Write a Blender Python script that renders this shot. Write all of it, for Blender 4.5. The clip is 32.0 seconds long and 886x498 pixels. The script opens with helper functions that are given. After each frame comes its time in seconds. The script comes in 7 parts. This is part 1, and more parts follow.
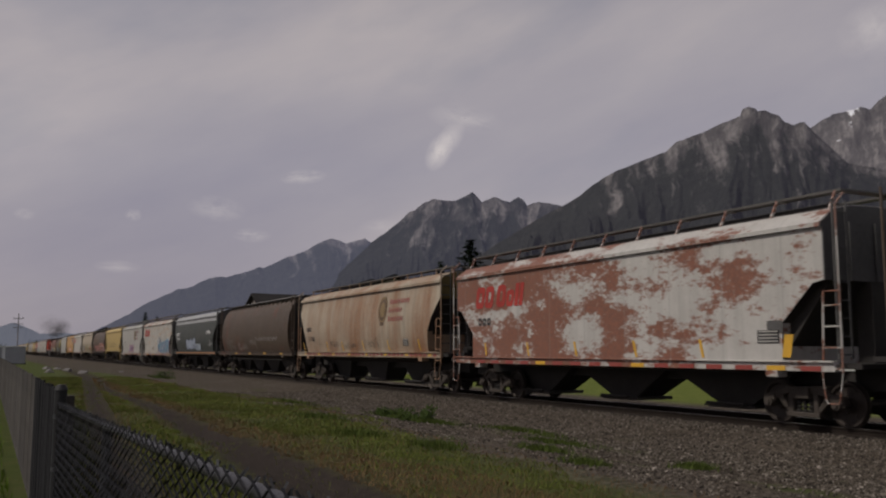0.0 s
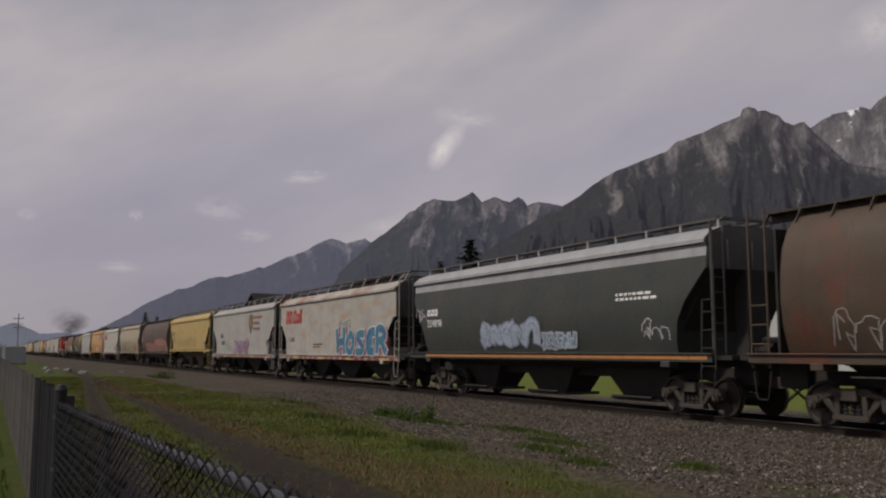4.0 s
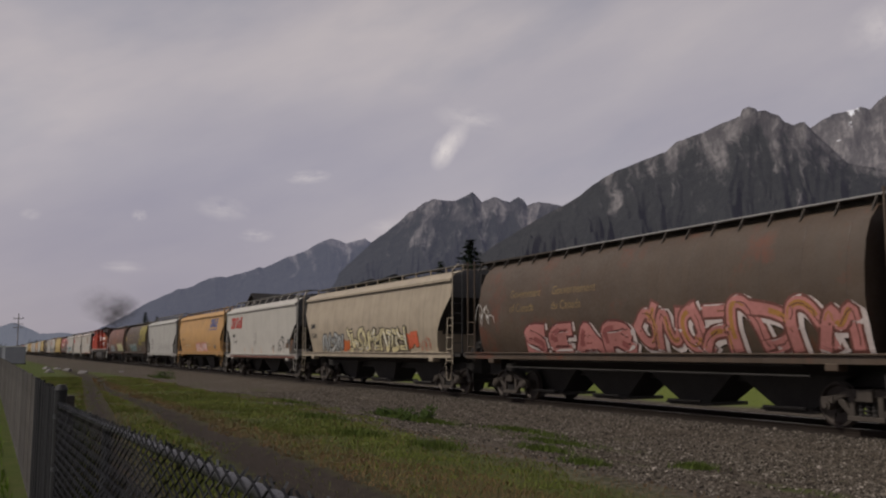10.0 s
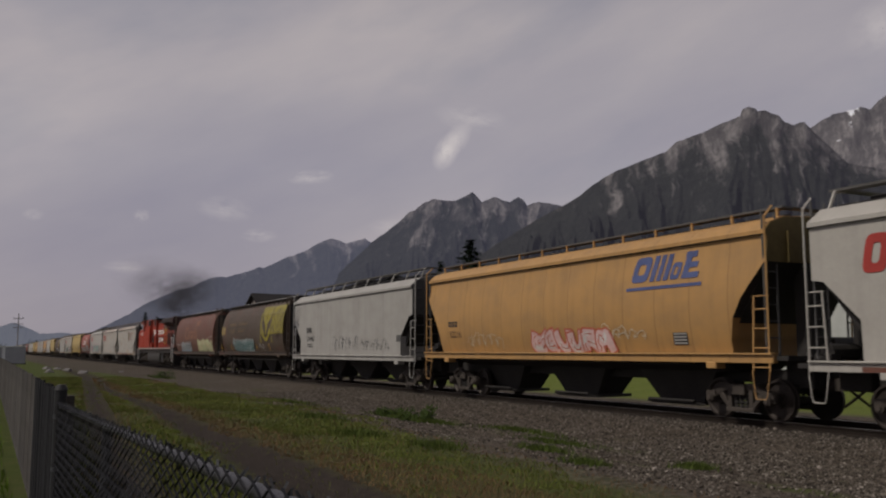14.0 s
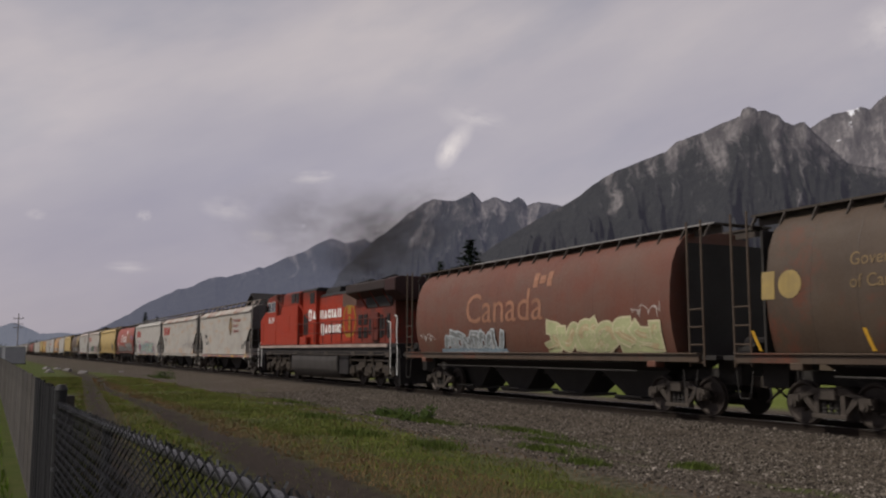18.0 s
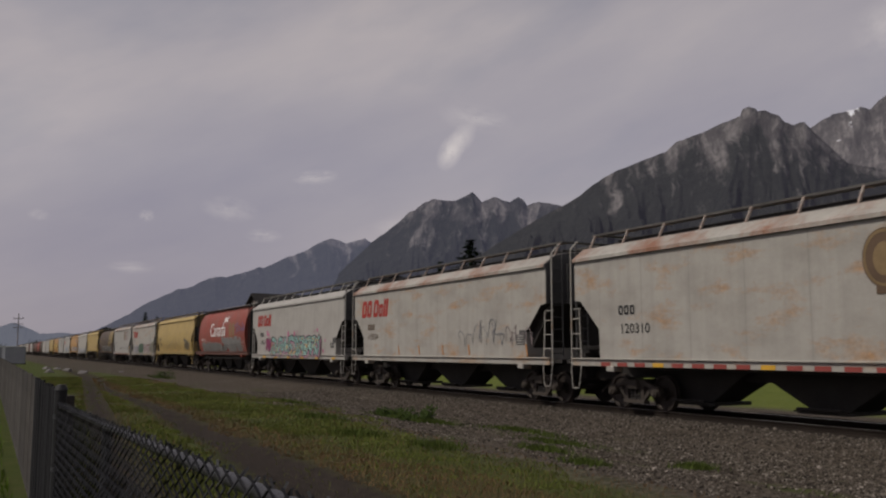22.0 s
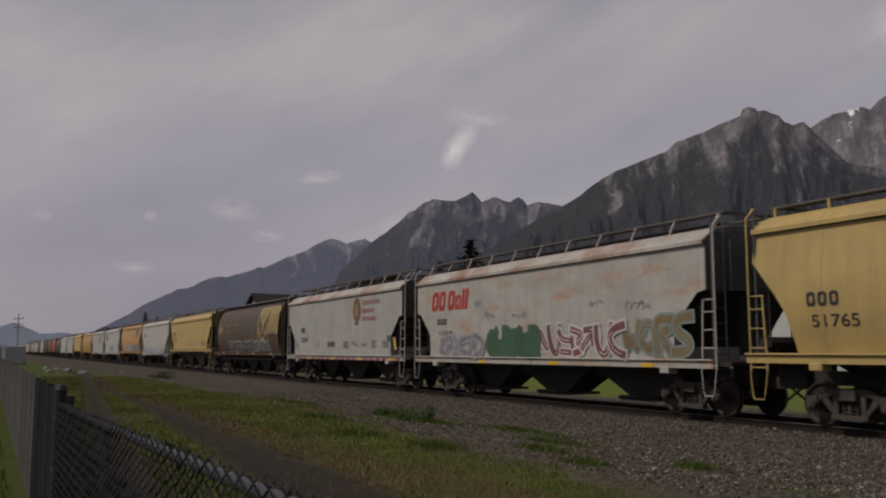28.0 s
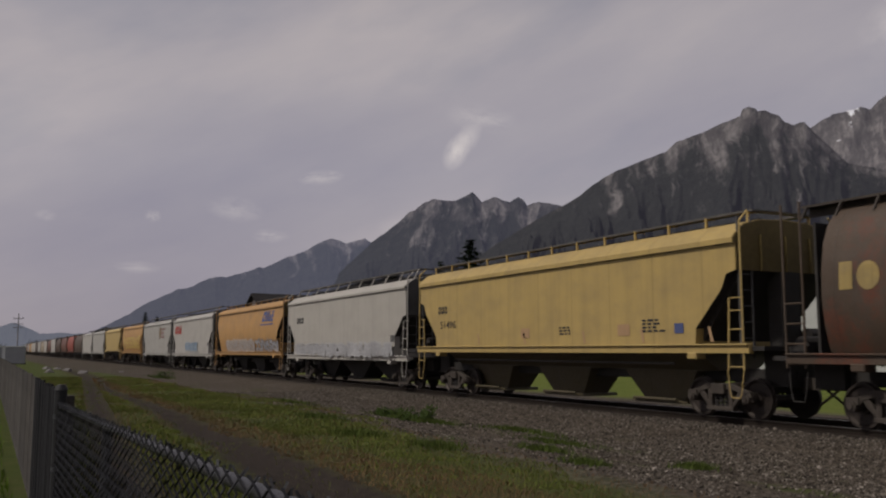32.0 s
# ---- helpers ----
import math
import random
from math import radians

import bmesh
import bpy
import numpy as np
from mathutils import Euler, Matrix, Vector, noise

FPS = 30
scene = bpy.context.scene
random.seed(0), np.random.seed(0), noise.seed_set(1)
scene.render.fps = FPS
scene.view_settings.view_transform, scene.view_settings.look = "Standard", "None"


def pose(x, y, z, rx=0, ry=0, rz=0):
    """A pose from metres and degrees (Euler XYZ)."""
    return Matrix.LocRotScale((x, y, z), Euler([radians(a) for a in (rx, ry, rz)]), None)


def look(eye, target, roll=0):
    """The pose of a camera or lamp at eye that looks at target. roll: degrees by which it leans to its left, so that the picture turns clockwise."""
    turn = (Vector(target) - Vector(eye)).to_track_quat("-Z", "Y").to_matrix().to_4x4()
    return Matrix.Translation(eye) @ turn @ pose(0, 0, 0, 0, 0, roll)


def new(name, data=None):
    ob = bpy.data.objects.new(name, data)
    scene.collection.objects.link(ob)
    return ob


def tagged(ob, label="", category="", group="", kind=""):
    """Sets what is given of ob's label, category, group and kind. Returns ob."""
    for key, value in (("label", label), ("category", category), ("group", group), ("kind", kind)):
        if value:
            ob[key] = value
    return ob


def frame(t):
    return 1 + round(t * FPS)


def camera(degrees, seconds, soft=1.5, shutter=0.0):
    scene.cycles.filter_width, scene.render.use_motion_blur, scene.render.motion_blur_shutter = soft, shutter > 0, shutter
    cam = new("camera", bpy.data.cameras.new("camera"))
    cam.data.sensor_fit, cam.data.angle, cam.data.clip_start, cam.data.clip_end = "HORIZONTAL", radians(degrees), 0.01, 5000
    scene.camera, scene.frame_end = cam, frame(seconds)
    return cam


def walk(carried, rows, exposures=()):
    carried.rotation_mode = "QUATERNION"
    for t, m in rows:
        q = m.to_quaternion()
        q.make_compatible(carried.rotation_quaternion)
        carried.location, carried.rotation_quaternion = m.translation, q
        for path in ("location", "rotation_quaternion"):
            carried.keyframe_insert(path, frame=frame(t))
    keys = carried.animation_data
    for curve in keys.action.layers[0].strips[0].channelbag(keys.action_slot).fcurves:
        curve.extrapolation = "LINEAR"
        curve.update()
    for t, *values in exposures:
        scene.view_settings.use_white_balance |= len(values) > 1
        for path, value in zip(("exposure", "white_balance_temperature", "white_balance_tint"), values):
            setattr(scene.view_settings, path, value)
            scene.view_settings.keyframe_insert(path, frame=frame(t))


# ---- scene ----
# The camera stands behind a fence, beside a straight railway line. y runs along the track, z = 0 is the rail head.
cam = camera(53.34, 32.0, soft=2.15, shutter=0.1)
TURN, TILT, EYE = 27.14, 6.58, (0.0, 0.0, 1.56)
STAND = pose(*EYE, 90 + TILT, 0, -TURN)
EXPO = -1.0
# the clip's own exposure drifts with the brightness of the passing cars
DRIFT = [(0, 0.08), (1, 0.17), (2, 0.25), (3, 0.3), (5, 0.12), (6, 0.05), (7, 0.07), (8, 0.1), (9, 0.2), (10, 0.28), (11, 0.18), (12, 0.07), (14, 0.07), (15.5, 0.2), (17, 0.38), (18, 0.4),
         (20, 0.45), (21, 0.25), (22, 0.1), (23, 0.03), (24, 0.04), (25, 0.1), (26.5, 0.08), (28, 0.05), (29, 0.1), (30, 0.15), (31, 0.2), (32, 0.1)]
walk(cam, [(0.0, STAND), (32.0, STAND)], [(float(t), EXPO + d, 6500, 10) for t, d in DRIFT])

# ---- light ----
SUN_AZ, SUN_EL = radians(-86), radians(50)      # compass bearing from +y towards +x
to_sun = Vector((math.sin(SUN_AZ) * math.cos(SUN_EL), math.cos(SUN_AZ) * math.cos(SUN_EL), math.sin(SUN_EL)))
sun = new("sun", bpy.data.lights.new("sun", "SUN"))
sun.data.energy, sun.data.angle, sun.data.color = 4.2, radians(4), (1.0, 0.93, 0.84)
sun.matrix_world = look((0, 0, 30), Vector((0, 0, 30)) - to_sun)

world = bpy.data.worlds.new("sky")
scene.world = world
world.use_nodes = True


class Nodes:
    """A short way to wire nodes."""

    def __init__(self, tree):
        self.tree = tree
        tree.nodes.clear()

    def add(self, kind, **inputs):
        n = self.tree.nodes.new("ShaderNode" + kind)
        for k, v in inputs.items():
            key = int(k[1:]) if k[0] == "i" and k[1:].isdigit() else k.replace("_", " ")
            self.feed(n.inputs[key], v)
        return n

    def feed(self, socket, v):
        if isinstance(v, bpy.types.NodeSocket):
            self.tree.links.new(v, socket)
        elif isinstance(v, bpy.types.Node):
            self.tree.links.new(v.outputs[0], socket)
        else:
            if isinstance(v, tuple) and len(v) == 3 and socket.type == "RGBA":
                v = (*v, 1)
            socket.default_value = v

    def noise(self, vec, scale, detail=4.0, rough=0.55):
        return self.add("TexNoise", Vector=vec, Scale=scale, Detail=detail, Roughness=rough).outputs[0]

    def scaled(self, vec, s, shift=(0, 0, 0)):
        return self.add("Mapping", Vector=vec, Scale=s, Location=shift).outputs[0]

    def ramp(self, fac, stops):
        n = self.add("ValToRGB", Fac=fac)
        e = n.color_ramp.elements
        while len(e) < len(stops):
            e.new(0.5)
        for el, (p, c) in zip(e, stops):
            el.position, el.color = p, (*c, 1) if isinstance(c, tuple) else (c, c, c, 1)
        return n.outputs[0]

    def mix(self, fac, a, b, blend="MIX"):
        n = self.add("MixRGB", i0=fac)
        n.blend_type = blend
        self.feed(n.inputs[1], a)
        self.feed(n.inputs[2], b)
        return n.outputs[0]

    def math(self, op, a, b=0.0):
        n = self.add("Math")
        n.operation = op
        self.feed(n.inputs[0], a)
        self.feed(n.inputs[1], b)
        return n.outputs[0]


w = Nodes(world.node_tree)
co = w.add("TexCoord").outputs["Generated"]
sep = w.add("SeparateXYZ", Vector=co)
nishita = w.add("TexSky")
nishita.sky_type, nishita.sun_disc, nishita.dust_density = "NISHITA", False, 3.0
nishita.sun_elevation, nishita.sun_rotation = SUN_EL, SUN_AZ
# a high veil of cloud over the clear sky: broad soft sheets drawn out along the valley, thin blue gaps, fine streaks
ahead = w.add("Mapping", Vector=co, Rotation=(0, 0, radians(27))).outputs[0]
tipped = w.add("Mapping", Vector=ahead, Rotation=(0, radians(20), 0)).outputs[0]
lean = w.scaled(tipped, (0.75, 0.75, 1.9))
veil = w.noise(lean, 2.3, 6, 0.5)
bank = w.noise(w.scaled(lean, (1.0, 1.0, 1.15), (5.3, 0.6, 1.9)), 2.3, 6, 0.52)
cover = w.ramp(veil, [(0.38, 0.5), (0.56, 0.96)])
grey = w.ramp(bank, [(0.30, (0.615, 0.59, 0.685)), (0.5, (0.75, 0.708, 0.762)), (0.70, (0.955, 0.875, 0.872))])
low = w.ramp(sep.outputs[2], [(0.0, (0.88, 0.84, 0.85)), (0.08, (0.93, 0.90, 0.93)), (0.2, (0.95, 0.94, 0.975)), (0.36, (1.0, 0.975, 0.965)), (0.6, (0.62, 0.61, 0.64)), (1.0, (0.42, 0.42, 0.46))])
veil_col = w.mix(1.0, grey, low, "MULTIPLY")
clear = w.mix(1.0, nishita, (0.14, 0.13, 0.13), "MULTIPLY")
w.add("OutputWorld", Surface=w.add("Background", Color=w.mix(cover, clear, veil_col), Strength=0.95).outputs[0])

# ---- materials ----


def material(name, rough=0.6, metal=0.0):
    m = bpy.data.materials.new(name)
    m.use_nodes = True
    n = Nodes(m.node_tree)
    b = n.add("BsdfPrincipled", Roughness=rough, Metallic=metal)
    b.inputs["Specular IOR Level"].default_value = 0.12 if rough >= 0.8 else 0.35 if rough >= 0.6 else 0.5
    n.add("OutputMaterial", Surface=b.outputs[0])
    return m, n, b


def bump(n, b, height, strength=0.3, distance=0.01):
    n.feed(b.inputs["Normal"], n.add("Bump", Height=height, Strength=strength, Distance=distance).outputs[0])


def plain(name, col, rough=0.6, metal=0.0, vary=0.25, scale=6.0):
    """A simple worn surface: two scales of variation and slight relief."""
    m, n, b = material(name, rough, metal)
    at = n.add("TexCoord").outputs["Object"]
    big, fine = n.noise(at, scale * 0.25, 3), n.noise(at, scale * 4, 5, 0.65)
    both = n.math("ADD", n.math("MULTIPLY", big, 0.6), n.math("MULTIPLY", fine, 0.4))
    lo = tuple(c * (1 - vary) for c in col)
    hi = tuple(min(1, c * (1 + vary)) for c in col)
    n.feed(b.inputs["Base Color"], n.ramp(both, [(0.3, lo), (0.7, hi)]))
    bump(n, b, fine, 0.25, 0.01)
    return m


def car_paint(name, col, rust=0.0, grime=0.4, rust_col=(0.16, 0.055, 0.025), fade=(0.5, 0.5, 0.5), fade_amt=0.0, streak=0.4, seam=1.75, seam_dark=0.3, seed=0.0, rough=0.55, blocky=False, bleed=0.05, drip=0.8, soot=0.0, lean=0.0):
    """Weathered enamel on a rail car: panel seams, vertical streaks, road grime low down, rust patches."""
    m, n, b = material(name, rough)
    at = n.add("TexCoord").outputs["Object"]
    at = n.scaled(at, (1, 1, 1), (0, seed * 7.3, seed * 1.9))
    down = n.scaled(at, (1.0, 1.0, 0.07))
    st = n.noise(down, 3.2, 5, 0.6)
    soft = n.noise(at, 0.55, 4, 0.55)
    grain = n.noise(at, 14.0, 5, 0.7)
    c = n.mix(n.ramp(soft, [(0.35, 0.0), (0.7, fade_amt)]), col, fade)
    c = n.mix(n.ramp(st, [(0.45, 0.0), (0.75, streak)]), c, tuple(x * 0.5 + 0.012 for x in col))
    dirt = n.noise(n.scaled(at, (1, 0.6, 1.0)), 1.3, 6, 0.62)
    c = n.mix(n.ramp(dirt, [(0.42, 0.0), (0.8, grime)]), c, (0.115, 0.095, 0.075))
    if rust > 0:
        vec = n.scaled(at, (1.0, 0.6, 1.3)) if blocky else n.scaled(at, (1.0, 0.9, drip))
        r1 = n.noise(vec, 1.1 if blocky else 0.8, 7, 0.62)
        r2 = n.noise(at, 9.0, 5, 0.7)
        both = n.math("ADD", n.math("MULTIPLY", r1, 0.66 if blocky else 0.8), n.math("MULTIPLY", n.noise(n.scaled(at, (1, 0.7, 1.6)), 6.0, 6, 0.72) if blocky else r2, 0.34 if blocky else 0.2))
        if lean:
            # rust spreads further towards one end
            both = n.math("ADD", both, n.math("MULTIPLY", n.add("SeparateXYZ", Vector=n.add("TexCoord").outputs["Object"]).outputs[1], lean))
        edge = 0.62 - 0.2 * rust
        fac = n.ramp(both, [(edge - 0.02 - bleed * 0.6, 0.0), (edge + bleed, 0.92)])
        rc = n.ramp(grain, [(0.3, tuple(x * 0.65 for x in rust_col)), (0.7, tuple(x * 1.5 for x in rust_col))])
        c = n.mix(fac, c, rc)
    c = n.mix(n.ramp(grain, [(0.35, 0.10), (0.65, 0.0)]), c, (0.05, 0.045, 0.04))
    n.feed(b.inputs["Base Color"], c)
    n.feed(b.inputs["Roughness"], n.ramp(grain, [(0.3, rough - 0.12), (0.7, rough + 0.2)]))
    if soot:
        # exhaust soot gathers behind the stack and along the roof edge
        sp = n.add("SeparateXYZ", Vector=n.add("TexCoord").outputs["Object"])
        back = n.ramp(n.math("MULTIPLY", n.math("ADD", sp.outputs[1], 10.0), 0.1), [(0.35, soot), (0.95, 0.0)])
        top = n.ramp(n.math("MULTIPLY", sp.outputs[2], 0.2), [(0.78, 0.0), (0.92, soot)])
        c = n.mix(n.math("MULTIPLY", n.math("MAXIMUM", back, top), n.ramp(dirt, [(0.3, 0.45), (0.62, 1.0)])), c, (0.030, 0.020, 0.016))
    wave = n.add("TexWave", Vector=at, Scale=math.pi / (10 * seam), Distortion=0.0)
    wave.wave_type, wave.bands_direction, wave.wave_profile = "BANDS", "Y", "TRI"
    line = n.ramp(wave.outputs[1], [(0.0, 0.0), (0.035, 1.0)])
    c = n.mix(n.ramp(wave.outputs[1], [(0.0, seam_dark), (0.03 + 0.04 * seam_dark, 0.0)]), c, tuple(x * 0.45 for x in col))
    n.feed(b.inputs["Base Color"], c)
    h = n.math("ADD", n.math("MULTIPLY", line, 0.7), n.math("MULTIPLY", soft, 0.5))
    bump(n, b, h, 0.25, 0.03)
    return m


M = {}
M["white"] = car_paint("white_paint", (0.390, 0.374, 0.345), rust=0.0, grime=0.3, seed=1, streak=0.25)
M["roof_rust"] = car_paint("rust_run_roof_paint", (0.43, 0.41, 0.37), rust=0.45, grime=0.4, rust_col=(0.22, 0.09, 0.045), seed=23, bleed=0.1)
M["white_old"] = car_paint("old_white_paint", (0.385, 0.368, 0.334), rust=0.09, grime=0.42, rust_col=(0.34, 0.20, 0.10), seed=2, bleed=0.09, streak=0.3, drip=2.6)
M["white_clean"] = car_paint("clean_white_paint", (0.395, 0.375, 0.338), rust=0.0, grime=0.2, seed=3, streak=0.2)
M["white_cool"] = car_paint("cool_white_paint", (0.350, 0.340, 0.315), rust=0.0, grime=0.32, seed=4, streak=0.3)
M["rusty"] = car_paint("rusted_white_paint", (0.47, 0.455, 0.43), rust=0.585, grime=0.2, rust_col=(0.165, 0.052, 0.024), seed=5, blocky=True, bleed=0.025, lean=0.008)
M["tan"] = car_paint("stained_tan_paint", (0.400, 0.345, 0.265), rust=0.66, grime=0.4, rust_col=(0.215, 0.105, 0.050), seed=6, streak=0.6, bleed=0.13, drip=0.16)
M["brown"] = car_paint("brown_paint", (0.053, 0.034, 0.021), seam=1.1, seam_dark=0.4, rust=0.1, grime=0.4, seed=7, rust_col=(0.10, 0.032, 0.016), fade=(0.078, 0.050, 0.030), fade_amt=0.7)
M["brown_red"] = car_paint("faded_red_brown_paint", (0.135, 0.043, 0.025), rust=0.0, grime=0.45, seed=8, fade=(0.12, 0.06, 0.04), fade_amt=0.8)
M["red"] = car_paint("red_paint", (0.272, 0.044, 0.024), rust=0.0, grime=0.45, seed=9, fade=(0.26, 0.07, 0.05), fade_amt=0.7)
M["green"] = car_paint("dark_green_paint", (0.033, 0.039, 0.035), rust=0.0, grime=0.3, seed=10)
M["grey_top"] = car_paint("light_grey_paint", (0.328, 0.335, 0.343), rust=0.0, grime=0.3, seed=11)
M["yellow"] = car_paint("yellow_paint", (0.425, 0.305, 0.105), seam_dark=0.4, rust=0.0, grime=0.35, seed=12, streak=0.35)
# dusty yellow for the chutes, darkened by the shade below the car
M["yellow_low"] = car_paint("shaded_dusty_yellow", (0.075, 0.060, 0.030), grime=0.6, seed=22)
# end wall colours: darkened to hold the shade on the cars' ends
M["end_grey"] = plain("end_shade_and_board_grey", (0.085, 0.083, 0.082), 0.7, vary=0.35, scale=2)
M["end_yellow"] = plain("shaded_yellow_end_paint", (0.12, 0.088, 0.030), 0.7, vary=0.4, scale=2)
M["beige"] = car_paint("beige_paint", (0.345, 0.288, 0.212), seam=1.25, seam_dark=0.6, rust=0.0, grime=0.45, seed=13, streak=0.4)
M["orange"] = car_paint("orange_paint", (0.425, 0.238, 0.080), seam=1.25, seam_dark=0.6, rust=0.0, grime=0.35, seed=14, streak=0.4)
M["black"] = plain("black_underframe", (0.029, 0.026, 0.024), 0.7, vary=0.4, scale=4)
M["grating"] = plain("galvanised_grating", (0.095, 0.09, 0.085), 0.6, 0.2, vary=0.3)
M["edge"] = plain("edge_highlight", (0.30, 0.29, 0.28), 0.5, 0.3, vary=0.3)
M["steel"] = plain("dusty_cast_steel", (0.050, 0.041, 0.034), 0.75, vary=0.45, scale=8)
M["wheel"] = plain("wheel_steel", (0.045, 0.036, 0.031), 0.55, 0.5, vary=0.4, scale=10)
M["loco_red"] = car_paint("locomotive_red_paint", (0.305, 0.025, 0.006), rust=0.0, grime=0.14, seed=15, streak=0.35, soot=0.8, seam=0.9, rough=0.65)
M["loco_dark"] = plain("sooty_dark_paint", (0.018, 0.016, 0.016), 0.7, vary=0.4)
M["tank"] = plain("grey_fuel_tank", (0.042, 0.038, 0.035), 0.65, vary=0.3)
M["glass"] = plain("dark_window_glass", (0.015, 0.018, 0.02), 0.1, vary=0.2)
M["white_mark"] = plain("white_marking", (0.72, 0.72, 0.70), 0.6, vary=0.2)
M["red_mark"] = plain("red_marking", (0.34, 0.040, 0.032), 0.6, vary=0.25)
M["black_mark"] = plain("black_marking", (0.03, 0.03, 0.032), 0.6, vary=0.3)
M["brown_mark"] = plain("bronze_marking", (0.110, 0.072, 0.045), 0.6, vary=0.3)
M["blue_mark"] = plain("blue_marking", (0.07, 0.09, 0.20), 0.6, vary=0.3)
M["brown_gold"] = plain("dull_bronze_marking", (0.20, 0.14, 0.07), 0.65, vary=0.3)
M["gold_mark"] = car_paint("faded_gold_marking", (0.33, 0.24, 0.08), grime=0.8, streak=0.5, seed=42)
M["lime_mark"] = car_paint("yellow_green_marking", (0.29, 0.245, 0.018), grime=0.85, streak=0.6, seed=41)
M["pale_mark"] = plain("pale_tan_marking", (0.27, 0.135, 0.085), 0.65, vary=0.3)
M["amber"] = plain("amber_reflector", (0.56, 0.32, 0.035), 0.4, vary=0.15)
M["red_tape"] = plain("red_reflector", (0.240, 0.052, 0.042), 0.4, vary=0.2)
M["orange_tape"] = plain("orange_reflector", (0.38, 0.165, 0.05), 0.4, vary=0.2)

# ---- mesh helpers ----


class Mesh:
    """Collects simple solids into one mesh."""

    def __init__(self):
        self.v, self.f = [], []

    def put(self, verts, faces):
        k = len(self.v)
        self.v += [tuple(p) for p in verts]
        self.f += [tuple(i + k for i in q) for q in faces]
        return self

    def box(self, x0, x1, y0, y1, z0, z1):
        vs = [(x, y, z) for z in (z0, z1) for y in (y0, y1) for x in (x0, x1)]
        return self.put(vs, [(0, 2, 3, 1), (4, 5, 7, 6), (0, 1, 5, 4), (2, 6, 7, 3), (0, 4, 6, 2), (1, 3, 7, 5)])

    def rod(self, a, b, r, n=8, r2=None):
        """A round bar from a to b, capped."""
        a, b = Vector(a), Vector(b)
        d = (b - a).normalized()
        u = d.orthogonal().normalized()
        s = d.cross(u)
        r2 = r if r2 is None else r2
        ring = [(math.cos(2 * math.pi * i / n), math.sin(2 * math.pi * i / n)) for i in range(n)]
        vs = [a + (u * c + s * e) * r for c, e in ring] + [b + (u * c + s * e) * r2 for c, e in ring]
        fs = [(i, (i + 1) % n, n + (i + 1) % n, n + i) for i in range(n)]
        return self.put(vs, fs + [tuple(range(n - 1, -1, -1)), tuple(range(n, 2 * n))])

    def path(self, pts, r, n=6):
        for a, b in zip(pts, pts[1:]):
            self.rod(a, b, r, n)
        return self

    def slab(self, poly, axis, lo, hi):
        """A flat polygon given in the two other axes, made thick along axis (0 = x, 1 = y, 2 = z)."""
        n = len(poly)

        def at(p, h):
            q = list(p)
            q.insert(axis, h)
            return tuple(q)
        vs = [at(p, lo) for p in poly] + [at(p, hi) for p in poly]
        fs = [(i, (i + 1) % n, n + (i + 1) % n, n + i) for i in range(n)]
        return self.put(vs, fs + [tuple(range(n - 1, -1, -1)), tuple(range(n, 2 * n))])

    def loft(self, rings, closed=True, caps=True):
        n, k = len(rings[0]), len(self.v)
        vs = [p for r in rings for p in r]
        fs = []
        for j in range(len(rings) - 1):
            for i in range(n if closed else n - 1):
                a, b = j * n + i, j * n + (i + 1) % n
                fs.append((a, b, b + n, a + n))
        if caps:
            fs += [tuple(range(n - 1, -1, -1)), tuple(range(len(vs) - n, len(vs)))]
        return self.put(vs, fs)

    def done(self, name, smooth=False, bevel=0.0):
        me = bpy.data.meshes.new(name)
        me.from_pydata(self.v, [], self.f)
        bm = bmesh.new()
        bm.from_mesh(me)
        if bevel:
            bmesh.ops.bevel(bm, geom=list(bm.edges), offset=bevel, segments=1, affect="EDGES", clamp_overlap=True)
        bmesh.ops.recalc_face_normals(bm, faces=bm.faces)
        bm.to_mesh(me)
        bm.free()
        me.materials.append(None)
        if smooth:
            me.polygons.foreach_set("use_smooth", [True] * len(me.polygons))
            me.set_sharp_from_angle(angle=radians(35))
        return me


MESHES = {}


def shared(key, build):
    """The mesh of that key, built once."""
    if key not in MESHES:
        MESHES[key] = build()
    return MESHES[key]


def part(name, mesh, mat, parent=None, label="", m=None):
    """One mesh object with a material of its own, under a thing or part."""
    ob = new(name, mesh)
    ob.material_slots[0].link = "OBJECT"
    ob.material_slots[0].material = mat
    if parent is not None:
        ob.parent = parent
    if m is not None:
        ob.matrix_basis = m
    if label:
        ob["label"] = label
    return ob


def thing(name, label, category, group="", m=None):
    ob = new(name)
    ob.empty_display_size = 0.2
    if m is not None:
        ob.matrix_basis = m
    return tagged(ob, label, category, group)


# ---- ground ----
TRACK = 16.45          # the track's middle
PROFILE = [(-400, 0.0), (-6, -0.10), (0.0, -0.10), (1.2, -0.08), (7.5, -0.08), (9.5, -0.24), (11.5, -0.34), (13.2, -0.30),
           (14.0, -0.20), (14.6, -0.17), (18.3, -0.17), (19.2, -0.32), (20.5, -0.40), (24, -0.38), (30, -0.2), (40, 0.45), (60, 0.75), (600, 0.0), (2400, 2.0)]
PX, PZ = [p[0] for p in PROFILE], [p[1] for p in PROFILE]


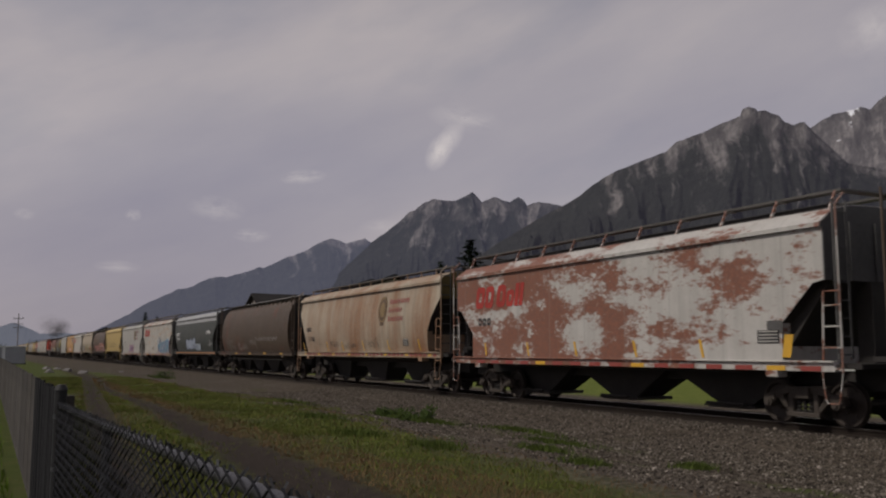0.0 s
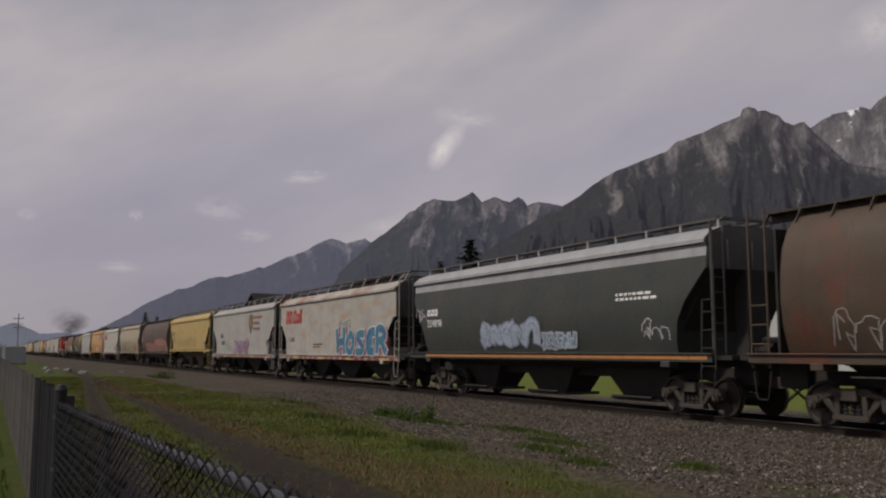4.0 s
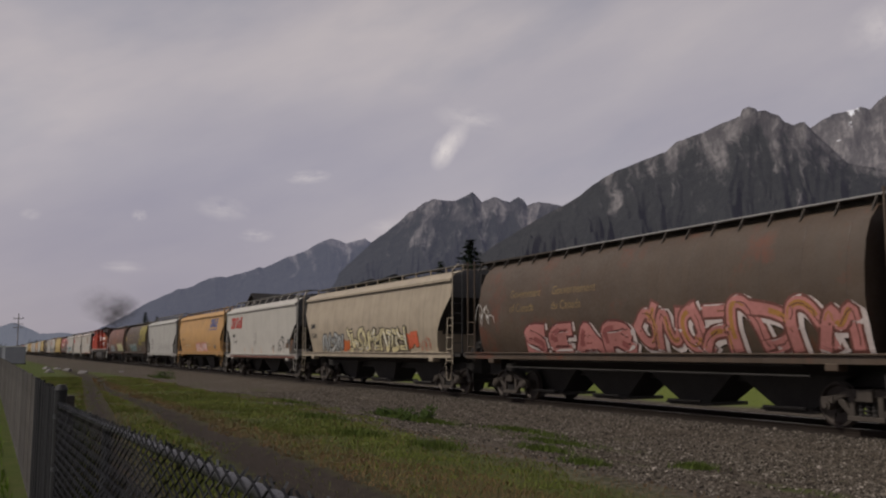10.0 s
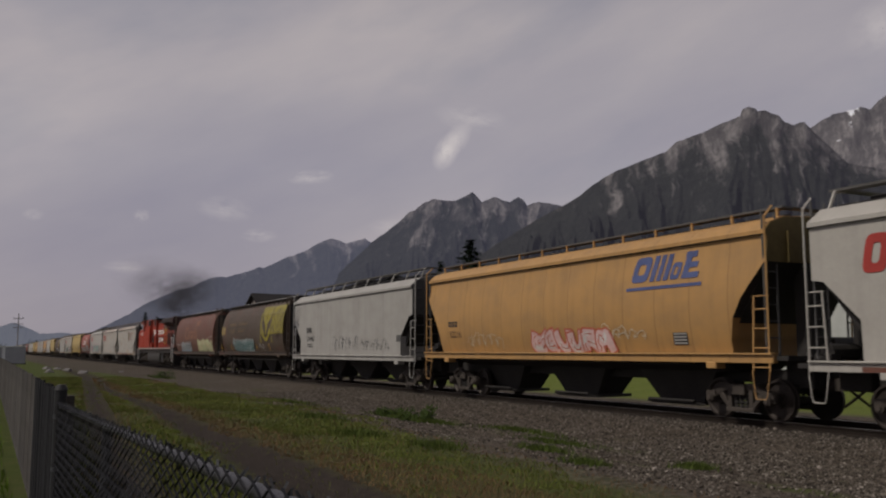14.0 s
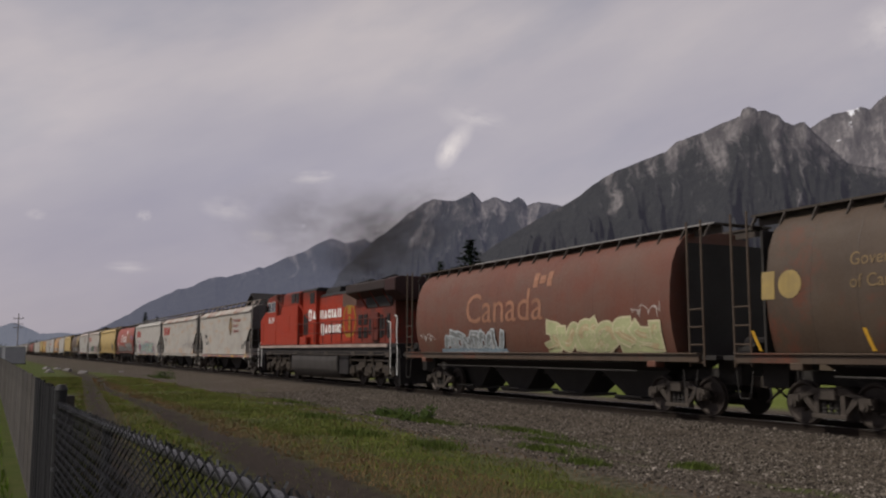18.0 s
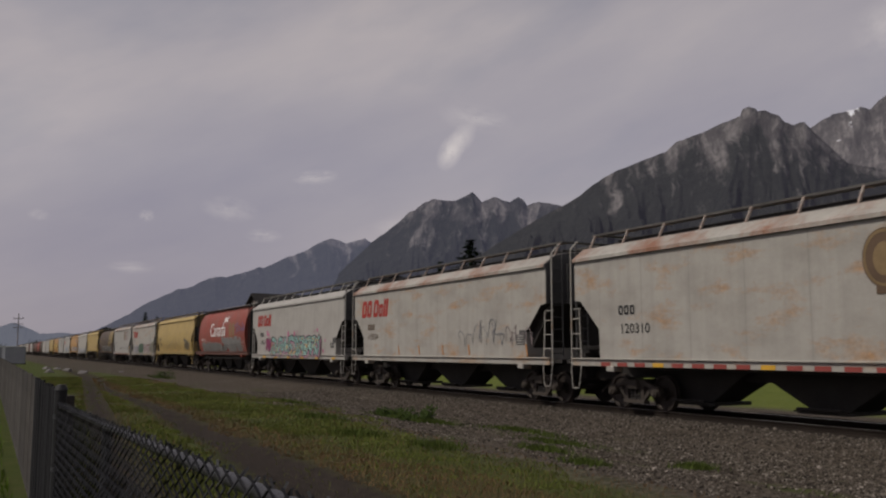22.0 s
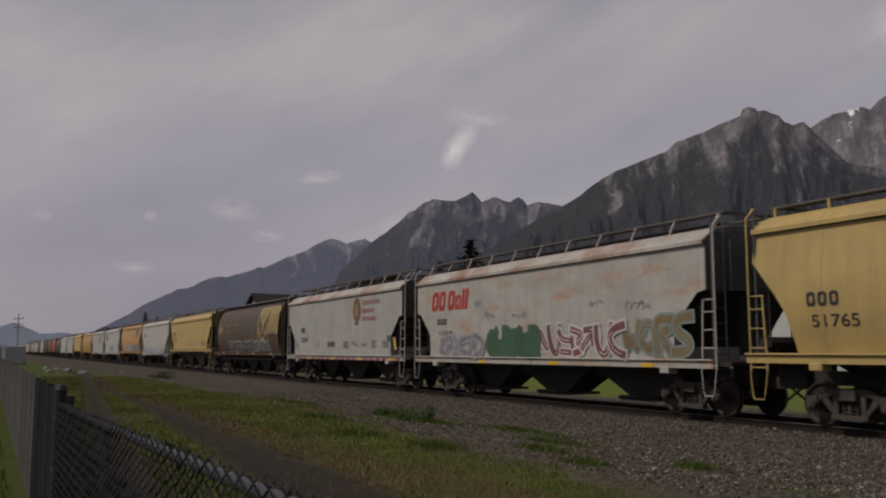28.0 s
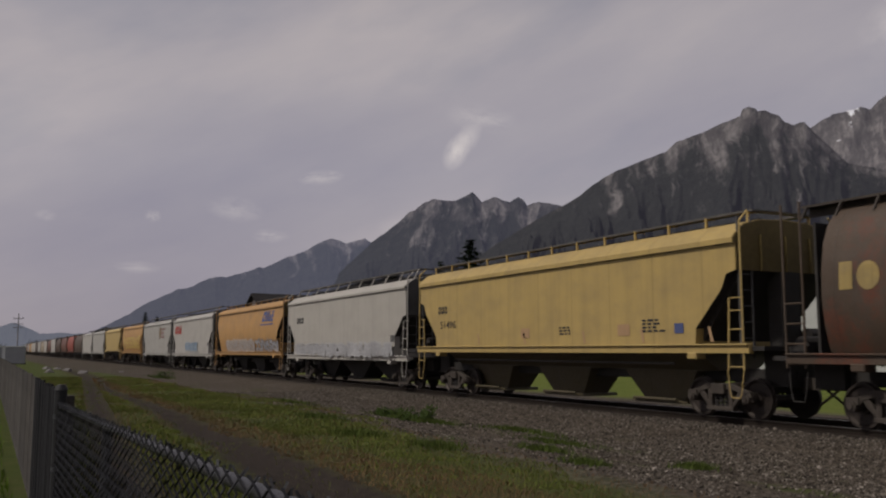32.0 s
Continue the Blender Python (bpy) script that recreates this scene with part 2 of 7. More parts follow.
# Lines across the plan, each as (y, x): where the grass ends, the middle of the two wheel ruts and of the straw beside them
VERGE = [(0, 6.8), (9.5, 6.6), (13, 7.0), (18, 7.3), (23.7, 8.1), (29, 9.3), (34, 9.0), (40, 7.6), (55, 8.2), (67, 7.9), (83, 6.4), (100, 6.0)]
RUT = [(0, 3.2), (10, 3.67), (15, 3.9), (20, 4.08), (27, 4.5), (40, 4.7), (60, 6.2), (100, 7.0)]
RUT_HALF = [(0, 0.7), (10, 0.66), (15, 0.55), (20, 0.46), (27, 0.36), (40, 0.25), (100, 0.2)]
RUT_LEFT = [(0, 0.9), (12, 1.65), (24, 2.63), (40, 3.95), (61, 5.7), (100, 6.5)]
STRAW = [(0, 5.2), (9, 5.0), (12.6, 4.9), (18, 4.7), (27, 4.9), (40, 5.2), (100, 6.5)]
STRAW_HALF = [(0, 1.1), (10, 0.9), (13, 0.75), (18, 0.5), (27, 0.4), (100, 0.4)]


def on_line(line, y):
    return float(np.interp(y, [p[0] for p in line], [p[1] for p in line]))


def ground_z(x, y):
    z = float(np.interp(x, PX, PZ))
    if 0.5 < x < 13.5 or 20 < x < 200:
        if x < 9 and y < 80:
            z -= 0.07 * math.exp(-((x - on_line(RUT, y)) / 0.42) ** 2) + 0.06 * math.exp(-((x - on_line(RUT_LEFT, y)) / 0.3) ** 2)
        z += 0.05 * noise.noise((x * 0.5, y * 0.35, 0)) + 0.02 * noise.noise((x * 1.9, y * 1.7, 3))
    return z


def make_ground():
    xs = [-2400, -800, -300, -120, -50, -20, -10, -6, -3, -1.5] + [i * 0.25 for i in range(0, 80)] + [20.5, 21.5, 23, 25, 28, 33, 40, 60, 100, 200, 400, 800, 1600, 2400]
    ys = [-2400, -600, -200, -80, -40, -20, -10] + [i * 0.5 for i in range(-10, 90)] + [46, 48, 50, 53, 56, 60, 65, 70, 76, 83, 90, 100, 112, 125, 140, 160, 190, 230, 280, 350, 450, 600, 900, 1400, 2400, 4600]
    vs = [(x, y, ground_z(x, y)) for y in ys for x in xs]
    nx = len(xs)
    fs = [(j * nx + i, j * nx + i + 1, (j + 1) * nx + i + 1, (j + 1) * nx + i) for j in range(len(ys) - 1) for i in range(nx - 1)]
    m, n, b = material("ground_of_grass_dirt_and_gravel", 0.9)
    at = n.add("NewGeometry").outputs["Position"]
    sp = n.add("SeparateXYZ", Vector=at)
    x, y = sp.outputs[0], sp.outputs[1]
    wob = n.noise(at, 0.35, 5, 0.6)
    wob2 = n.noise(at, 1.7, 5, 0.65)
    fine = n.noise(at, 22.0, 4, 0.7)
    mid = n.noise(at, 5.0, 5, 0.65)
    # grass: green to straw
    g = n.ramp(n.math("ADD", n.math("MULTIPLY", wob2, 0.6), n.math("MULTIPLY", fine, 0.4)), [(0.3, (0.034, 0.046, 0.010)), (0.5, (0.054, 0.070, 0.015)), (0.72, (0.082, 0.077, 0.030))])
    # far lawn behind the line, greener
    far = n.ramp(wob2, [(0.3, (0.085, 0.112, 0.020)), (0.7, (0.128, 0.148, 0.032))])
    g = n.mix(n.ramp(n.math("MULTIPLY", x, 0.01), [(0.20, 0.0), (0.21, 1.0)]), g, far)
    # gravel
    vor = n.add("TexVoronoi", Vector=at, Scale=16.0)
    stone = n.ramp(vor.outputs["Color"], [(0.15, (0.032, 0.026, 0.022)), (0.5, (0.072, 0.060, 0.048)), (0.95, (0.146, 0.124, 0.101))])
    stone = n.mix(n.ramp(wob, [(0.35, 0.0), (0.7, 0.6)]), stone, (0.050, 0.038, 0.027))

    def along(pts):
        """A line across the plan: x for each y."""
        return n.math("MULTIPLY", n.ramp(n.math("MULTIPLY", y, 0.01), [(q / 100, p / 20) for q, p in pts]), 20.0)
    wave = n.math("ADD", n.math("MULTIPLY", n.math("SUBTRACT", wob, 0.5), 1.5), n.math("MULTIPLY", n.math("SUBTRACT", wob2, 0.5), 1.5))
    xw = n.math("ADD", x, wave)
    gravel = n.ramp(n.math("ADD", n.math("MULTIPLY", n.math("SUBTRACT", xw, along(VERGE)), 0.3), 0.5), [(0.34, 0.0), (0.66, 1.0)])
    # tongues of grass that creep into the gravel
    creep = n.math("MULTIPLY", n.ramp(n.noise(n.scaled(at, (1.0, 0.45, 1.0)), 0.9, 5, 0.6), [(0.56, 0.0), (0.66, 0.75)]), n.ramp(n.math("MULTIPLY", x, 0.05), [(0.52, 1.0), (0.64, 0.0)]))
    gravel = n.math("MULTIPLY", gravel, n.math("SUBTRACT", 1.0, creep))
    behind = n.ramp(n.math("MULTIPLY", x, 0.04), [(0.91, 0.0), (0.96, 1.0)])
    gravel = n.math("MULTIPLY", gravel, n.math("SUBTRACT", 1.0, behind))
    c = n.mix(gravel, g, stone)
    # two wheel ruts of a dirt track
    small = n.math("ADD", n.math("MULTIPLY", n.math("SUBTRACT", wob2, 0.5), 0.7), n.math("MULTIPLY", n.math("SUBTRACT", mid, 0.5), 0.35))

    def rut(line, half, soft):
        d = n.math("ABSOLUTE", n.math("ADD", n.math("SUBTRACT", x, along(line)), small))
        d = n.math("SUBTRACT", d, half)
        return n.ramp(n.math("ADD", n.math("MULTIPLY", d, 0.25), 0.5), [(0.5 - soft * 0.25, 1.0), (0.5 + soft * 0.25, 0.0)])
    ruts = n.math("MAXIMUM", rut(RUT, along(RUT_HALF), 0.22), rut(RUT_LEFT, 0.36, 0.25))
    soil = n.ramp(n.math("ADD", n.math("MULTIPLY", mid, 0.6), n.math("MULTIPLY", fine, 0.4)), [(0.3, (0.019, 0.015, 0.012)), (0.7, (0.047, 0.036, 0.029))])
    straw = n.ramp(mid, [(0.3, (0.046, 0.033, 0.018)), (0.7, (0.092, 0.066, 0.036))])
    verge = n.math("MULTIPLY", n.math("MAXIMUM", rut(STRAW, along(STRAW_HALF), 0.9), n.math("MULTIPLY", rut(RUT_LEFT, 0.8, 0.6), 0.7)), n.ramp(wob2, [(0.35, 0.25), (0.6, 0.95)]))
    c = n.mix(n.math("MULTIPLY", verge, n.math("SUBTRACT", 1.0, gravel)), c, straw)
    c = n.mix(n.math("MULTIPLY", ruts, n.math("SUBTRACT", 1.0, gravel)), c, soil)
    # darker bed between the rails, fading out past them
    bed = n.ramp(n.math("MULTIPLY", n.math("ABSOLUTE", n.math("SUBTRACT", x, TRACK)), 0.2), [(0.2, 0.75), (0.32, 0.0)])
    c = n.mix(bed, c, (0.030, 0.026, 0.023))
    n.feed(b.inputs["Base Color"], c)
    bump(n, b, n.mix(gravel, n.math("ADD", fine, mid), vor.outputs["Distance"]), 0.8, 0.05)
    me = bpy.data.meshes.new("ground")
    me.from_pydata(vs, [], fs)
    me.materials.append(m)
    me.polygons.foreach_set("use_smooth", [True] * len(me.polygons))
    tagged(new("ground", me), "Rough ground with grass, dirt ruts and gravel beside the railway", "ground", kind="structure")


make_ground()


def make_track():
    steel = plain("rusty_rail_steel", (0.022, 0.017, 0.014), 0.8, 0.0, vary=0.3)
    shine = plain("polished_rail_head", (0.30, 0.28, 0.27), 0.3, 1.0, vary=0.15)
    wood = plain("creosoted_timber", (0.035, 0.028, 0.022), 0.85, vary=0.4, scale=9)
    sec = [(-0.075, -0.17), (0.075, -0.17), (0.075, -0.155), (0.012, -0.13), (0.012, -0.045), (0.036, -0.035), (0.036, -0.004), (-0.036, -0.004), (-0.036, -0.035), (-0.012, -0.045), (-0.012, -0.13), (-0.075, -0.155)]
    line = tagged(new("railway_track"), "Straight railway track with worn steel rails on timber sleepers", "railway track", kind="structure")
    line.matrix_basis = pose(TRACK, 0, 0)
    for sx in (-0.753, 0.753):
        rail = part("rail", Mesh().slab([(x + sx, z) for x, z in sec], 1, -300, 1500).done("rail"), steel, line)
        part("rail_head", Mesh().box(sx - 0.034, sx + 0.034, -300, 1500, -0.004, 0.0).done("rail_head"), shine, line, "polished running surface")
    tie = Mesh().box(-1.3, 1.3, -0.11, 0.11, -0.36, -0.168).done("sleeper", bevel=0.012)
    r = random.Random(4)
    for i in range(150):
        part("sleeper", tie, wood, line, m=pose(r.uniform(-0.03, 0.03), 0.5 + i * 0.53, r.uniform(-0.01, 0.004), 0, 0, r.uniform(-1, 1)))


make_track()

# ---- mountains ----


def mountain(name, label, prof, r_ridge, r_foot, mat, seed, rough_amp, back=500):
    """A range seen from the valley: its crest follows bearings and heights in degrees, gullies run down its face."""
    az = np.linspace(prof[0][0], prof[-1][0], 620)
    el = np.interp(az, [p[0] for p in prof], [p[1] for p in prof])
    el_low = np.convolve(np.pad(el, 20, mode="edge"), np.ones(41) / 41, mode="valid")
    rows_r = 72
    vs, fs = [], []
    for j in range(rows_r + 10):
        for i, (a, e) in enumerate(zip(az, el)):
            top = math.tan(radians(e)) * r_ridge
            base = math.tan(radians(float(el_low[i]))) * r_ridge
            top += noise.fractal((a * 1.6, seed, 0), 0.9, 2.1, 5) * 0.0011 * r_ridge
            if j < rows_r:
                t = j / (rows_r - 1)
                r = r_foot + (r_ridge - r_foot) * t
                up = 0.82 * t ** 1.25 + 0.18 * t ** 4
                z = (base + (top - base) * t ** 7) * up
                # spurs that run down the slope and fork on their way
                warp = 0.5 * noise.noise((a * 0.16, r * 0.0011, seed)) + 0.2 * noise.noise((a * 0.6, r * 0.003, seed + 2))
                spur = noise.ridged_multi_fractal((a * 0.42 + warp, r * 0.00045 + seed, seed), 0.9, 2.2, 5, 1.0, 2.0) - 1.0
                g2 = noise.fractal((a * 0.9 + warp, r * 0.0022, seed + 5), 0.8, 2.2, 6)
                k = min(1.0, t * (1 - t) * 4)
                z += (spur * 1.35 + g2 * 0.55) * rough_amp * (0.2 + k) * (1 - t ** 5)
                r += (spur * 70 + g2 * 45) * k
                if t < 0.04:
                    z = min(z, 5) - 10
            else:
                t = (j - rows_r + 1) / 10
                r = r_ridge + back * t
                z = top * (1 - t) - 20 * t
            vs.append((r * math.sin(radians(a)), r * math.cos(radians(a)), z))
    n = len(az)
    for j in range(rows_r + 9):
        for i in range(n - 1):
            fs.append((j * n + i, j * n + i + 1, (j + 1) * n + i + 1, (j + 1) * n + i))
    me = bpy.data.meshes.new(name)
    me.from_pydata(vs, [], fs)
    me.materials.append(mat)
    me.polygons.foreach_set("use_smooth", [True] * len(me.polygons))
    tagged(new(name, me), label, "mountain", kind="structure")


def rock(name, tree_line, air, glow, snow=False, dark=1.0):
    """Bare rock with chutes of scree above a forest line. The distance's airlight is painted in as a faint even
    emission.
    """
    m, n, b = material(name, 0.95)
    at = n.add("NewGeometry").outputs["Position"]
    sp = n.add("SeparateXYZ", Vector=at)
    z = sp.outputs[2]
    bearing = n.math("ARCTAN2", sp.outputs[0], sp.outputs[1])
    bend = n.noise(at, 0.003, 4, 0.55)
    turn = n.math("ADD", n.math("MULTIPLY", bearing, 57.3), n.math("MULTIPLY", bend, 2.2))

    def ribs(per_degree, drop, detail):
        """Streaks that follow the fall of the slope."""
        v = n.add("CombineXYZ", X=n.math("MULTIPLY", turn, per_degree), Y=n.math("MULTIPLY", z, drop), Z=0.0).outputs[0]
        return n.noise(v, 1.0, detail, 0.6)
    streak, thin = ribs(0.9, 0.0035, 6), ribs(2.6, 0.010, 5)
    fine = n.noise(at, 0.02, 7, 0.68)
    big = n.noise(at, 0.004, 6, 0.6)
    mixed = n.math("ADD", n.math("ADD", n.math("MULTIPLY", streak, 0.4), n.math("MULTIPLY", thin, 0.35)), n.math("MULTIPLY", fine, 0.25))
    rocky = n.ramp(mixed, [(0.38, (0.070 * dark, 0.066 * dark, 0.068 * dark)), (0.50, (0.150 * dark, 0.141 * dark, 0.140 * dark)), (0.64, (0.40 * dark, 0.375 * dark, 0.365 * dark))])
    wood = n.ramp(fine, [(0.3, (0.015, 0.017, 0.016)), (0.7, (0.030, 0.032, 0.029))])
    line = n.math("ADD", n.math("MULTIPLY", z, 1 / tree_line), n.math("ADD", n.math("MULTIPLY", n.math("SUBTRACT", streak, 0.5), 1.5), n.math("MULTIPLY", n.math("SUBTRACT", big, 0.5), 0.8)))
    c = n.mix(n.ramp(n.math("MULTIPLY", line, 0.5), [(0.44, 0.0), (0.53, 1.0)]), wood, rocky)
    # pale scree chutes that reach down into the forest
    chute = n.math("MULTIPLY", n.ramp(thin, [(0.56, 0.0), (0.66, 0.8)]), n.ramp(n.math("MULTIPLY", line, 0.5), [(0.33, 0.0), (0.42, 0.7), (0.6, 0.5)]))
    c = n.mix(n.math("MULTIPLY", chute, n.ramp(fine, [(0.4, 0.3), (0.6, 1.0)])), c, (0.36 * dark, 0.34 * dark, 0.335 * dark))
    if snow:
        sn = n.math("ADD", n.math("MULTIPLY", z, 0.0007), n.math("ADD", n.math("MULTIPLY", streak, 0.9), n.math("MULTIPLY", fine, 0.5)))
        c = n.mix(n.ramp(n.math("MULTIPLY", sn, 0.5), [(SNOW, 0.0), (SNOW + 0.012, 1.0)]), c, (0.70, 0.72, 0.76))
    n.feed(b.inputs["Base Color"], c)
    bump(n, b, mixed, 0.8, 60.0)
    # haze put in as a bluish emission, its strength set for each range
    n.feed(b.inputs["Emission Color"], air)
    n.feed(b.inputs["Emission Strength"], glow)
    return m


SNOW = 0.772
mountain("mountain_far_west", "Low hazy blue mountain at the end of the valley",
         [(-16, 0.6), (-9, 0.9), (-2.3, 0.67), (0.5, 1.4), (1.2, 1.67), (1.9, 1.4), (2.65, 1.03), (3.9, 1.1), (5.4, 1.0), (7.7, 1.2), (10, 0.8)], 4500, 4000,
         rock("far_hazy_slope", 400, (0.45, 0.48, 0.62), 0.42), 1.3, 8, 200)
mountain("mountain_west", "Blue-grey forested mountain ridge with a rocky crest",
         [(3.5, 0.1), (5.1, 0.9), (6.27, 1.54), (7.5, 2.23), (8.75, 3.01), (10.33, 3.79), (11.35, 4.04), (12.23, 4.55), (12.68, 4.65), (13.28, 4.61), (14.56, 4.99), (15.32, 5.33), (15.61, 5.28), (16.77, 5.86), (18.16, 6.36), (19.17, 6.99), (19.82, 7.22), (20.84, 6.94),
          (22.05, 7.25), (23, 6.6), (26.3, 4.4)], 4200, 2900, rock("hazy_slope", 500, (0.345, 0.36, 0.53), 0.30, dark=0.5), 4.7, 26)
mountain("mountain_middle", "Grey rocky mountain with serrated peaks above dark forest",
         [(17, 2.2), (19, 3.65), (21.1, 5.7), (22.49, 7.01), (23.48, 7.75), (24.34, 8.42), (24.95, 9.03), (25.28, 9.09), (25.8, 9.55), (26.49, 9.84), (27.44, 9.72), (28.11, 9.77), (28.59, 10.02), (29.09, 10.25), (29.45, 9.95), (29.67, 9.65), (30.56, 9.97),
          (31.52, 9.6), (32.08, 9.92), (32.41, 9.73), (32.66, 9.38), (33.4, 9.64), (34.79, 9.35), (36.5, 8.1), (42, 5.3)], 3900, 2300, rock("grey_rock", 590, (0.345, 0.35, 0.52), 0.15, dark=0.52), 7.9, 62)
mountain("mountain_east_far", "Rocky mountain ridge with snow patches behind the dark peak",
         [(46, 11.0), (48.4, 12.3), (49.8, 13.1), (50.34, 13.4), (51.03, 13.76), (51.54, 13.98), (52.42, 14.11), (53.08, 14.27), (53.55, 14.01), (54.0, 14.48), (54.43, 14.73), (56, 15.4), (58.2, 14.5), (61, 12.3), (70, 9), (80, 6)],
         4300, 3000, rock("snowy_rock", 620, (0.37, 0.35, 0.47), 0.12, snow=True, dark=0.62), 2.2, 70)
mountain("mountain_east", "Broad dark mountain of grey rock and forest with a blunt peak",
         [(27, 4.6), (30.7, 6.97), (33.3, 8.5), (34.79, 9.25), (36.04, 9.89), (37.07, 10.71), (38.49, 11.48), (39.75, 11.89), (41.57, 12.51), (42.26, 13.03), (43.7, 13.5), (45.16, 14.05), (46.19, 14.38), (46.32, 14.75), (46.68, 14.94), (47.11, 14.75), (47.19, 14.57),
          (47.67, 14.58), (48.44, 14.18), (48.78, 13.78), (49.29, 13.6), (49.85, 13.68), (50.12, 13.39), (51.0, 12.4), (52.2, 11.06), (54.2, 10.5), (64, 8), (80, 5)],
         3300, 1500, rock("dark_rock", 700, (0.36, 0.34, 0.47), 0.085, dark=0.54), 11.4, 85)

# ---- the train ----
# Couplings between the cars, metres along the train; car k lies between CUTS[k] and CUTS[k + 1].
CUTS = [1.2, 18.7, 35.94, 53.95, 72.26, 89.96, 107.58, 124.53, 141.97, 159.8, 177.94, 194.84, 212.59, 229.15, 246.73, 264.28, 286.69, 303.19, 320.37, 337.63, 354.75, 373.5, 390.6, 407.21, 425.21, 443.05, 459.86, 477.55]
LOCO = 15


def run(t):
    """How far the train has gone at t seconds; it gathers a little speed."""
    return 12.6323 * t - 0.02242 * t * t + 0.000697 * t ** 3


SECTIONS = {
    "flat": [(1.60, 1.20), (1.60, 4.05), (1.67, 4.06), (1.67, 4.15), (1.57, 4.22), (1.25, 4.46), (0.7, 4.57), (0.0, 4.59)],
    "straight": [(1.60, 1.56), (1.60, 3.98), (1.68, 3.99), (1.68, 4.11), (1.60, 4.21), (1.30, 4.45), (0.8, 4.57), (0.0, 4.60)],
    "round": [(1.40, 1.35), (1.50, 1.7), (1.58, 2.2), (1.60, 2.7), (1.56, 3.3), (1.47, 3.8), (1.44, 4.09), (1.53, 4.11), (1.53, 4.20), (1.32, 4.39), (0.9, 4.54), (0.0, 4.58)],
    "barrel": [(1.30, 1.35), (1.42, 1.6), (1.54, 2.05), (1.60, 2.6), (1.57, 3.2), (1.48, 3.72), (1.31, 4.12), (1.06, 4.39), (0.65, 4.54), (0.0, 4.57)],
}
ENDS = {"flat": [(0, 2.98), (0.28, 2.93), (1.10, 2.14), (1.12, 1.2)], "straight": [(0, 3.37), (0.3, 3.3), (0.45, 2.97), (1.32, 2.08), (1.35, 1.56)],
        "round": [(0, 3.5), (0.3, 3.15), (0.65, 2.75), (0.93, 2.3), (1.05, 1.8), (1.1, 1.35)], "barrel": [(0, 1.35), (0.5, 1.35)]}
SHORT = {"flat": 1.4, "straight": 1.7, "round": 1.5, "barrel": 3.0}


def half_width(kind, z):
    s = SECTIONS[kind]
    return float(np.interp(z, [p[1] for p in s], [p[0] for p in s]))


def body_mesh(kind, length, lo=None, hi=None):
    """The shell between two heights: a section swept along the car, its ends cut up to clear the trucks."""
    s = SECTIONS[kind]
    zs = [p[1] for p in s]
    z_min, z_max = lo or zs[0], hi or zs[-1]
    pts = [(w, z) for w, z in s if z_min <= z <= z_max]
    if hi:
        pts.append((half_width(kind, hi), hi))
    h = length / 2
    st = [(-h + a, b) for a, b in ENDS[kind]] + [(h - a, b) for a, b in reversed(ENDS[kind])]
    rings = []
    for y, zb in st:
        near = []
        for wd, z in pts:
            if z < zb:
                near.append((-half_width(kind, zb), y, zb))
            else:
                near.append((-wd, y, z))
        rings.append(near + [(-x, yy, zz) for x, yy, zz in reversed(near)])
    me = Mesh().loft(rings).done(kind + "_shell", smooth=True)
    # black on the undersides over the trucks stands in for their shade
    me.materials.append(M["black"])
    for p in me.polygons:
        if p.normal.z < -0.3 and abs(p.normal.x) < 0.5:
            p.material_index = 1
    return me


def hopper_mesh(pitch, fracs, z_top, z_knee, z_bot, wid=1.35):
    """A chute: full length at the sill, a knee where it parts from its neighbour, a narrow outlet with gate and rack."""
    f1, f2 = fracs
    h, a, b, k = pitch * 0.499, pitch * f1 / 2, pitch * f2 / 2, 0.45
    mid = 0.62
    rings = []
    for x, y, z in ((wid, h, z_top), (mid + 0.002, h, z_knee + 0.03), (mid, a, z_knee), (k, b, z_bot)):
        rings.append([(-x, -y, z), (x, -y, z), (x, y, z), (-x, y, z)])
    m = Mesh().loft(rings)
    m.box(-k - 0.25, k + 0.25, -b - 0.12, b + 0.12, z_bot - 0.09, z_bot - 0.002)
    m.box(-k - 0.30, -k - 0.2, -b - 0.35, b + 0.2, z_bot - 0.06, z_bot - 0.02)
    m.rod((-k - 0.36, -b - 0.05, z_bot + 0.02), (-k - 0.36, b + 0.05, z_bot + 0.02), 0.035)
    m.box(-mid * 0.86, -mid * 0.8, -0.12, 0.12, z_knee - 0.25, z_knee - 0.08)
    return m.done("hopper_chute")


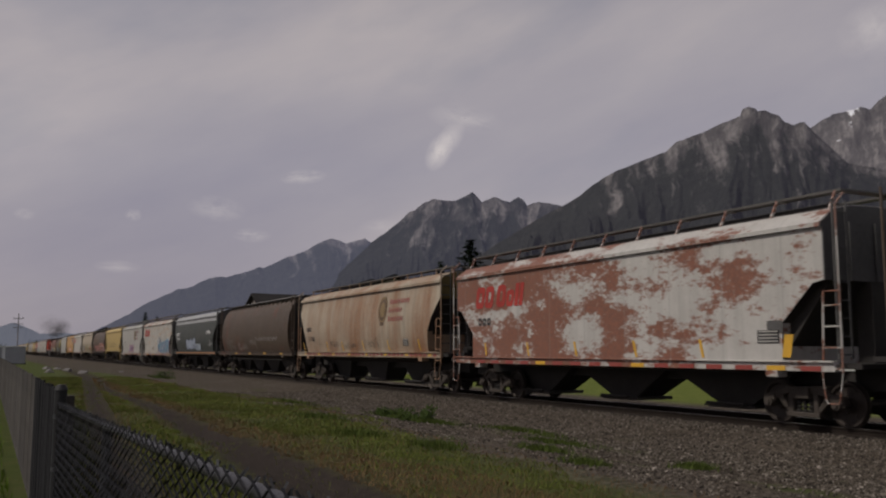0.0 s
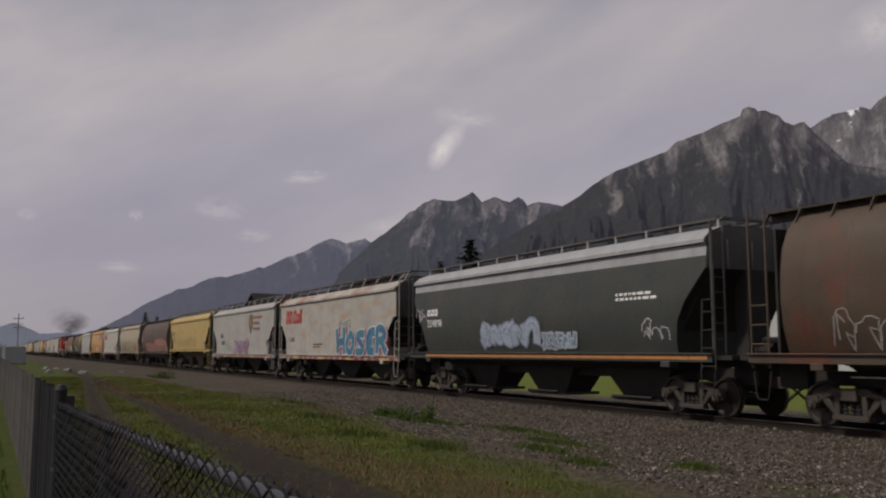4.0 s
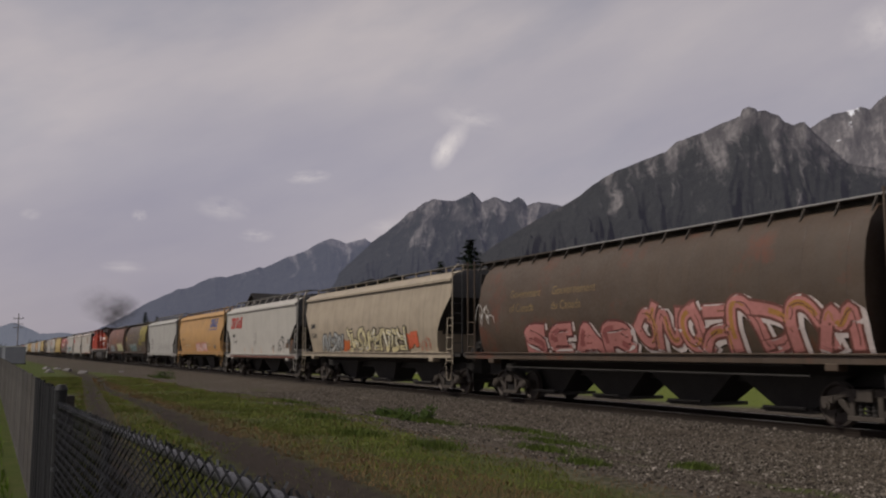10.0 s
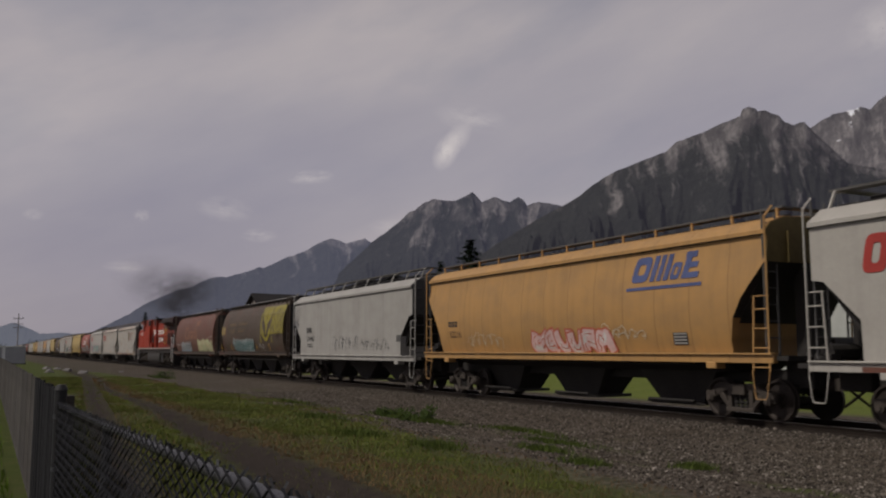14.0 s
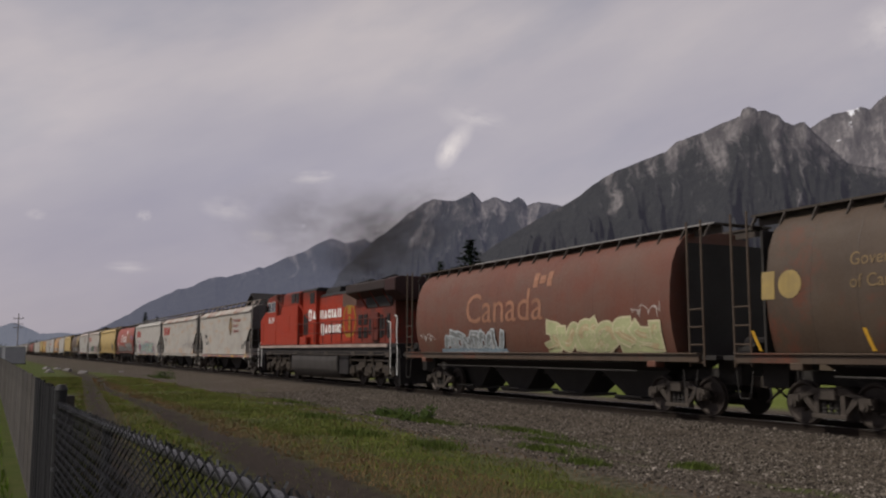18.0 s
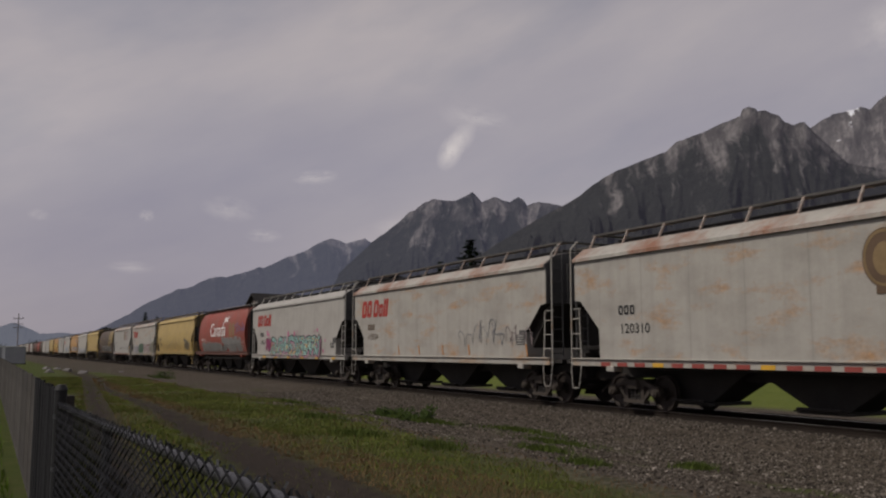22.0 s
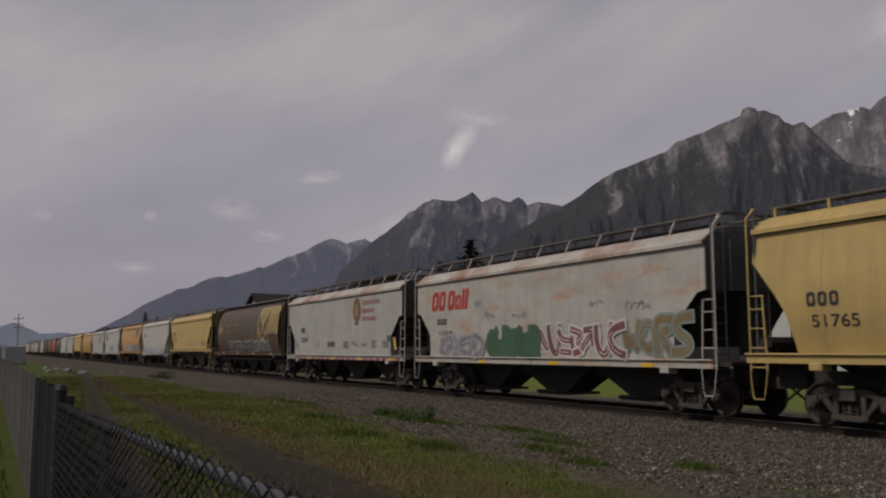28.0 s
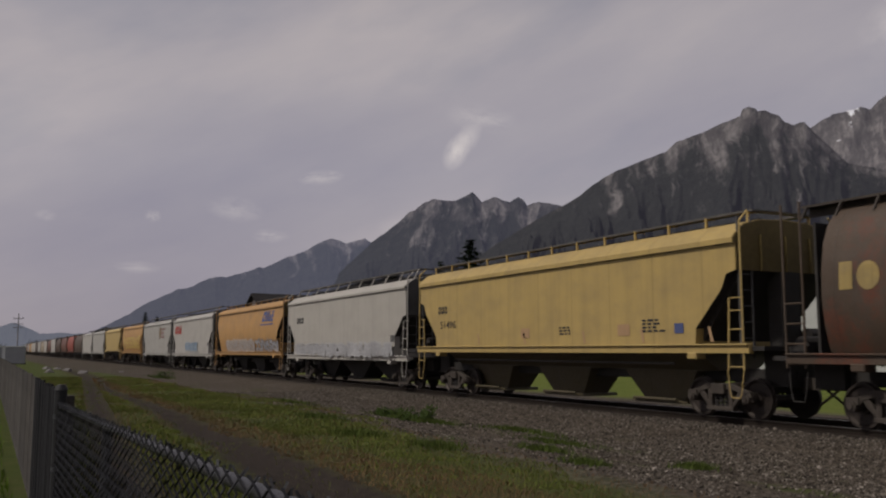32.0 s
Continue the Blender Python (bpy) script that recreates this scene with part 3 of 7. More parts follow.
def truck_parts(car, y, keyed):
    """A two-axle truck: bolster, cast side frames with springs, bearings and two wheelsets."""
    def bolster():
        m = Mesh().box(-1.15, 1.15, -0.2, 0.2, 0.55, 0.8)
        m.rod((0, 0, 0.8), (0, 0, 0.92), 0.25, 14)
        return m.done("bolster", bevel=0.02)

    def side():
        m = Mesh()
        arch = [(-1.02, 0.40), (-1.02, 0.60), (-0.62, 0.70), (-0.40, 0.80), (0.40, 0.80), (0.62, 0.70), (1.02, 0.60), (1.02, 0.40), (0.80, 0.40), (0.66, 0.58), (0.36, 0.66), (-0.36, 0.66), (-0.66, 0.58), (-0.80, 0.40)]
        m.slab(arch, 0, -1.07, -0.93)
        for k in (-1, 1):
            m.slab([(k * 0.70, 0.60), (k * 0.62, 0.47), (k * 0.34, 0.20), (k * 0.16, 0.20), (k * 0.40, 0.40), (k * 0.56, 0.64)], 0, -1.055, -0.945)
            m.slab([(k * 0.26, 0.24), (k * 0.38, 0.24), (k * 0.38, 0.70), (k * 0.26, 0.70)], 0, -1.07, -0.93)
        m.slab([(-0.42, 0.17), (0.42, 0.17), (0.42, 0.27), (-0.42, 0.27)], 0, -1.10, -0.90)
        return m.done("side_frame", bevel=0.012)

    def springs():
        m = Mesh()
        prof = [(0.05, 0.27)]
        for i in range(4):
            z = 0.27 + i * 0.085
            prof += [(0.066, z + 0.01), (0.066, z + 0.045), (0.045, z + 0.055), (0.045, z + 0.08)]
        m.loft([[(-1.0 + q * math.cos(math.pi * j / 5), q * math.sin(math.pi * j / 5), z) for j in range(10)] for q, z in prof])
        return m.done("spring")

    def bearings():
        m = Mesh().rod((-0.96, 0, 0.46), (-1.16, 0, 0.46), 0.105, 12)
        m.rod((-1.16, 0, 0.46), (-1.20, 0, 0.46), 0.06, 8)
        m.slab([(-0.15, 0.5), (0.15, 0.5), (0.13, 0.63), (-0.13, 0.63)], 0, -1.12, -0.98)
        return m.done("bearing")

    def axle():
        m = Mesh().rod((-1.1, 0, 0), (1.1, 0, 0), 0.085, 10)
        for s in (-1, 1):
            rings = []
            for r, x in ((0.10, 0.66), (0.16, 0.66), (0.38, 0.70), (0.43, 0.685), (0.485, 0.685), (0.485, 0.71), (0.46, 0.715), (0.455, 0.80), (0.41, 0.80), (0.37, 0.745), (0.17, 0.74), (0.15, 0.81), (0.10, 0.81)):
                rings.append([(s * x, r * math.cos(2 * math.pi * i / 28), r * math.sin(2 * math.pi * i / 28)) for i in range(28)])
            m.loft(rings, caps=False)
            for i in range(3):
                a = 2 * math.pi * i / 3
                m.rod((s * 0.74, 0.27 * math.cos(a), 0.27 * math.sin(a)), (s * 0.755, 0.27 * math.cos(a), 0.27 * math.sin(a)), 0.05, 8)
        return m.done("wheelset", smooth=True)
    tr = part("truck", shared("bolster", bolster), M["steel"], car, "cast steel two-axle truck", pose(0, y, 0))
    for turn in (0, 180):
        part("side_frame", shared("side", side), M["steel"], tr, m=pose(0, 0, 0, 0, 0, turn))
        for k in (-0.15, 0.0, 0.15):
            part("spring", shared("springs", springs), M["black"], tr, m=pose(0, k, 0, 0, 0, turn))
        for k in (-0.87, 0.87):
            part("bearing", shared("bearings", bearings), M["steel"], tr, m=pose(0, k, 0, 0, 0, turn))
    for k in (-0.87, 0.87):
        wh = part("wheelset", shared("axle", axle), M["wheel"], tr, "pair of steel wheels on an axle", pose(0, k, 0.46))
        keyed.append(wh)


def ladder_mesh(z0, z1, wide, step=0.32, r=0.016, outer=None, last=None):
    """Stiles and rungs; the outer stile may run on to the roof, and the rungs may stop short."""
    m = Mesh()
    inset = 0.08 if outer else 0.0
    for s in (-1, 1):
        m.rod((0, s * wide / 2, z0), (0, s * wide / 2 + (inset if s < 0 else 0), z1), r * 1.5, 6)
    if outer:
        m.path([(0, wide / 2, z1), (0, wide / 2, outer - 0.25), (0.25, wide / 2, outer)], r * 1.5, 6)
        m.path([(0, -wide / 2 + inset, z1), (0.06, -wide / 2 + inset, z1), (0.06, wide / 2, z1)], r, 6)
    z = z0 + 0.08
    while z < (last or z1) - 0.02:
        m.rod((0, -wide / 2 + inset * (z - z0) / (z1 - z0), z), (0, wide / 2, z), r, 6)
        z += step
    return m.done("ladder")


def coupler_mesh():
    m = Mesh().box(-0.13, 0.13, -0.9, -0.25, 0.70, 0.96)
    m.slab([(-0.16, -0.28), (0.16, -0.28), (0.20, -0.10), (0.12, 0.02), (-0.02, -0.05), (-0.10, 0.03), (-0.2, -0.02)], 2, 0.70, 1.0)
    m.path([(-0.35, -0.5, 0.75), (-0.42, -0.2, 0.5), (-0.40, 0.0, 0.38)], 0.03, 6)
    return m.done("coupler")


def sheet_on_side(kind, mesh_data, off=0.012):
    """Moves flat marks (given as y, z) out on to the near side of the shell."""
    verts, faces = mesh_data
    return [(-(half_width(kind, p[1]) + off + sum(p[2:])), p[0], p[1]) for p in verts], faces


def mark(name, kind, verts, faces, mat, car, label="", off=0.012):
    vs, fs = sheet_on_side(kind, (verts, faces), off)
    me = bpy.data.meshes.new(name)
    me.from_pydata(vs, [], fs)
    me.materials.append(None)
    return part(name, me, mat, car, label)


def bars(rows, n_z=1):
    """Quads for plain bars: (y0, y1, z0, z1, slant), split in height to follow a curved side."""
    vs, fs = [], []
    for y0, y1, z0, z1, slant, *base in rows:
        low = base[0] if base else z0
        for j in range(n_z):
            a, b = z0 + (z1 - z0) * j / n_z, z0 + (z1 - z0) * (j + 1) / n_z
            sa, sb = slant * (a - low), slant * (b - low)
            k = len(vs)
            vs += [(y0 - sa, a), (y1 - sa, a), (y1 - sb, b), (y0 - sb, b)]
            fs.append((k, k + 1, k + 2, k + 3))
    return vs, fs


def disc(cy, cz, ry, rz, r_in=0.0, n=28, rings=4):
    vs, fs = [], []
    for j in range(rings + 1):
        q = r_in + (1 - r_in) * j / rings
        vs += [(cy + ry * q * math.cos(2 * math.pi * i / n), cz + rz * q * math.sin(2 * math.pi * i / n)) for i in range(n)]
    for j in range(rings):
        for i in range(n):
            a, b = j * n + i, j * n + (i + 1) % n
            fs.append((a, b, b + n, a + n))
    return vs, fs


def ribbon(pts, wide, fine=0.12):
    """A painted stroke of that width along a line of (y, z) points."""
    dense = []
    for (a, b), (c, d) in zip(pts, pts[1:]):
        k = max(1, int(math.hypot(c - a, d - b) / fine))
        dense += [(a + (c - a) * i / k, b + (d - b) * i / k) for i in range(k)]
    dense.append(pts[-1])
    vs, fs = [], []
    for i, (a, b) in enumerate(dense):
        p, q = dense[max(0, i - 1)], dense[min(len(dense) - 1, i + 1)]
        dy, dz = q[0] - p[0], q[1] - p[1]
        ln = math.hypot(dy, dz) or 1.0
        ny, nz = -dz / ln * wide / 2, dy / ln * wide / 2
        vs += [(a + ny, b + nz), (a - ny, b - nz)]
    for i in range(len(dense) - 1):
        fs.append((2 * i, 2 * i + 1, 2 * i + 3, 2 * i + 2))
    return vs, fs


def gather(pieces):
    vs, fs = [], []
    for v, f in pieces:
        k = len(vs)
        vs += v
        fs += [tuple(i + k for i in q) for q in f]
    return vs, fs


def letters(text, kind, y_left, z_low, height, mat, car, name="lettering", label="", slant=0.0, off=0.014, wide=None):
    """Built-in font, laid on the near side; it reads from far (+y) to near."""
    cu = bpy.data.curves.new(name, "FONT")
    cu.body, cu.size, cu.shear, cu.resolution_u = text, height / 0.72, slant, 3
    ob = bpy.data.objects.new(name, cu)
    scene.collection.objects.link(ob)
    me = bpy.data.meshes.new_from_object(ob.evaluated_get(bpy.context.evaluated_depsgraph_get()))
    bpy.data.objects.remove(ob)
    bm = bmesh.new()
    bm.from_mesh(me)
    squeeze = wide / max(v.co.x for v in bm.verts) if wide else 1.0
    for i in range(1, 6):
        bmesh.ops.bisect_plane(bm, geom=bm.verts[:] + bm.edges[:] + bm.faces[:], plane_co=(0, height * i / 6, 0), plane_no=(0, 1, 0))
    for v in bm.verts:
        y, z = y_left - v.co.x * squeeze, z_low + v.co.y
        v.co = (-(half_width(kind, z) + off), y, z)
    bm.to_mesh(me)
    bm.free()
    me.materials.clear()
    me.materials.append(None)
    return part(name, me, mat, car, label)


PAINTS = {}


def spray(col):
    if col not in PAINTS:
        PAINTS[col] = plain("spray_paint", col, 0.5, vary=0.3, scale=3)
    return PAINTS[col]


# strokes of single sprayed shapes, in a unit cell
GLYPHS = {"H": [[(0.05, 0), (0.10, 0.5), (0.02, 1.05)], [(0.95, 0), (0.9, 0.5), (1.0, 1.1)], [(0.1, 0.45), (0.5, 0.52), (0.9, 0.5)]],
          "O": [[(0.5, 0.95), (0.05, 0.7), (0.05, 0.25), (0.5, 0.0), (0.95, 0.25), (0.95, 0.7), (0.5, 0.95), (0.3, 0.92)]],
          "S": [[(0.98, 0.95), (0.4, 1.0), (0.02, 0.75), (0.5, 0.52), (0.98, 0.26), (0.55, 0.0), (0.0, 0.06)]],
          "E": [[(0.95, 1.0), (0.3, 0.98), (0.05, 0.55), (0.3, 0.02), (0.98, 0.0)], [(0.1, 0.5), (0.75, 0.52)]],
          "A": [[(0.0, 0.0), (0.3, 0.6), (0.5, 1.05), (0.75, 0.5), (1.0, 0.0)], [(0.2, 0.3), (0.8, 0.3)]],
          "R": [[(0.05, 0.0), (0.05, 0.5), (0.0, 1.05), (0.6, 1.0), (0.95, 0.75), (0.6, 0.5), (0.1, 0.45)], [(0.45, 0.5), (0.7, 0.25), (1.05, -0.02)]]}
LOOPS = [[[(0.0, 0.05), (0.1, 0.6), (0.35, 1.0), (0.8, 0.85), (0.55, 0.5), (0.75, 0.2), (1.0, 0.0)]],
         [[(0.95, 1.0), (0.3, 0.95), (0.1, 0.7), (0.8, 0.42), (0.75, 0.05), (0.05, 0.0)]],
         [[(0.0, 1.05), (0.1, 0.4), (0.3, 0.0), (0.7, 0.05), (0.95, 0.5), (1.0, 1.0)]],
         [[(0.6, 0.95), (0.1, 0.7), (0.15, 0.2), (0.6, 0.05), (0.9, 0.45), (0.55, 0.95)], [(0.6, 0.3), (1.05, -0.02)]],
         [[(0.0, 0.0), (0.2, 1.0), (0.5, 0.35), (0.8, 1.05), (1.0, 0.0)]],
         [[(0.05, 0.0), (0.12, 1.0)], [(0.05, 0.95), (0.95, 0.9)], [(0.1, 0.5), (0.8, 0.45), (1.0, 0.05)]],
         [[(0.1, 1.0), (0.05, 0.0), (0.9, 0.02)], [(0.85, 1.05), (0.2, 0.45), (0.7, 0.3)]]]


def rounded(pts, times):
    """Corners cut off again and again, the ends kept."""
    for _ in range(times):
        out = [pts[0]]
        for (a, b), (c, d) in zip(pts, pts[1:]):
            out += [(a * 0.75 + c * 0.25, b * 0.75 + d * 0.25), (a * 0.25 + c * 0.75, b * 0.25 + d * 0.75)]
        pts = out + [pts[-1]]
    return pts


def lengthen(pts, by):
    """The line with both its ends drawn out."""
    out = list(pts)
    for i, j, at in ((0, 1, 0), (-1, -2, len(pts) + 1)):
        dy, dz = pts[i][0] - pts[j][0], pts[i][1] - pts[j][1]
        ln = math.hypot(dy, dz) or 1.0
        out.insert(at, (pts[i][0] + dy / ln * by, pts[i][1] + dz / ln * by))
    return out


def raise_(piece, h):
    return [(*p[:2], h + 2e-5 * i) for i, p in enumerate(piece[0])], piece[1]


def graffiti(car, kind, y_left, y_right, z0, z1, fill, edge, seed, style="wild", extra=None, word=None, back=None):
    """Sprayed shapes along the side: fat strokes with an outline, bubbles, or a thin scribble. Not writing, only its look."""
    r = random.Random(seed)
    wide, high = y_left - y_right, z1 - z0
    outline, inside, spots, shade = [], [], [], []
    z_min = SECTIONS[kind][0][1] + 0.02

    def clip(p):
        return (p[0], max(z_min, p[1]), *p[2:])
    if style == "scribble":
        # one long looping line: tall humps, dips and hooks, then a few loose strokes
        n = max(2, round(wide / (0.42 * high + 0.12)))
        cw = wide / n
        pts = []
        for i in range(n):
            c = y_left - cw * i
            top, dip = z1 - high * r.uniform(0, 0.6), z0 + high * r.uniform(0, 0.4)
            lean = r.uniform(-0.25, 0.25) * high
            if pts and r.random() < 0.35:
                outline.append(ribbon([clip(p) for p in pts], 0.022, 0.06))
                pts = []
            for q in range(8):
                an = math.pi * (q / 8)
                pts.append((c - cw * (0.5 - 0.46 * math.cos(an)) + r.uniform(-0.04, 0.04) + lean * math.sin(an), dip + (top - dip) * (0.15 + 0.85 * math.sin(an) ** 0.7) + r.uniform(-0.03, 0.03)))
            pts.append((c - cw * r.uniform(0.75, 0.98), z0 + high * r.uniform(0, 0.25)))
            if r.random() < 0.5:
                pts += [(c - cw * 0.6, dip + 0.45 * (top - dip)), (c - cw * 0.95, dip + 0.3 * (top - dip))]
        thick = 0.018 + 0.012 * min(1.0, high)
        outline.append(ribbon([clip(p) for p in pts], thick, 0.06))
        for i in range(max(1, n // 2)):
            c = y_left - wide * r.random()
            p = [(c + r.uniform(-0.15, 0.15), z0 + high * r.uniform(0.1, 0.9)) for _ in range(3)]
            outline.append(ribbon([clip(q) for q in p], thick, 0.06))
    else:
        # fat overlapping strokes, cell by cell, each with its own outline over its neighbour's fill
        fat = 0.44 if style == "bubble" else 0.31
        shapes = [GLYPHS[q] for q in word] if word else None
        n = len(shapes) if shapes else max(1, round(wide / ((0.74 if style == "bubble" else 0.56) * high)))
        cw = wide / n
        for i in range(n):
            shape = shapes[i] if shapes else LOOPS[r.randrange(len(LOOPS))]
            if not shapes:
                fy, fz, swap = r.random() < 0.5, r.random() < 0.5, r.random() < 0.35
                shape = [[((1 - p if fy else p), (1 - q if fz else q))[::-1 if swap else 1] for p, q in line] for line in shape]
            top, bot = z1 - high * r.uniform(0, 0.14), z0 + high * r.uniform(0.02, 0.10)
            lean, sw = r.uniform(-0.35, 0.35) * cw * (0.4 if shapes else 1.0), r.uniform(0.92, 1.12) * (1.0 if shapes else 1.3)
            th = fat * cw * r.uniform(0.9, 1.1) * min(1.0, high / cw)
            lift = 0.004 * i
            in_y = cw * (sw - fat * 0.8)
            for k, line in enumerate(shape):
                pts = [(y_left - cw * (i + 0.5) - (p - 0.5) * in_y - lean * (q - 0.5) + r.uniform(-0.02, 0.02) * cw, bot + th * 0.5 + (top - bot - th) * q + r.uniform(-0.02, 0.02) * high) for p, q in line]
                pts = rounded(pts, 3 if style == "bubble" else 2)
                rim = 0.055 if style == "bubble" else 0.065
                if back:
                    shade.append(raise_(ribbon(lengthen([(y - 0.09, z - 0.07) for y, z in pts], th * 0.3), th + 3.2 * rim), lift + 0.0001 * k))
                outline.append(raise_(ribbon(lengthen(pts, rim + th * 0.12), th + 2 * rim), lift + 0.001 + 0.0004 * k))
                inside.append(raise_(ribbon(lengthen(pts, th * 0.12), th), lift + 0.003 + 0.0004 * k))
                m_ = len(pts)
                if not shapes:
                    # loose fine lines over the fill
                    j = r.randrange(max(1, m_ // 2))
                    outline.append(raise_(ribbon([(y + th * r.uniform(-0.25, 0.25), z) for y, z in pts[j:j + max(3, m_ // 2)]], 0.03), lift + 0.0068))
                if extra:
                    j = r.randrange(max(1, m_ // 2))
                    spots.append(raise_(ribbon(pts[j:j + max(3, m_ // 3)], th * 0.45), lift + 0.0052))
                    j = r.randrange(max(1, m_ // 2))
                    spots.append(raise_(ribbon([(y + th * 0.28, z) for y, z in pts[j:j + max(3, m_ // 4)]], th * 0.14), lift + 0.0062))
    if shade:
        mark("graffiti_shadow", kind, *gather([([clip(p) for p in v], f) for v, f in shade]), spray(back), car, off=0.013)["kind"] = "stuff"
    g = mark("graffiti", kind, *gather([([clip(p) for p in v], f) for v, f in outline]), spray(edge), car, "sprayed graffiti", 0.014)
    g["kind"] = "stuff"
    if inside:
        mark("graffiti_fill", kind, *gather([([clip(p) for p in v], f) for v, f in inside]), spray(fill), g, off=0.014)["kind"] = "stuff"
        if extra:
            mark("graffiti_highlight", kind, *gather([([clip(p) for p in v], f) for v, f in spots]), spray(extra), g, off=0.014)["kind"] = "stuff"


def hoop(y0, y1, z0, z1, thick, slant, low):
    """A slanted upright hoop, a plain stand-in for one character of a company mark."""
    n = 20
    cy, cz, ry, rz = (y0 + y1) / 2, (z0 + z1) / 2, (y0 - y1) / 2, (z1 - z0) / 2
    vs, fs = [], []
    for q in (1.0, 0.0):
        for i in range(n):
            a = 2 * math.pi * i / n
            c_, s_ = math.cos(a), math.sin(a)
            c_, s_ = math.copysign(abs(c_) ** 0.45, c_), math.copysign(abs(s_) ** 0.45, s_)
            z = cz + (rz - (1 - q) * thick) * s_
            vs.append((cy + (ry - (1 - q) * thick) * c_ - slant * (z - low), z))
    for i in range(n):
        j = (i + 1) % n
        fs.append((i, j, n + j, n + i))
    return vs, fs


def rail_logo(car, kind, y_left, y_right, z_low, z_top, mat=None):
    """The red company mark as plain slanted hoops and bars."""
    high = z_top - z_low
    wide = y_left - y_right - 0.2 * high
    y, pieces = y_left, []
    for wd, h in ((0.19, 1.0), (0.18, 1.0), (0, 0), (0.19, 1.0), (0.15, 0.74), (0.07, 1.0), (0.07, 1.0)):
        if not wd:
            y -= 0.05 * wide
            continue
        w0, top = wd * wide, z_low + h * high
        if wd > 0.1:
            pieces.append(hoop(y, y - w0, z_low, top, 0.34 * w0, 0.2, z_low))
        else:
            pieces.append(bars([(y, y - w0, z_low, top, 0.2)], 3))
        y -= w0 + 0.022 * wide
    return mark("company_lettering", kind, *gather(pieces), mat or M["red_mark"], car, "red company lettering as plain shapes")


def shield_logo(car, kind, y, z, row_left, row_right, mat, mat2):
    a = mark("emblem", kind, *disc(y, z, 0.48, 0.57), M["brown_mark"], car, "round bronze emblem")
    mark("emblem_ring", kind, *disc(y, z, 0.45, 0.54, 0.90), mat2, a, off=0.017)
    mark("emblem_centre", kind, *disc(y, z - 0.02, 0.24, 0.32), mat2, a, off=0.017)
    mark("emblem_base", kind, *bars([(y + 0.2, y - 0.2, z - 0.68, z - 0.52, 0)]), M["brown_mark"], a, off=0.014)
    rows = []
    r = random.Random(3)
    for k, part_wide in enumerate((1.0, 0.72, 0.78)):
        yy = row_left
        while yy > row_left - (row_left - row_right) * part_wide:
            q = r.uniform(0.07, 0.10)
            rows.append((yy, yy - q, z + 0.20 - k * 0.36, z + 0.38 - k * 0.36 + (0.05 if yy == row_left else 0.0), 0.1))
            yy -= q + 0.085
    mark("company_lettering", kind, *bars(rows, 2), mat, car, "rows of small lettering as plain bars")["kind"] = "stuff"


def small_print(car, kind, y, z, mat, rows=3, wide=0.9, seed=1, h=0.07):
    r = random.Random(seed)
    rr = []
    for k in range(rows):
        yy = y
        end = y - wide * r.uniform(0.6, 1.0)
        while yy > end:
            q = r.uniform(0.08, 0.25)
            rr.append((yy, yy - q, z - k * h * 1.8, z - k * h * 1.8 + h, 0))
            yy -= q + 0.06
    mark("stencil_print", kind, *bars(rr), mat, car)["kind"] = "stuff"


def wheat(car, kind, y, mat, back, wide=4.4):
    """Two tall wheat ears on a bright field, one with filled leaves and one in outline, worn towards the foot."""
    field = mark("wheat_emblem", kind, *bars([(y, y - wide, 2.55, 4.22, -0.06)], 14), mat, car, "large wheat ear emblem panel, worn towards its foot")
    outer = [(1.0, 3.84), (1.03, 3.35), (0.78, 2.88), (0.07, 2.44)]
    inner = [(1.0, 3.84), (0.80, 3.42), (0.24, 3.22), (0.05, 2.44)]
    hw = wide * 0.20
    for k, c in enumerate((y - 0.27 * wide, y - 0.75 * wide)):
        pieces, chevron = [], []
        for s in (-1, 1):
            o, i = (rounded([(c + s * hw * p, q) for p, q in line], 3) for line in (outer, inner))
            if k == 0:
                n = len(o)
                pieces.append((o + i, [(j, j + 1, n + j + 1, n + j) for j in range(n - 1)]))
                chevron = [ribbon(rounded([(c - hw * 1.15, 2.98), (c - hw * 0.75, 2.5), (c, 2.16), (c + hw * 0.75, 2.5), (c + hw * 1.15, 2.98)], 3), 0.2)]
            else:
                pieces += [ribbon(o, 0.055), ribbon(i, 0.055), ribbon([(c + s * hw * 1.1, 2.95), (c + s * hw * 0.6, 2.6), (c, 2.3)], 0.05)]
            pieces.append(ribbon([(c + s * 0.05, 3.35), (c + s * 0.11, 4.1)], 0.045))
        mark("wheat_leaf", kind, *gather([raise_(p, 0.0012 * j) for j, p in enumerate(pieces)]), back, field, off=0.018)
        if chevron:
            mark("wheat_foot", kind, *gather(chevron), mat, field, off=0.026)
    for q in (y - 0.02, y - wide * 0.50):
        mark("wheat_border", kind, *bars([(q, q - 0.17, 2.05, 2.6, -0.10)], 5), mat, field, off=0.015)
    for q in (y - 0.22, y - wide * 0.49):
        mark("wheat_stripe", kind, *bars([(q, q - 0.07, 2.3, 4.2, -0.06)], 12), back, field, off=0.030)


CARS = []
WHEELS = []


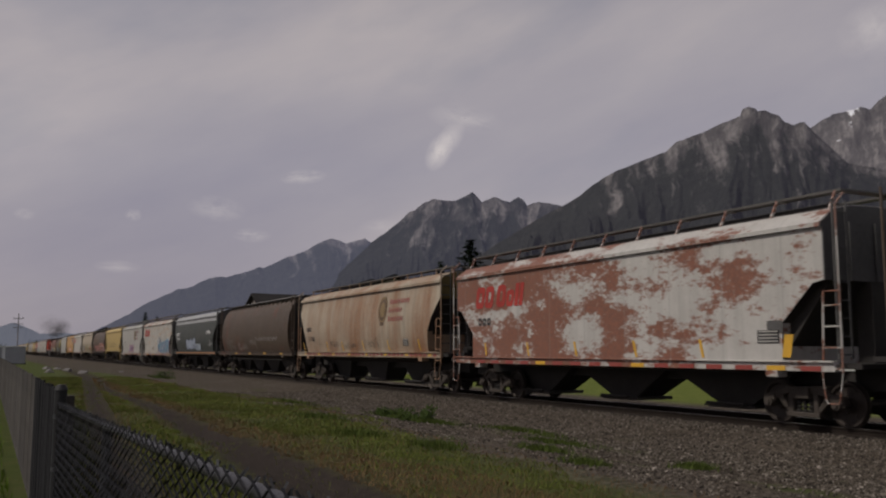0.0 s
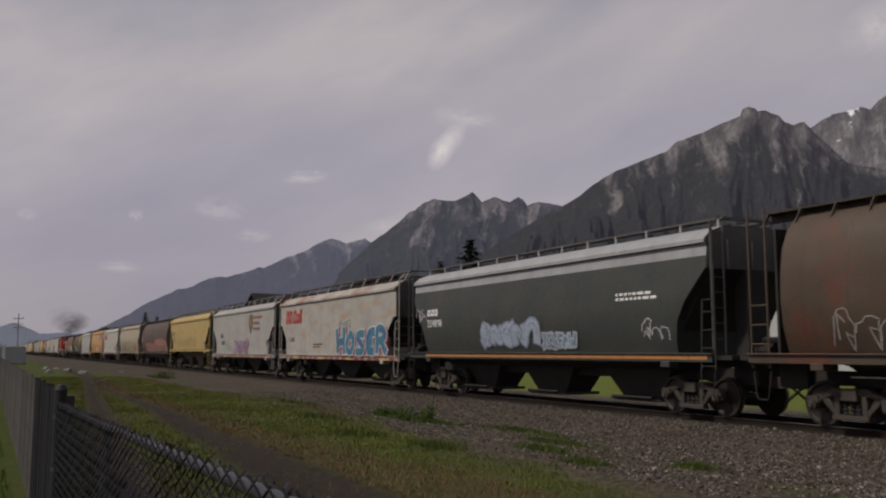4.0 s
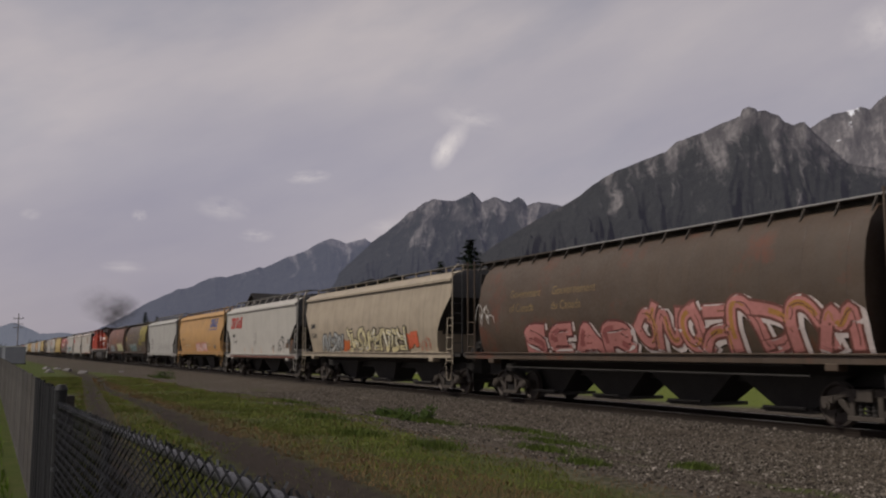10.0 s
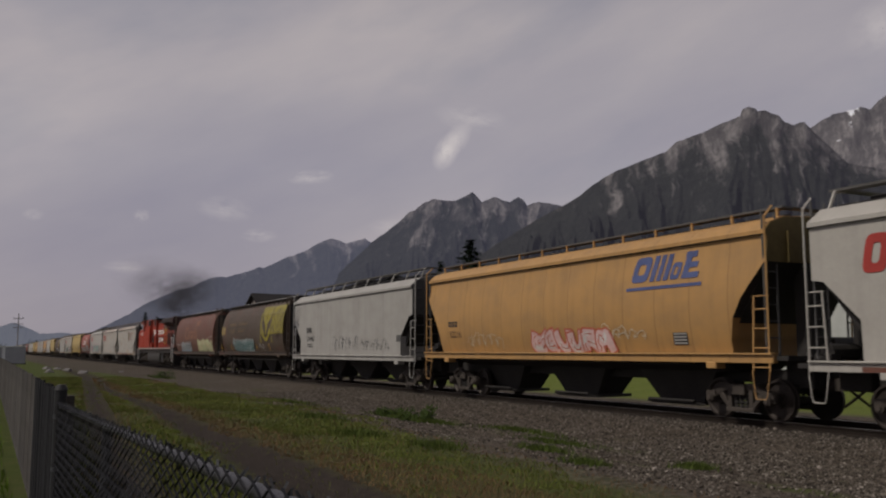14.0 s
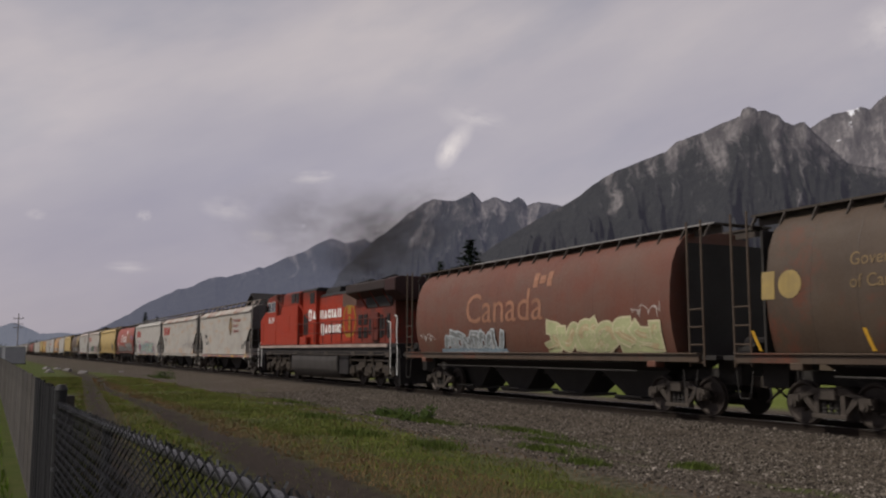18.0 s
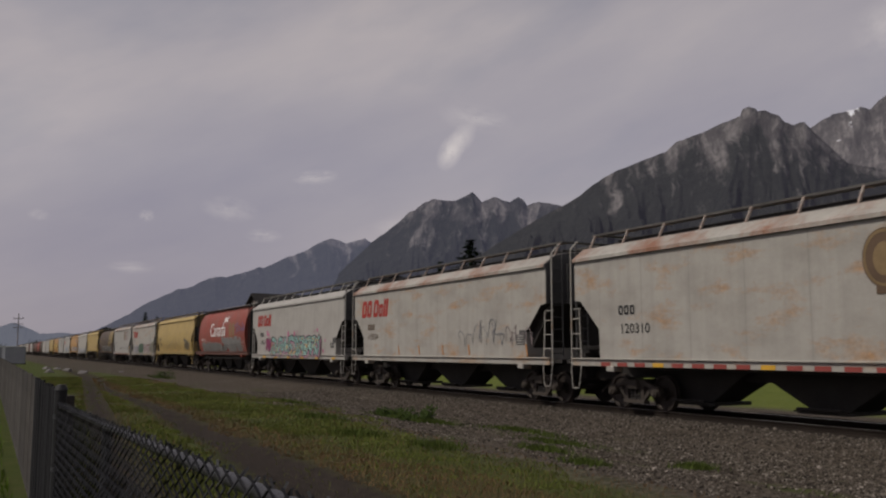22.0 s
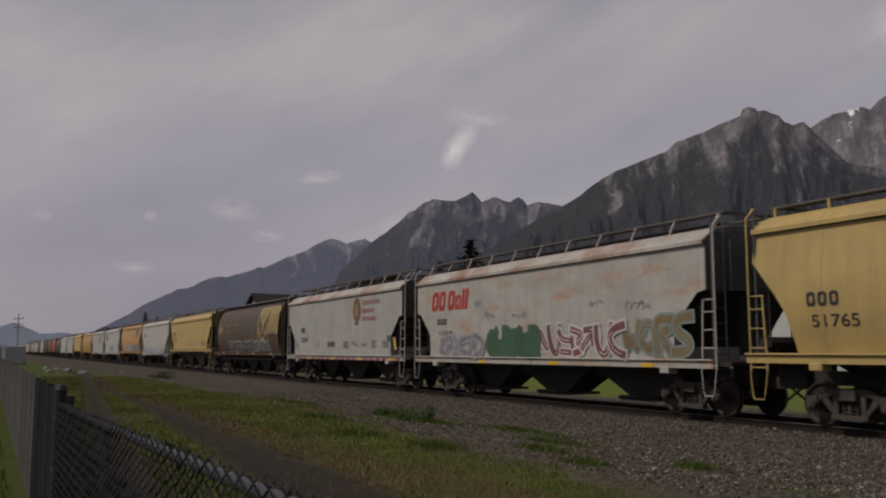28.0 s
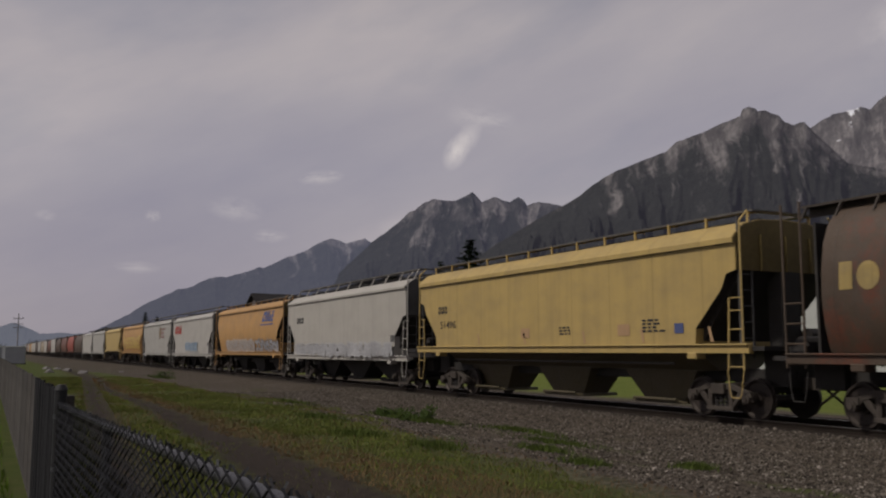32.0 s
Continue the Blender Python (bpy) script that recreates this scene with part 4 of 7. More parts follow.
def hopper_car(k, kind, paint, label, roof=None, under="black", ends=None, reflectors=None, hoppers=None, far=False):
    """A covered grain hopper between two couplings. Local y runs along the train, the camera is on the -x side."""
    y0, y1 = CUTS[k], CUTS[k + 1]
    length = y1 - y0
    lq = round(length * 2) / 2
    car = thing("grain_hopper_car", label, "railway car", "cars of the freight train")
    CARS.append((car, (y0 + y1) / 2))
    body_len = lq - SHORT[kind]
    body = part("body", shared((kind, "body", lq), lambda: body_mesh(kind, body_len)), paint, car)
    z_s = SECTIONS[kind][0][1]
    if kind != "barrel":
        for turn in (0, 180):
            part("end_sheet", shared((kind, "end", lq), lambda: end_mesh(kind, body_len)), M["end_yellow"] if paint in (M["yellow"], M["orange"], M["tan"]) else M["end_grey"], car, "end wall with its shade put into the dark colour", pose(0, 0, 0, 0, 0, turn))
    if roof is not None:
        part("roof", shared((kind, "roof", lq), lambda: roof_mesh(kind, body_len)), roof, car, "lighter painted roof and upper side")
    # side sill, centre sill, platforms
    half = length / 2
    for turn in (0, 180):
        part("side_sill", shared((kind, "sill", lq), lambda: Mesh().box(-1.6, -1.46, -lq / 2 + 0.55, lq / 2 - 0.55, z_s - 0.06, z_s + 0.16).box(-1.66, -1.6, -lq / 2 + 0.55, lq / 2 - 0.55, z_s + 0.12, z_s + 0.16).done("side_sill", bevel=0.008)),
             (M["brown_red"] if paint is M["red"] else M["brown"]) if kind == "barrel" else paint, car, m=pose(0, 0, 0, 0, 0, turn))
    part("centre_sill", shared(("centre", lq), lambda: Mesh().box(-0.32, 0.32, -lq / 2 + 0.7, lq / 2 - 0.7, 0.82, 1.12).done("centre_sill")), M["black"], car)

    def platform():
        m = Mesh().box(-1.5, 1.5, -0.5, 0.5, z_s + 0.0, z_s + 0.1)
        m.box(-0.5, 0.5, -0.45, 0.3, 0.75, z_s)
        m.rod((-1.2, 0.0, z_s + 0.35), (-0.4, 0.0, z_s + 0.35), 0.17, 12)
        m.box(-1.35, -1.05, -0.2, 0.2, z_s + 0.1, z_s + 0.3)
        return m.done("end_platform")
    for s in (-1, 1):
        e = s * (half - 0.62)
        part("end_platform", shared((kind, "platform"), platform), M["black"], car, m=pose(0, e, 0, 0, 0, 0 if s > 0 else 180))
        part("coupler", shared("coupler", coupler_mesh), M["steel"], car, m=pose(0, s * half, 0, 0, 0, 0 if s > 0 else 180))
        truck_parts(car, s * (half - 2.25), WHEELS if not far else [])
    # hopper chutes
    n = hoppers or (4 if kind == "barrel" else 3)
    span = length - (5.2 if kind == "barrel" else 4.7)
    pitch = span / n
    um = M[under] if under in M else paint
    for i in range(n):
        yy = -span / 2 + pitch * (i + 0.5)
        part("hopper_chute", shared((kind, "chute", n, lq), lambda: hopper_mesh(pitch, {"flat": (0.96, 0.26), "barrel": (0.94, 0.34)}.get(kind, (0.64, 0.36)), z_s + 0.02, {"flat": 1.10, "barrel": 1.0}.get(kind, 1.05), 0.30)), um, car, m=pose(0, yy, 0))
    for turn in (0, 180):
        part("slope_sheet", shared((kind, "slope", lq), lambda: slope_mesh(kind, lq, span)), M["black"], car, m=pose(0, 0, 0, 0, 0, turn))
        if kind == "barrel":
            part("end_bulkhead", shared(("bulkhead", lq), lambda: bulkhead_mesh(lq)), M["black"], car, m=pose(0, 0, 0, 0, 0, turn))
    # roof walk and its posts
    walk_z = {"flat": 4.87, "straight": 4.77, "round": 4.74, "barrel": 4.63}[kind]
    dx = {"flat": 0.80, "straight": 0.85, "round": 0.75, "barrel": 0.80}[kind]
    wl = body_len + (1.9 if kind == "barrel" else 0.0)
    board = M["steel"] if kind == "barrel" else M["grating"]

    def walkway():
        m = Mesh()
        for s in (-1, 1):
            m.box(s * dx - 0.16, s * dx + 0.16, -wl / 2, wl / 2, walk_z - 0.02, walk_z + 0.03)
            m.box(s * (dx - 0.1) - 0.02, s * (dx - 0.1) + 0.02, -wl / 2, wl / 2, 4.42, 4.60)
        for s in (-1, 1):
            m.box(-dx, dx, s * wl / 2 - 0.15 - 0.15 * s, s * wl / 2 + 0.15 - 0.15 * s, walk_z, walk_z + 0.03)
        return m.done("running_board")
    part("running_board", shared((kind, "walkway", lq), walkway), board, car, "steel running board on the roof")
    if kind == "barrel":
        # a pale strip for the light caught along the board's outer edge
        part("board_edge_glint", shared(("board_edge_glint", lq), lambda: Mesh().box(-dx - 0.175, -dx - 0.162, -wl / 2, wl * 0.22, walk_z, walk_z + 0.035).done("board_edge_glint")), M["edge"], car, "pale strip painted as the highlight on the running board's edge")
        part("train_line", shared(("train_line", lq), lambda: Mesh().rod((-1.42, -lq / 2 + 3.0, 1.04), (-1.42, lq / 2 - 3.0, 1.04), 0.022).done("train_line")), M["black"], car)
    part("hatch_cover", shared((kind, "hatch", lq), lambda: Mesh().box(-0.50, 0.50, -body_len / 2 + 0.6, body_len / 2 - 0.6, 4.50, {"flat": 4.73, "barrel": 4.61}.get(kind, 4.64)).done("hatch", bevel=0.03)), M["black"], car)
    n_post = {"flat": 11, "barrel": 20}.get(kind, 13)
    post_mat = board if kind == "barrel" else paint if roof is None else roof

    def post():
        if kind in ("round", "straight"):
            x = dx + 0.15
            return Mesh().box(-x - 0.025, -x + 0.025, -0.028, 0.028, 4.42, walk_z).box(-x - 0.03, -dx + 0.14, -0.02, 0.02, walk_z - 0.04, walk_z - 0.002).done("walkway_bracket")
        if kind == "flat":
            x = dx + 0.16
            return Mesh().slab([(-x - 0.26, 4.40), (-x - 0.20, 4.40), (-x + 0.03, walk_z - 0.04), (-dx + 0.14, walk_z - 0.04), (-dx + 0.14, walk_z - 0.002), (-x - 0.01, walk_z - 0.002)], 1, -0.022, 0.022).done("walkway_bracket")
        return Mesh().slab([(-1.10, 4.34), (-1.18, 4.30), (-dx - 0.18, walk_z), (-dx + 0.1, walk_z), (-dx + 0.1, walk_z - 0.05), (-dx - 0.12, walk_z - 0.05)], 1, -0.018, 0.018).done("walkway_bracket")
    for i in range(n_post if not far else 0):
        for turn in (0, 180):
            part("walkway_bracket", shared((kind, "post"), post), post_mat, car, m=pose(0, (i / (n_post - 1) - 0.5) * (wl - 0.3), 0, 0, 0, turn))
    # ladders at the four corners and up the ends
    lm = paint if ends is None else ends
    for s in (-1, 1):
        for q in (-1, 1):
            if kind == "barrel":
                part("ladder", shared("tall_ladder", lambda: ladder_mesh(1.2, 4.66, 0.48, 0.42, 0.02, last=2.7)), M["brown"] if paint is not M["red"] else M["black"], car, m=pose(q * 1.5, s * (half - 0.72), 0))
            else:
                part("ladder", shared("side_ladder", lambda: ladder_mesh(1.12, 2.75, 0.46, 0.42, outer=4.72)), lm, car, "side ladder", m=pose(q * 1.58, s * (half - SHORT[kind] / 2 - 0.02), 0) @ Matrix.Diagonal((-q, s, 1, 1)))
                # end ladders share the shaded grey of the end walls
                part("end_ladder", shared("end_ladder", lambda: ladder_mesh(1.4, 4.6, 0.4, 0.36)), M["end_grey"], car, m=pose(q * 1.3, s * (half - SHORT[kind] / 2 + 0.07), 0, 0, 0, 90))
        part("grab_iron", shared("grab", lambda: Mesh().path([(-1.60, -0.24, 1.12), (-1.62, -0.17, 0.62), (-1.62, -0.13, 0.52), (-1.62, 0.13, 0.52), (-1.62, 0.17, 0.62), (-1.60, 0.24, 1.12)], 0.014).done("step")), M["black"] if kind == "barrel" else lm, car, m=pose(0, s * (half - (SHORT[kind] / 2 + 0.02 if kind != "barrel" else 0.85)), 0))
        part("jacking_pad", shared((kind, "pad"), lambda: Mesh().box(-1.62, -1.3, -0.16, 0.16, z_s - 0.20, z_s - 0.04).done("pad", bevel=0.02)), paint, car, m=pose(0, s * (half - 2.25), 0))
    if kind == "flat":
        mark("stencil_board", "flat", *bars([(-body_len / 2 + 1.50, -body_len / 2 + 1.08, 1.93, 2.2, 0)]), M["end_grey"], car, "small dark stencil board")
    part("brake_pipe", shared(("pipe", lq), lambda: Mesh().rod((-1.35, -lq / 2 + 3.2, z_s - 0.1), (-1.35, lq / 2 - 3.2, z_s - 0.1), 0.03).done("pipe")), M["black"], car)
    # the superstructure sits a little behind the middle between the couplings
    for ob in car.children:
        if ob.name.split(".")[0] not in ("truck", "coupler", "centre_sill"):
            ob.location.y += 0.32
    if reflectors:
        pitch_r, wide, mat, z_r = reflectors
        plate = shared(("reflector", wide), lambda: Mesh().box(-1.612, -1.601, -wide / 2, wide / 2, 0, 0.1).done("reflector"))
        for i in range(int((length - 2.2) / pitch_r) if not far else 0):
            part("reflector", plate, M["amber"] if mat is M["red_tape"] and i % 5 == 1 else mat, car, m=pose(0, -(length - 2.2) / 2 + (i + 0.5) * pitch_r, z_s + z_r))
    return car


def roof_mesh(kind, length):
    """A second skin over the top quarter of the shell, a little proud."""
    s = [(w_ + 0.008, z + 0.004) for w_, z in SECTIONS[kind] if z > 3.75]
    h = length / 2 + 0.004
    rings = [[(-a, y, z) for a, z in s] + [(a, y, z) for a, z in reversed(s)] for y in (-h, h)]
    return Mesh().loft(rings, closed=False, caps=False).done("roof_skin", smooth=True)


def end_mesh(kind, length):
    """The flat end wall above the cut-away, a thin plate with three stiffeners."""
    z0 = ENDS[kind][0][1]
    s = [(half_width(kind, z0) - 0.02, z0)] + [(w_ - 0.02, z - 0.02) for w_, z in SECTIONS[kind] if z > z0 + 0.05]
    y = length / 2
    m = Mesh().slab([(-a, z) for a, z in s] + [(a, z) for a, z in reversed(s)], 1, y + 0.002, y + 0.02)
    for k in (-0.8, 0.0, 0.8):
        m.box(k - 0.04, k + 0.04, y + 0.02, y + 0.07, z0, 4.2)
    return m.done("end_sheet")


def slope_mesh(kind, length, span):
    """The inclined end sheet from the outer hopper up under the car's end, with a stub wall to the platform."""
    z_s = SECTIONS[kind][0][1]
    h = length / 2 - SHORT[kind] / 2
    top = ENDS[kind][0][1] if kind != "barrel" else 2.6
    m = Mesh().slab([(span / 2 + 0.1, z_s + 0.05), (h - 0.05, top), (h - 0.05, top + 0.05), (span / 2 - 0.6, z_s + 0.6)], 0, -1.35, 1.35)
    m.box(-0.3, 0.3, h - 0.3, h + 0.1, z_s, top)
    return m.done("slope_sheet")


def bulkhead_mesh(length):
    h = length / 2 - SHORT["barrel"] / 2
    return Mesh().box(-1.3, 1.3, h + 0.32, h + 0.38, 1.4, 4.2).done("end_bulkhead")

# ---- the cars, one by one ----
RED, GOLD, BLACK = M["red_tape"], M["gold_mark"], M["black_mark"]


def number(car, kind, text, y0, y1, z0, z1, mat=None):
    letters(text, kind, y0, z0, z1 - z0, mat or BLACK, car, "car_number", wide=y0 - y1)


def code_bar(car, kind, y0, y1, z0, z1, mat=None):
    """The short owner's code as three plain hoops."""
    w3 = (y0 - y1) / 3
    mark("owner_code", kind, *gather([hoop(y0 - i * w3, y0 - (i + 0.78) * w3, z0, z1, 0.24 * w3, 0.0, z0) for i in range(3)]), mat or BLACK, car)


def scribble(car, kind, y0, y1, z0, z1, col, seed):
    graffiti(car, kind, y0, y1, z0, z1, None, col, seed, "scribble")


def panel(car, kind, y0, y1, z0, z1, mat=None):
    if mat is not None:
        mark("stencil_panel", kind, *bars([(y0, y1, z0, z1, 0)]), mat, car, "small stencil panel")
        return
    t, h = 0.03, (z1 - z0) / 4
    box = mark("stencil_panel", kind, *bars([(y0, y1, z0, z1, 0)]), BLACK, car, "small dark stencil panel with pale rows")
    rows = [(y0 - t, y1 + t, z0 + h * (i + 0.35), z0 + h * (i + 0.8), 0) for i in range(4)]
    mark("stencil_row", kind, *bars(rows), M["tank"] if h < 0.05 else M["white_cool"], box, off=0.017)["kind"] = "stuff"


def ticks(car, kind, ys, mat, z0=None, high=0.36):
    """Short slanting reflector strips above the sill."""
    z0 = z0 or SECTIONS[kind][0][1] + 0.2
    for y in ys:
        mark("side_strip", kind, *bars([(y, y - 0.09, z0, z0 + high, -0.25)], 3), mat, car)


def bilingual(car, y):
    """Faded gold words in two languages on the upper side."""
    for word, dy, z, wd in (("Government", 0.0, 3.22, 1.75), ("of Canada", 0.0, 2.78, 1.4), ("Gouvernement", 2.35, 3.22, 2.15), ("du Canada", 2.35, 2.78, 1.5)):
        letters(word, "barrel", y - dy, z, 0.27, M["brown_gold"], car, "lettering", "faded gold lettering", wide=wd)


rust_wash = car_paint("thin_rust_wash", (0.40, 0.25, 0.13), grime=0.3, seed=31)
hopper_car(0, "barrel", M["brown"], "Dark brown cylindrical grain hopper car leaving ahead")

c = hopper_car(1, "flat", M["rusty"], "White grain hopper car with large rust patches and red lettering", reflectors=(0.9, 0.5, RED, -0.05))
rail_logo(c, "flat", 6.8, 3.7, 2.98, 3.7)
code_bar(c, "flat", 6.6, 5.7, 2.4, 2.65)
panel(c, "flat", -5.7, -6.3, 1.72, 2.0)
ticks(c, "flat", (6.1, 3.5, 1.0, -1.6, -4.0), M["amber"], high=0.42)
mark("side_strip", "flat", *bars([(-6.35, -6.58, 1.42, 1.9, 0.2)]), M["amber"], c, "yellow corner patch")

c = hopper_car(2, "round", M["tan"], "Tan rust-stained grain hopper car with round emblem", reflectors=(0.42, 0.24, RED, 0.0))
shield_logo(c, "round", -2.65, 3.3, -3.3, -5.2, RED, M["brown_gold"])
number(c, "round", "121762", 7.13, 6.06, 2.05, 2.28)
code_bar(c, "round", 7.28, 6.56, 2.54, 2.75)
panel(c, "round", -4.7, -5.2, 1.76, 2.04)
scribble(c, "round", 3.9, 2.7, 1.68, 2.05, (0.12, 0.10, 0.08), 21)
scribble(c, "round", 1.9, 0.5, 1.63, 2.07, (0.10, 0.085, 0.07), 22)
scribble(c, "round", -0.9, -2.2, 1.6, 2.2, (0.10, 0.085, 0.07), 23)
ticks(c, "round", (7.9, 4.3, 2.2, -0.4, -3.2, -6.2), M["amber"], high=0.45)

c = hopper_car(3, "barrel", M["brown"], "Dark brown cylindrical grain hopper car with white scribbles", reflectors=(3.4, 0.45, M["amber"], 0.0))
scribble(c, "barrel", 6.9, 4.7, 1.5, 2.4, (0.30, 0.28, 0.26), 31)
scribble(c, "barrel", 3.8, 1.5, 1.5, 2.06, (0.34, 0.32, 0.30), 32)
scribble(c, "barrel", 0.8, -0.6, 1.8, 2.4, (0.30, 0.28, 0.26), 33)
line = [(-0.9, 1.5), (-0.55, 1.85), (-0.5, 2.2), (-0.8, 2.4), (-1.1, 2.3)]
for i in range(7):
    line += [(-1.3 - 0.62 * i, 2.12), (-1.5 - 0.62 * i, 2.36), (-1.75 - 0.62 * i, 2.34)]
mark("graffiti", "barrel", *ribbon(rounded(line, 2), 0.05), spray((0.26, 0.25, 0.24)), c, "pale sprayed outline like a cloud")

c = hopper_car(4, "round", M["green"], "Dark green grain hopper car with a pale grey top", roof=M["grey_top"], ends=M["black"], reflectors=(0.62, 0.60, M["orange_tape"], 0.0))
code_bar(c, "round", 7.0, 6.1, 2.85, 3.1, M["white_mark"])
number(c, "round", "354898", 7.0, 5.8, 2.45, 2.72, M["white_mark"])
graffiti(c, "round", 2.9, -0.6, 1.55, 2.6, (0.30, 0.34, 0.42), (0.18, 0.21, 0.27), 41, "bubble")
graffiti(c, "round", -0.8, -2.5, 1.6, 2.1, (0.12, 0.18, 0.26), (0.35, 0.38, 0.42), 42, "wild")
scribble(c, "round", -5.4, -6.5, 1.8, 2.4, (0.5, 0.5, 0.5), 43)
scribble(c, "round", 8.0, 7.0, 2.6, 3.3, (0.45, 0.45, 0.45), 44)
small_print(c, "round", -4.4, 3.0, M["white_mark"], 2, 1.8, 4)

c = hopper_car(5, "flat", M["white_old"], "White grain hopper car with red lettering and blue graffiti", roof=M["roof_rust"], reflectors=(0.8, 0.5, RED, -0.05))
rail_logo(c, "flat", 7.4, 4.5, 3.02, 3.76)
number(c, "flat", "115303", 6.9, 5.7, 2.05, 2.3, M["brown_mark"])
graffiti(c, "flat", -0.8, -6.9, 1.20, 2.72, (0.042, 0.15, 0.215), (0.40, 0.42, 0.44), 51, "wild", extra=(0.055, 0.085, 0.19), word="HOSER", back=(0.22, 0.03, 0.05))
scribble(c, "flat", -0.9, -2.6, 2.4, 3.1, (0.10, 0.10, 0.11), 53)
small_print(c, "flat", 2.6, 1.85, M["brown_mark"], 2, 1.5, 5)

c = hopper_car(6, "flat", M["white_cool"], "White grain hopper car with round emblem and purple graffiti", reflectors=(0.7, 0.4, RED, -0.05))
shield_logo(c, "flat", -2.35, 3.35, -3.0, -4.9, RED, M["brown_gold"])
number(c, "flat", "120248", 5.62, 4.44, 1.97, 2.24)
code_bar(c, "flat", 5.67, 4.96, 2.46, 2.72)
scribble(c, "flat", 4.1, 2.5, 1.4, 2.2, (0.22, 0.22, 0.23), 61)
graffiti(c, "flat", 1.65, -1.9, 1.36, 2.3, (0.17, 0.21, 0.33), (0.30, 0.06, 0.08), 62, "wild", extra=(0.45, 0.45, 0.5))
panel(c, "flat", -6.2, -6.7, 1.7, 2.0)

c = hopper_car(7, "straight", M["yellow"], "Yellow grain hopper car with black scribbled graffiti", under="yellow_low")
code_bar(c, "straight", 7.25, 6.32, 2.92, 3.22)
number(c, "straight", "51956", 7.13, 5.74, 2.32, 2.62)
for q, (a, b) in enumerate(((4.7, 2.9), (2.8, -0.6), (-0.9, -3.0))):
    scribble(c, "straight", a, b, 1.72, 2.8, (0.045, 0.04, 0.035), 71 + q)
panel(c, "straight", -5.93, -6.31, 1.99, 2.26, M["blue_mark"])
panel(c, "straight", 5.2, 4.9, 2.6, 2.85, rust_wash)
scribble(c, "straight", 5.3, 4.3, 1.75, 2.1, (0.40, 0.18, 0.08), 75)

c = hopper_car(8, "barrel", M["brown"], "Brown cylindrical grain hopper car with large pink graffiti")
graffiti(c, "barrel", 5.1, -0.3, 1.36, 2.45, (0.36, 0.15, 0.135), (0.10, 0.03, 0.028), 81, "wild", extra=(0.22, 0.07, 0.065), word="SEAR", back=(0.46, 0.40, 0.38))
graffiti(c, "barrel", -0.4, -7.0, 1.36, 2.80, (0.36, 0.15, 0.135), (0.12, 0.045, 0.035), 83, "wild", extra=(0.30, 0.15, 0.04), back=(0.46, 0.40, 0.38))
scribble(c, "barrel", 8.0, 6.7, 2.35, 3.2, (0.45, 0.43, 0.40), 82)
bilingual(c, 5.8)

c = hopper_car(9, "round", M["beige"], "Beige grain hopper car with yellow and white graffiti", ends=M["beige"])
code_bar(c, "round", 7.5, 6.77, 2.68, 2.92)
number(c, "round", "52202", 7.4, 6.55, 2.21, 2.44)
graffiti(c, "round", 5.7, 2.9, 1.42, 2.45, (0.30, 0.31, 0.30), (0.05, 0.05, 0.05), 91, "wild", extra=(0.45, 0.45, 0.43))
graffiti(c, "round", 3.0, 2.2, 1.5, 2.1, (0.50, 0.12, 0.03), (0.42, 0.12, 0.04), 92, "bubble")
graffiti(c, "round", 2.3, -4.2, 1.42, 2.6, (0.48, 0.42, 0.24), (0.07, 0.06, 0.045), 93, "wild", extra=(0.52, 0.50, 0.45))
graffiti(c, "round", -4.1, -5.2, 1.6, 2.3, (0.48, 0.10, 0.05), (0.40, 0.10, 0.04), 94, "bubble")
scribble(c, "round", -5.2, -6.4, 1.5, 2.2, (0.40, 0.10, 0.05), 95)
panel(c, "round", -4.8, -5.2, 1.8, 2.1)

c = hopper_car(10, "flat", M["white_clean"], "White grain hopper car with red lettering and thin graffiti", reflectors=(0.8, 0.78, M["brown_red"], -0.05))
rail_logo(c, "flat", 6.95, 4.0, 3.03, 3.78)
number(c, "flat", "116167", 6.24, 5.16, 2.05, 2.26)
code_bar(c, "flat", 6.4, 5.75, 2.45, 2.66)
mark("round_doodle", "flat", *disc(0.68, 2.27, 0.40, 0.37, 0.93), BLACK, c, "thin drawn circle with simple marks")
mark("round_doodle_marks", "flat", *gather([ribbon([(0.9, 2.2), (0.68, 2.05), (0.45, 2.2)], 0.03), ribbon([(0.82, 2.42), (0.82, 2.34)], 0.04), ribbon([(0.55, 2.42), (0.55, 2.34)], 0.04)]), BLACK, c)
scribble(c, "flat", -2.8, -3.5, 1.58, 1.95, (0.08, 0.08, 0.08), 101)
shell = [ribbon([(-4.3, 1.55), (-4.25, 1.9), (-4.6, 2.2), (-5.0, 2.15), (-5.1, 1.8), (-4.8, 1.6)], 0.05), ribbon([(-4.75, 2.2), (-4.95, 2.42), (-5.3, 2.3), (-5.42, 1.9), (-5.35, 1.5)], 0.05),
         ribbon([(-4.3, 1.8), (-4.6, 1.9), (-4.8, 1.75)], 0.07), ribbon([(-5.05, 2.3), (-5.4, 2.2)], 0.06), ribbon([(-5.1, 2.1), (-5.42, 2.0)], 0.06), ribbon([(-4.45, 1.5), (-4.5, 1.75)], 0.05), ribbon([(-4.75, 1.5), (-4.7, 1.72)], 0.05)]
mark("graffiti", "flat", *gather(shell), BLACK, c, "black line drawing of a rounded shell")
panel(c, "flat", -5.7, -6.3, 1.7, 2.0, M["brown_mark"])
ticks(c, "flat", (3.2, 1.3, -0.7, -3.3), M["orange_tape"])
mark("side_strip", "flat", *bars([(-6.6, -6.68, 1.5, 2.2, 0.35)]), M["orange_tape"], c)

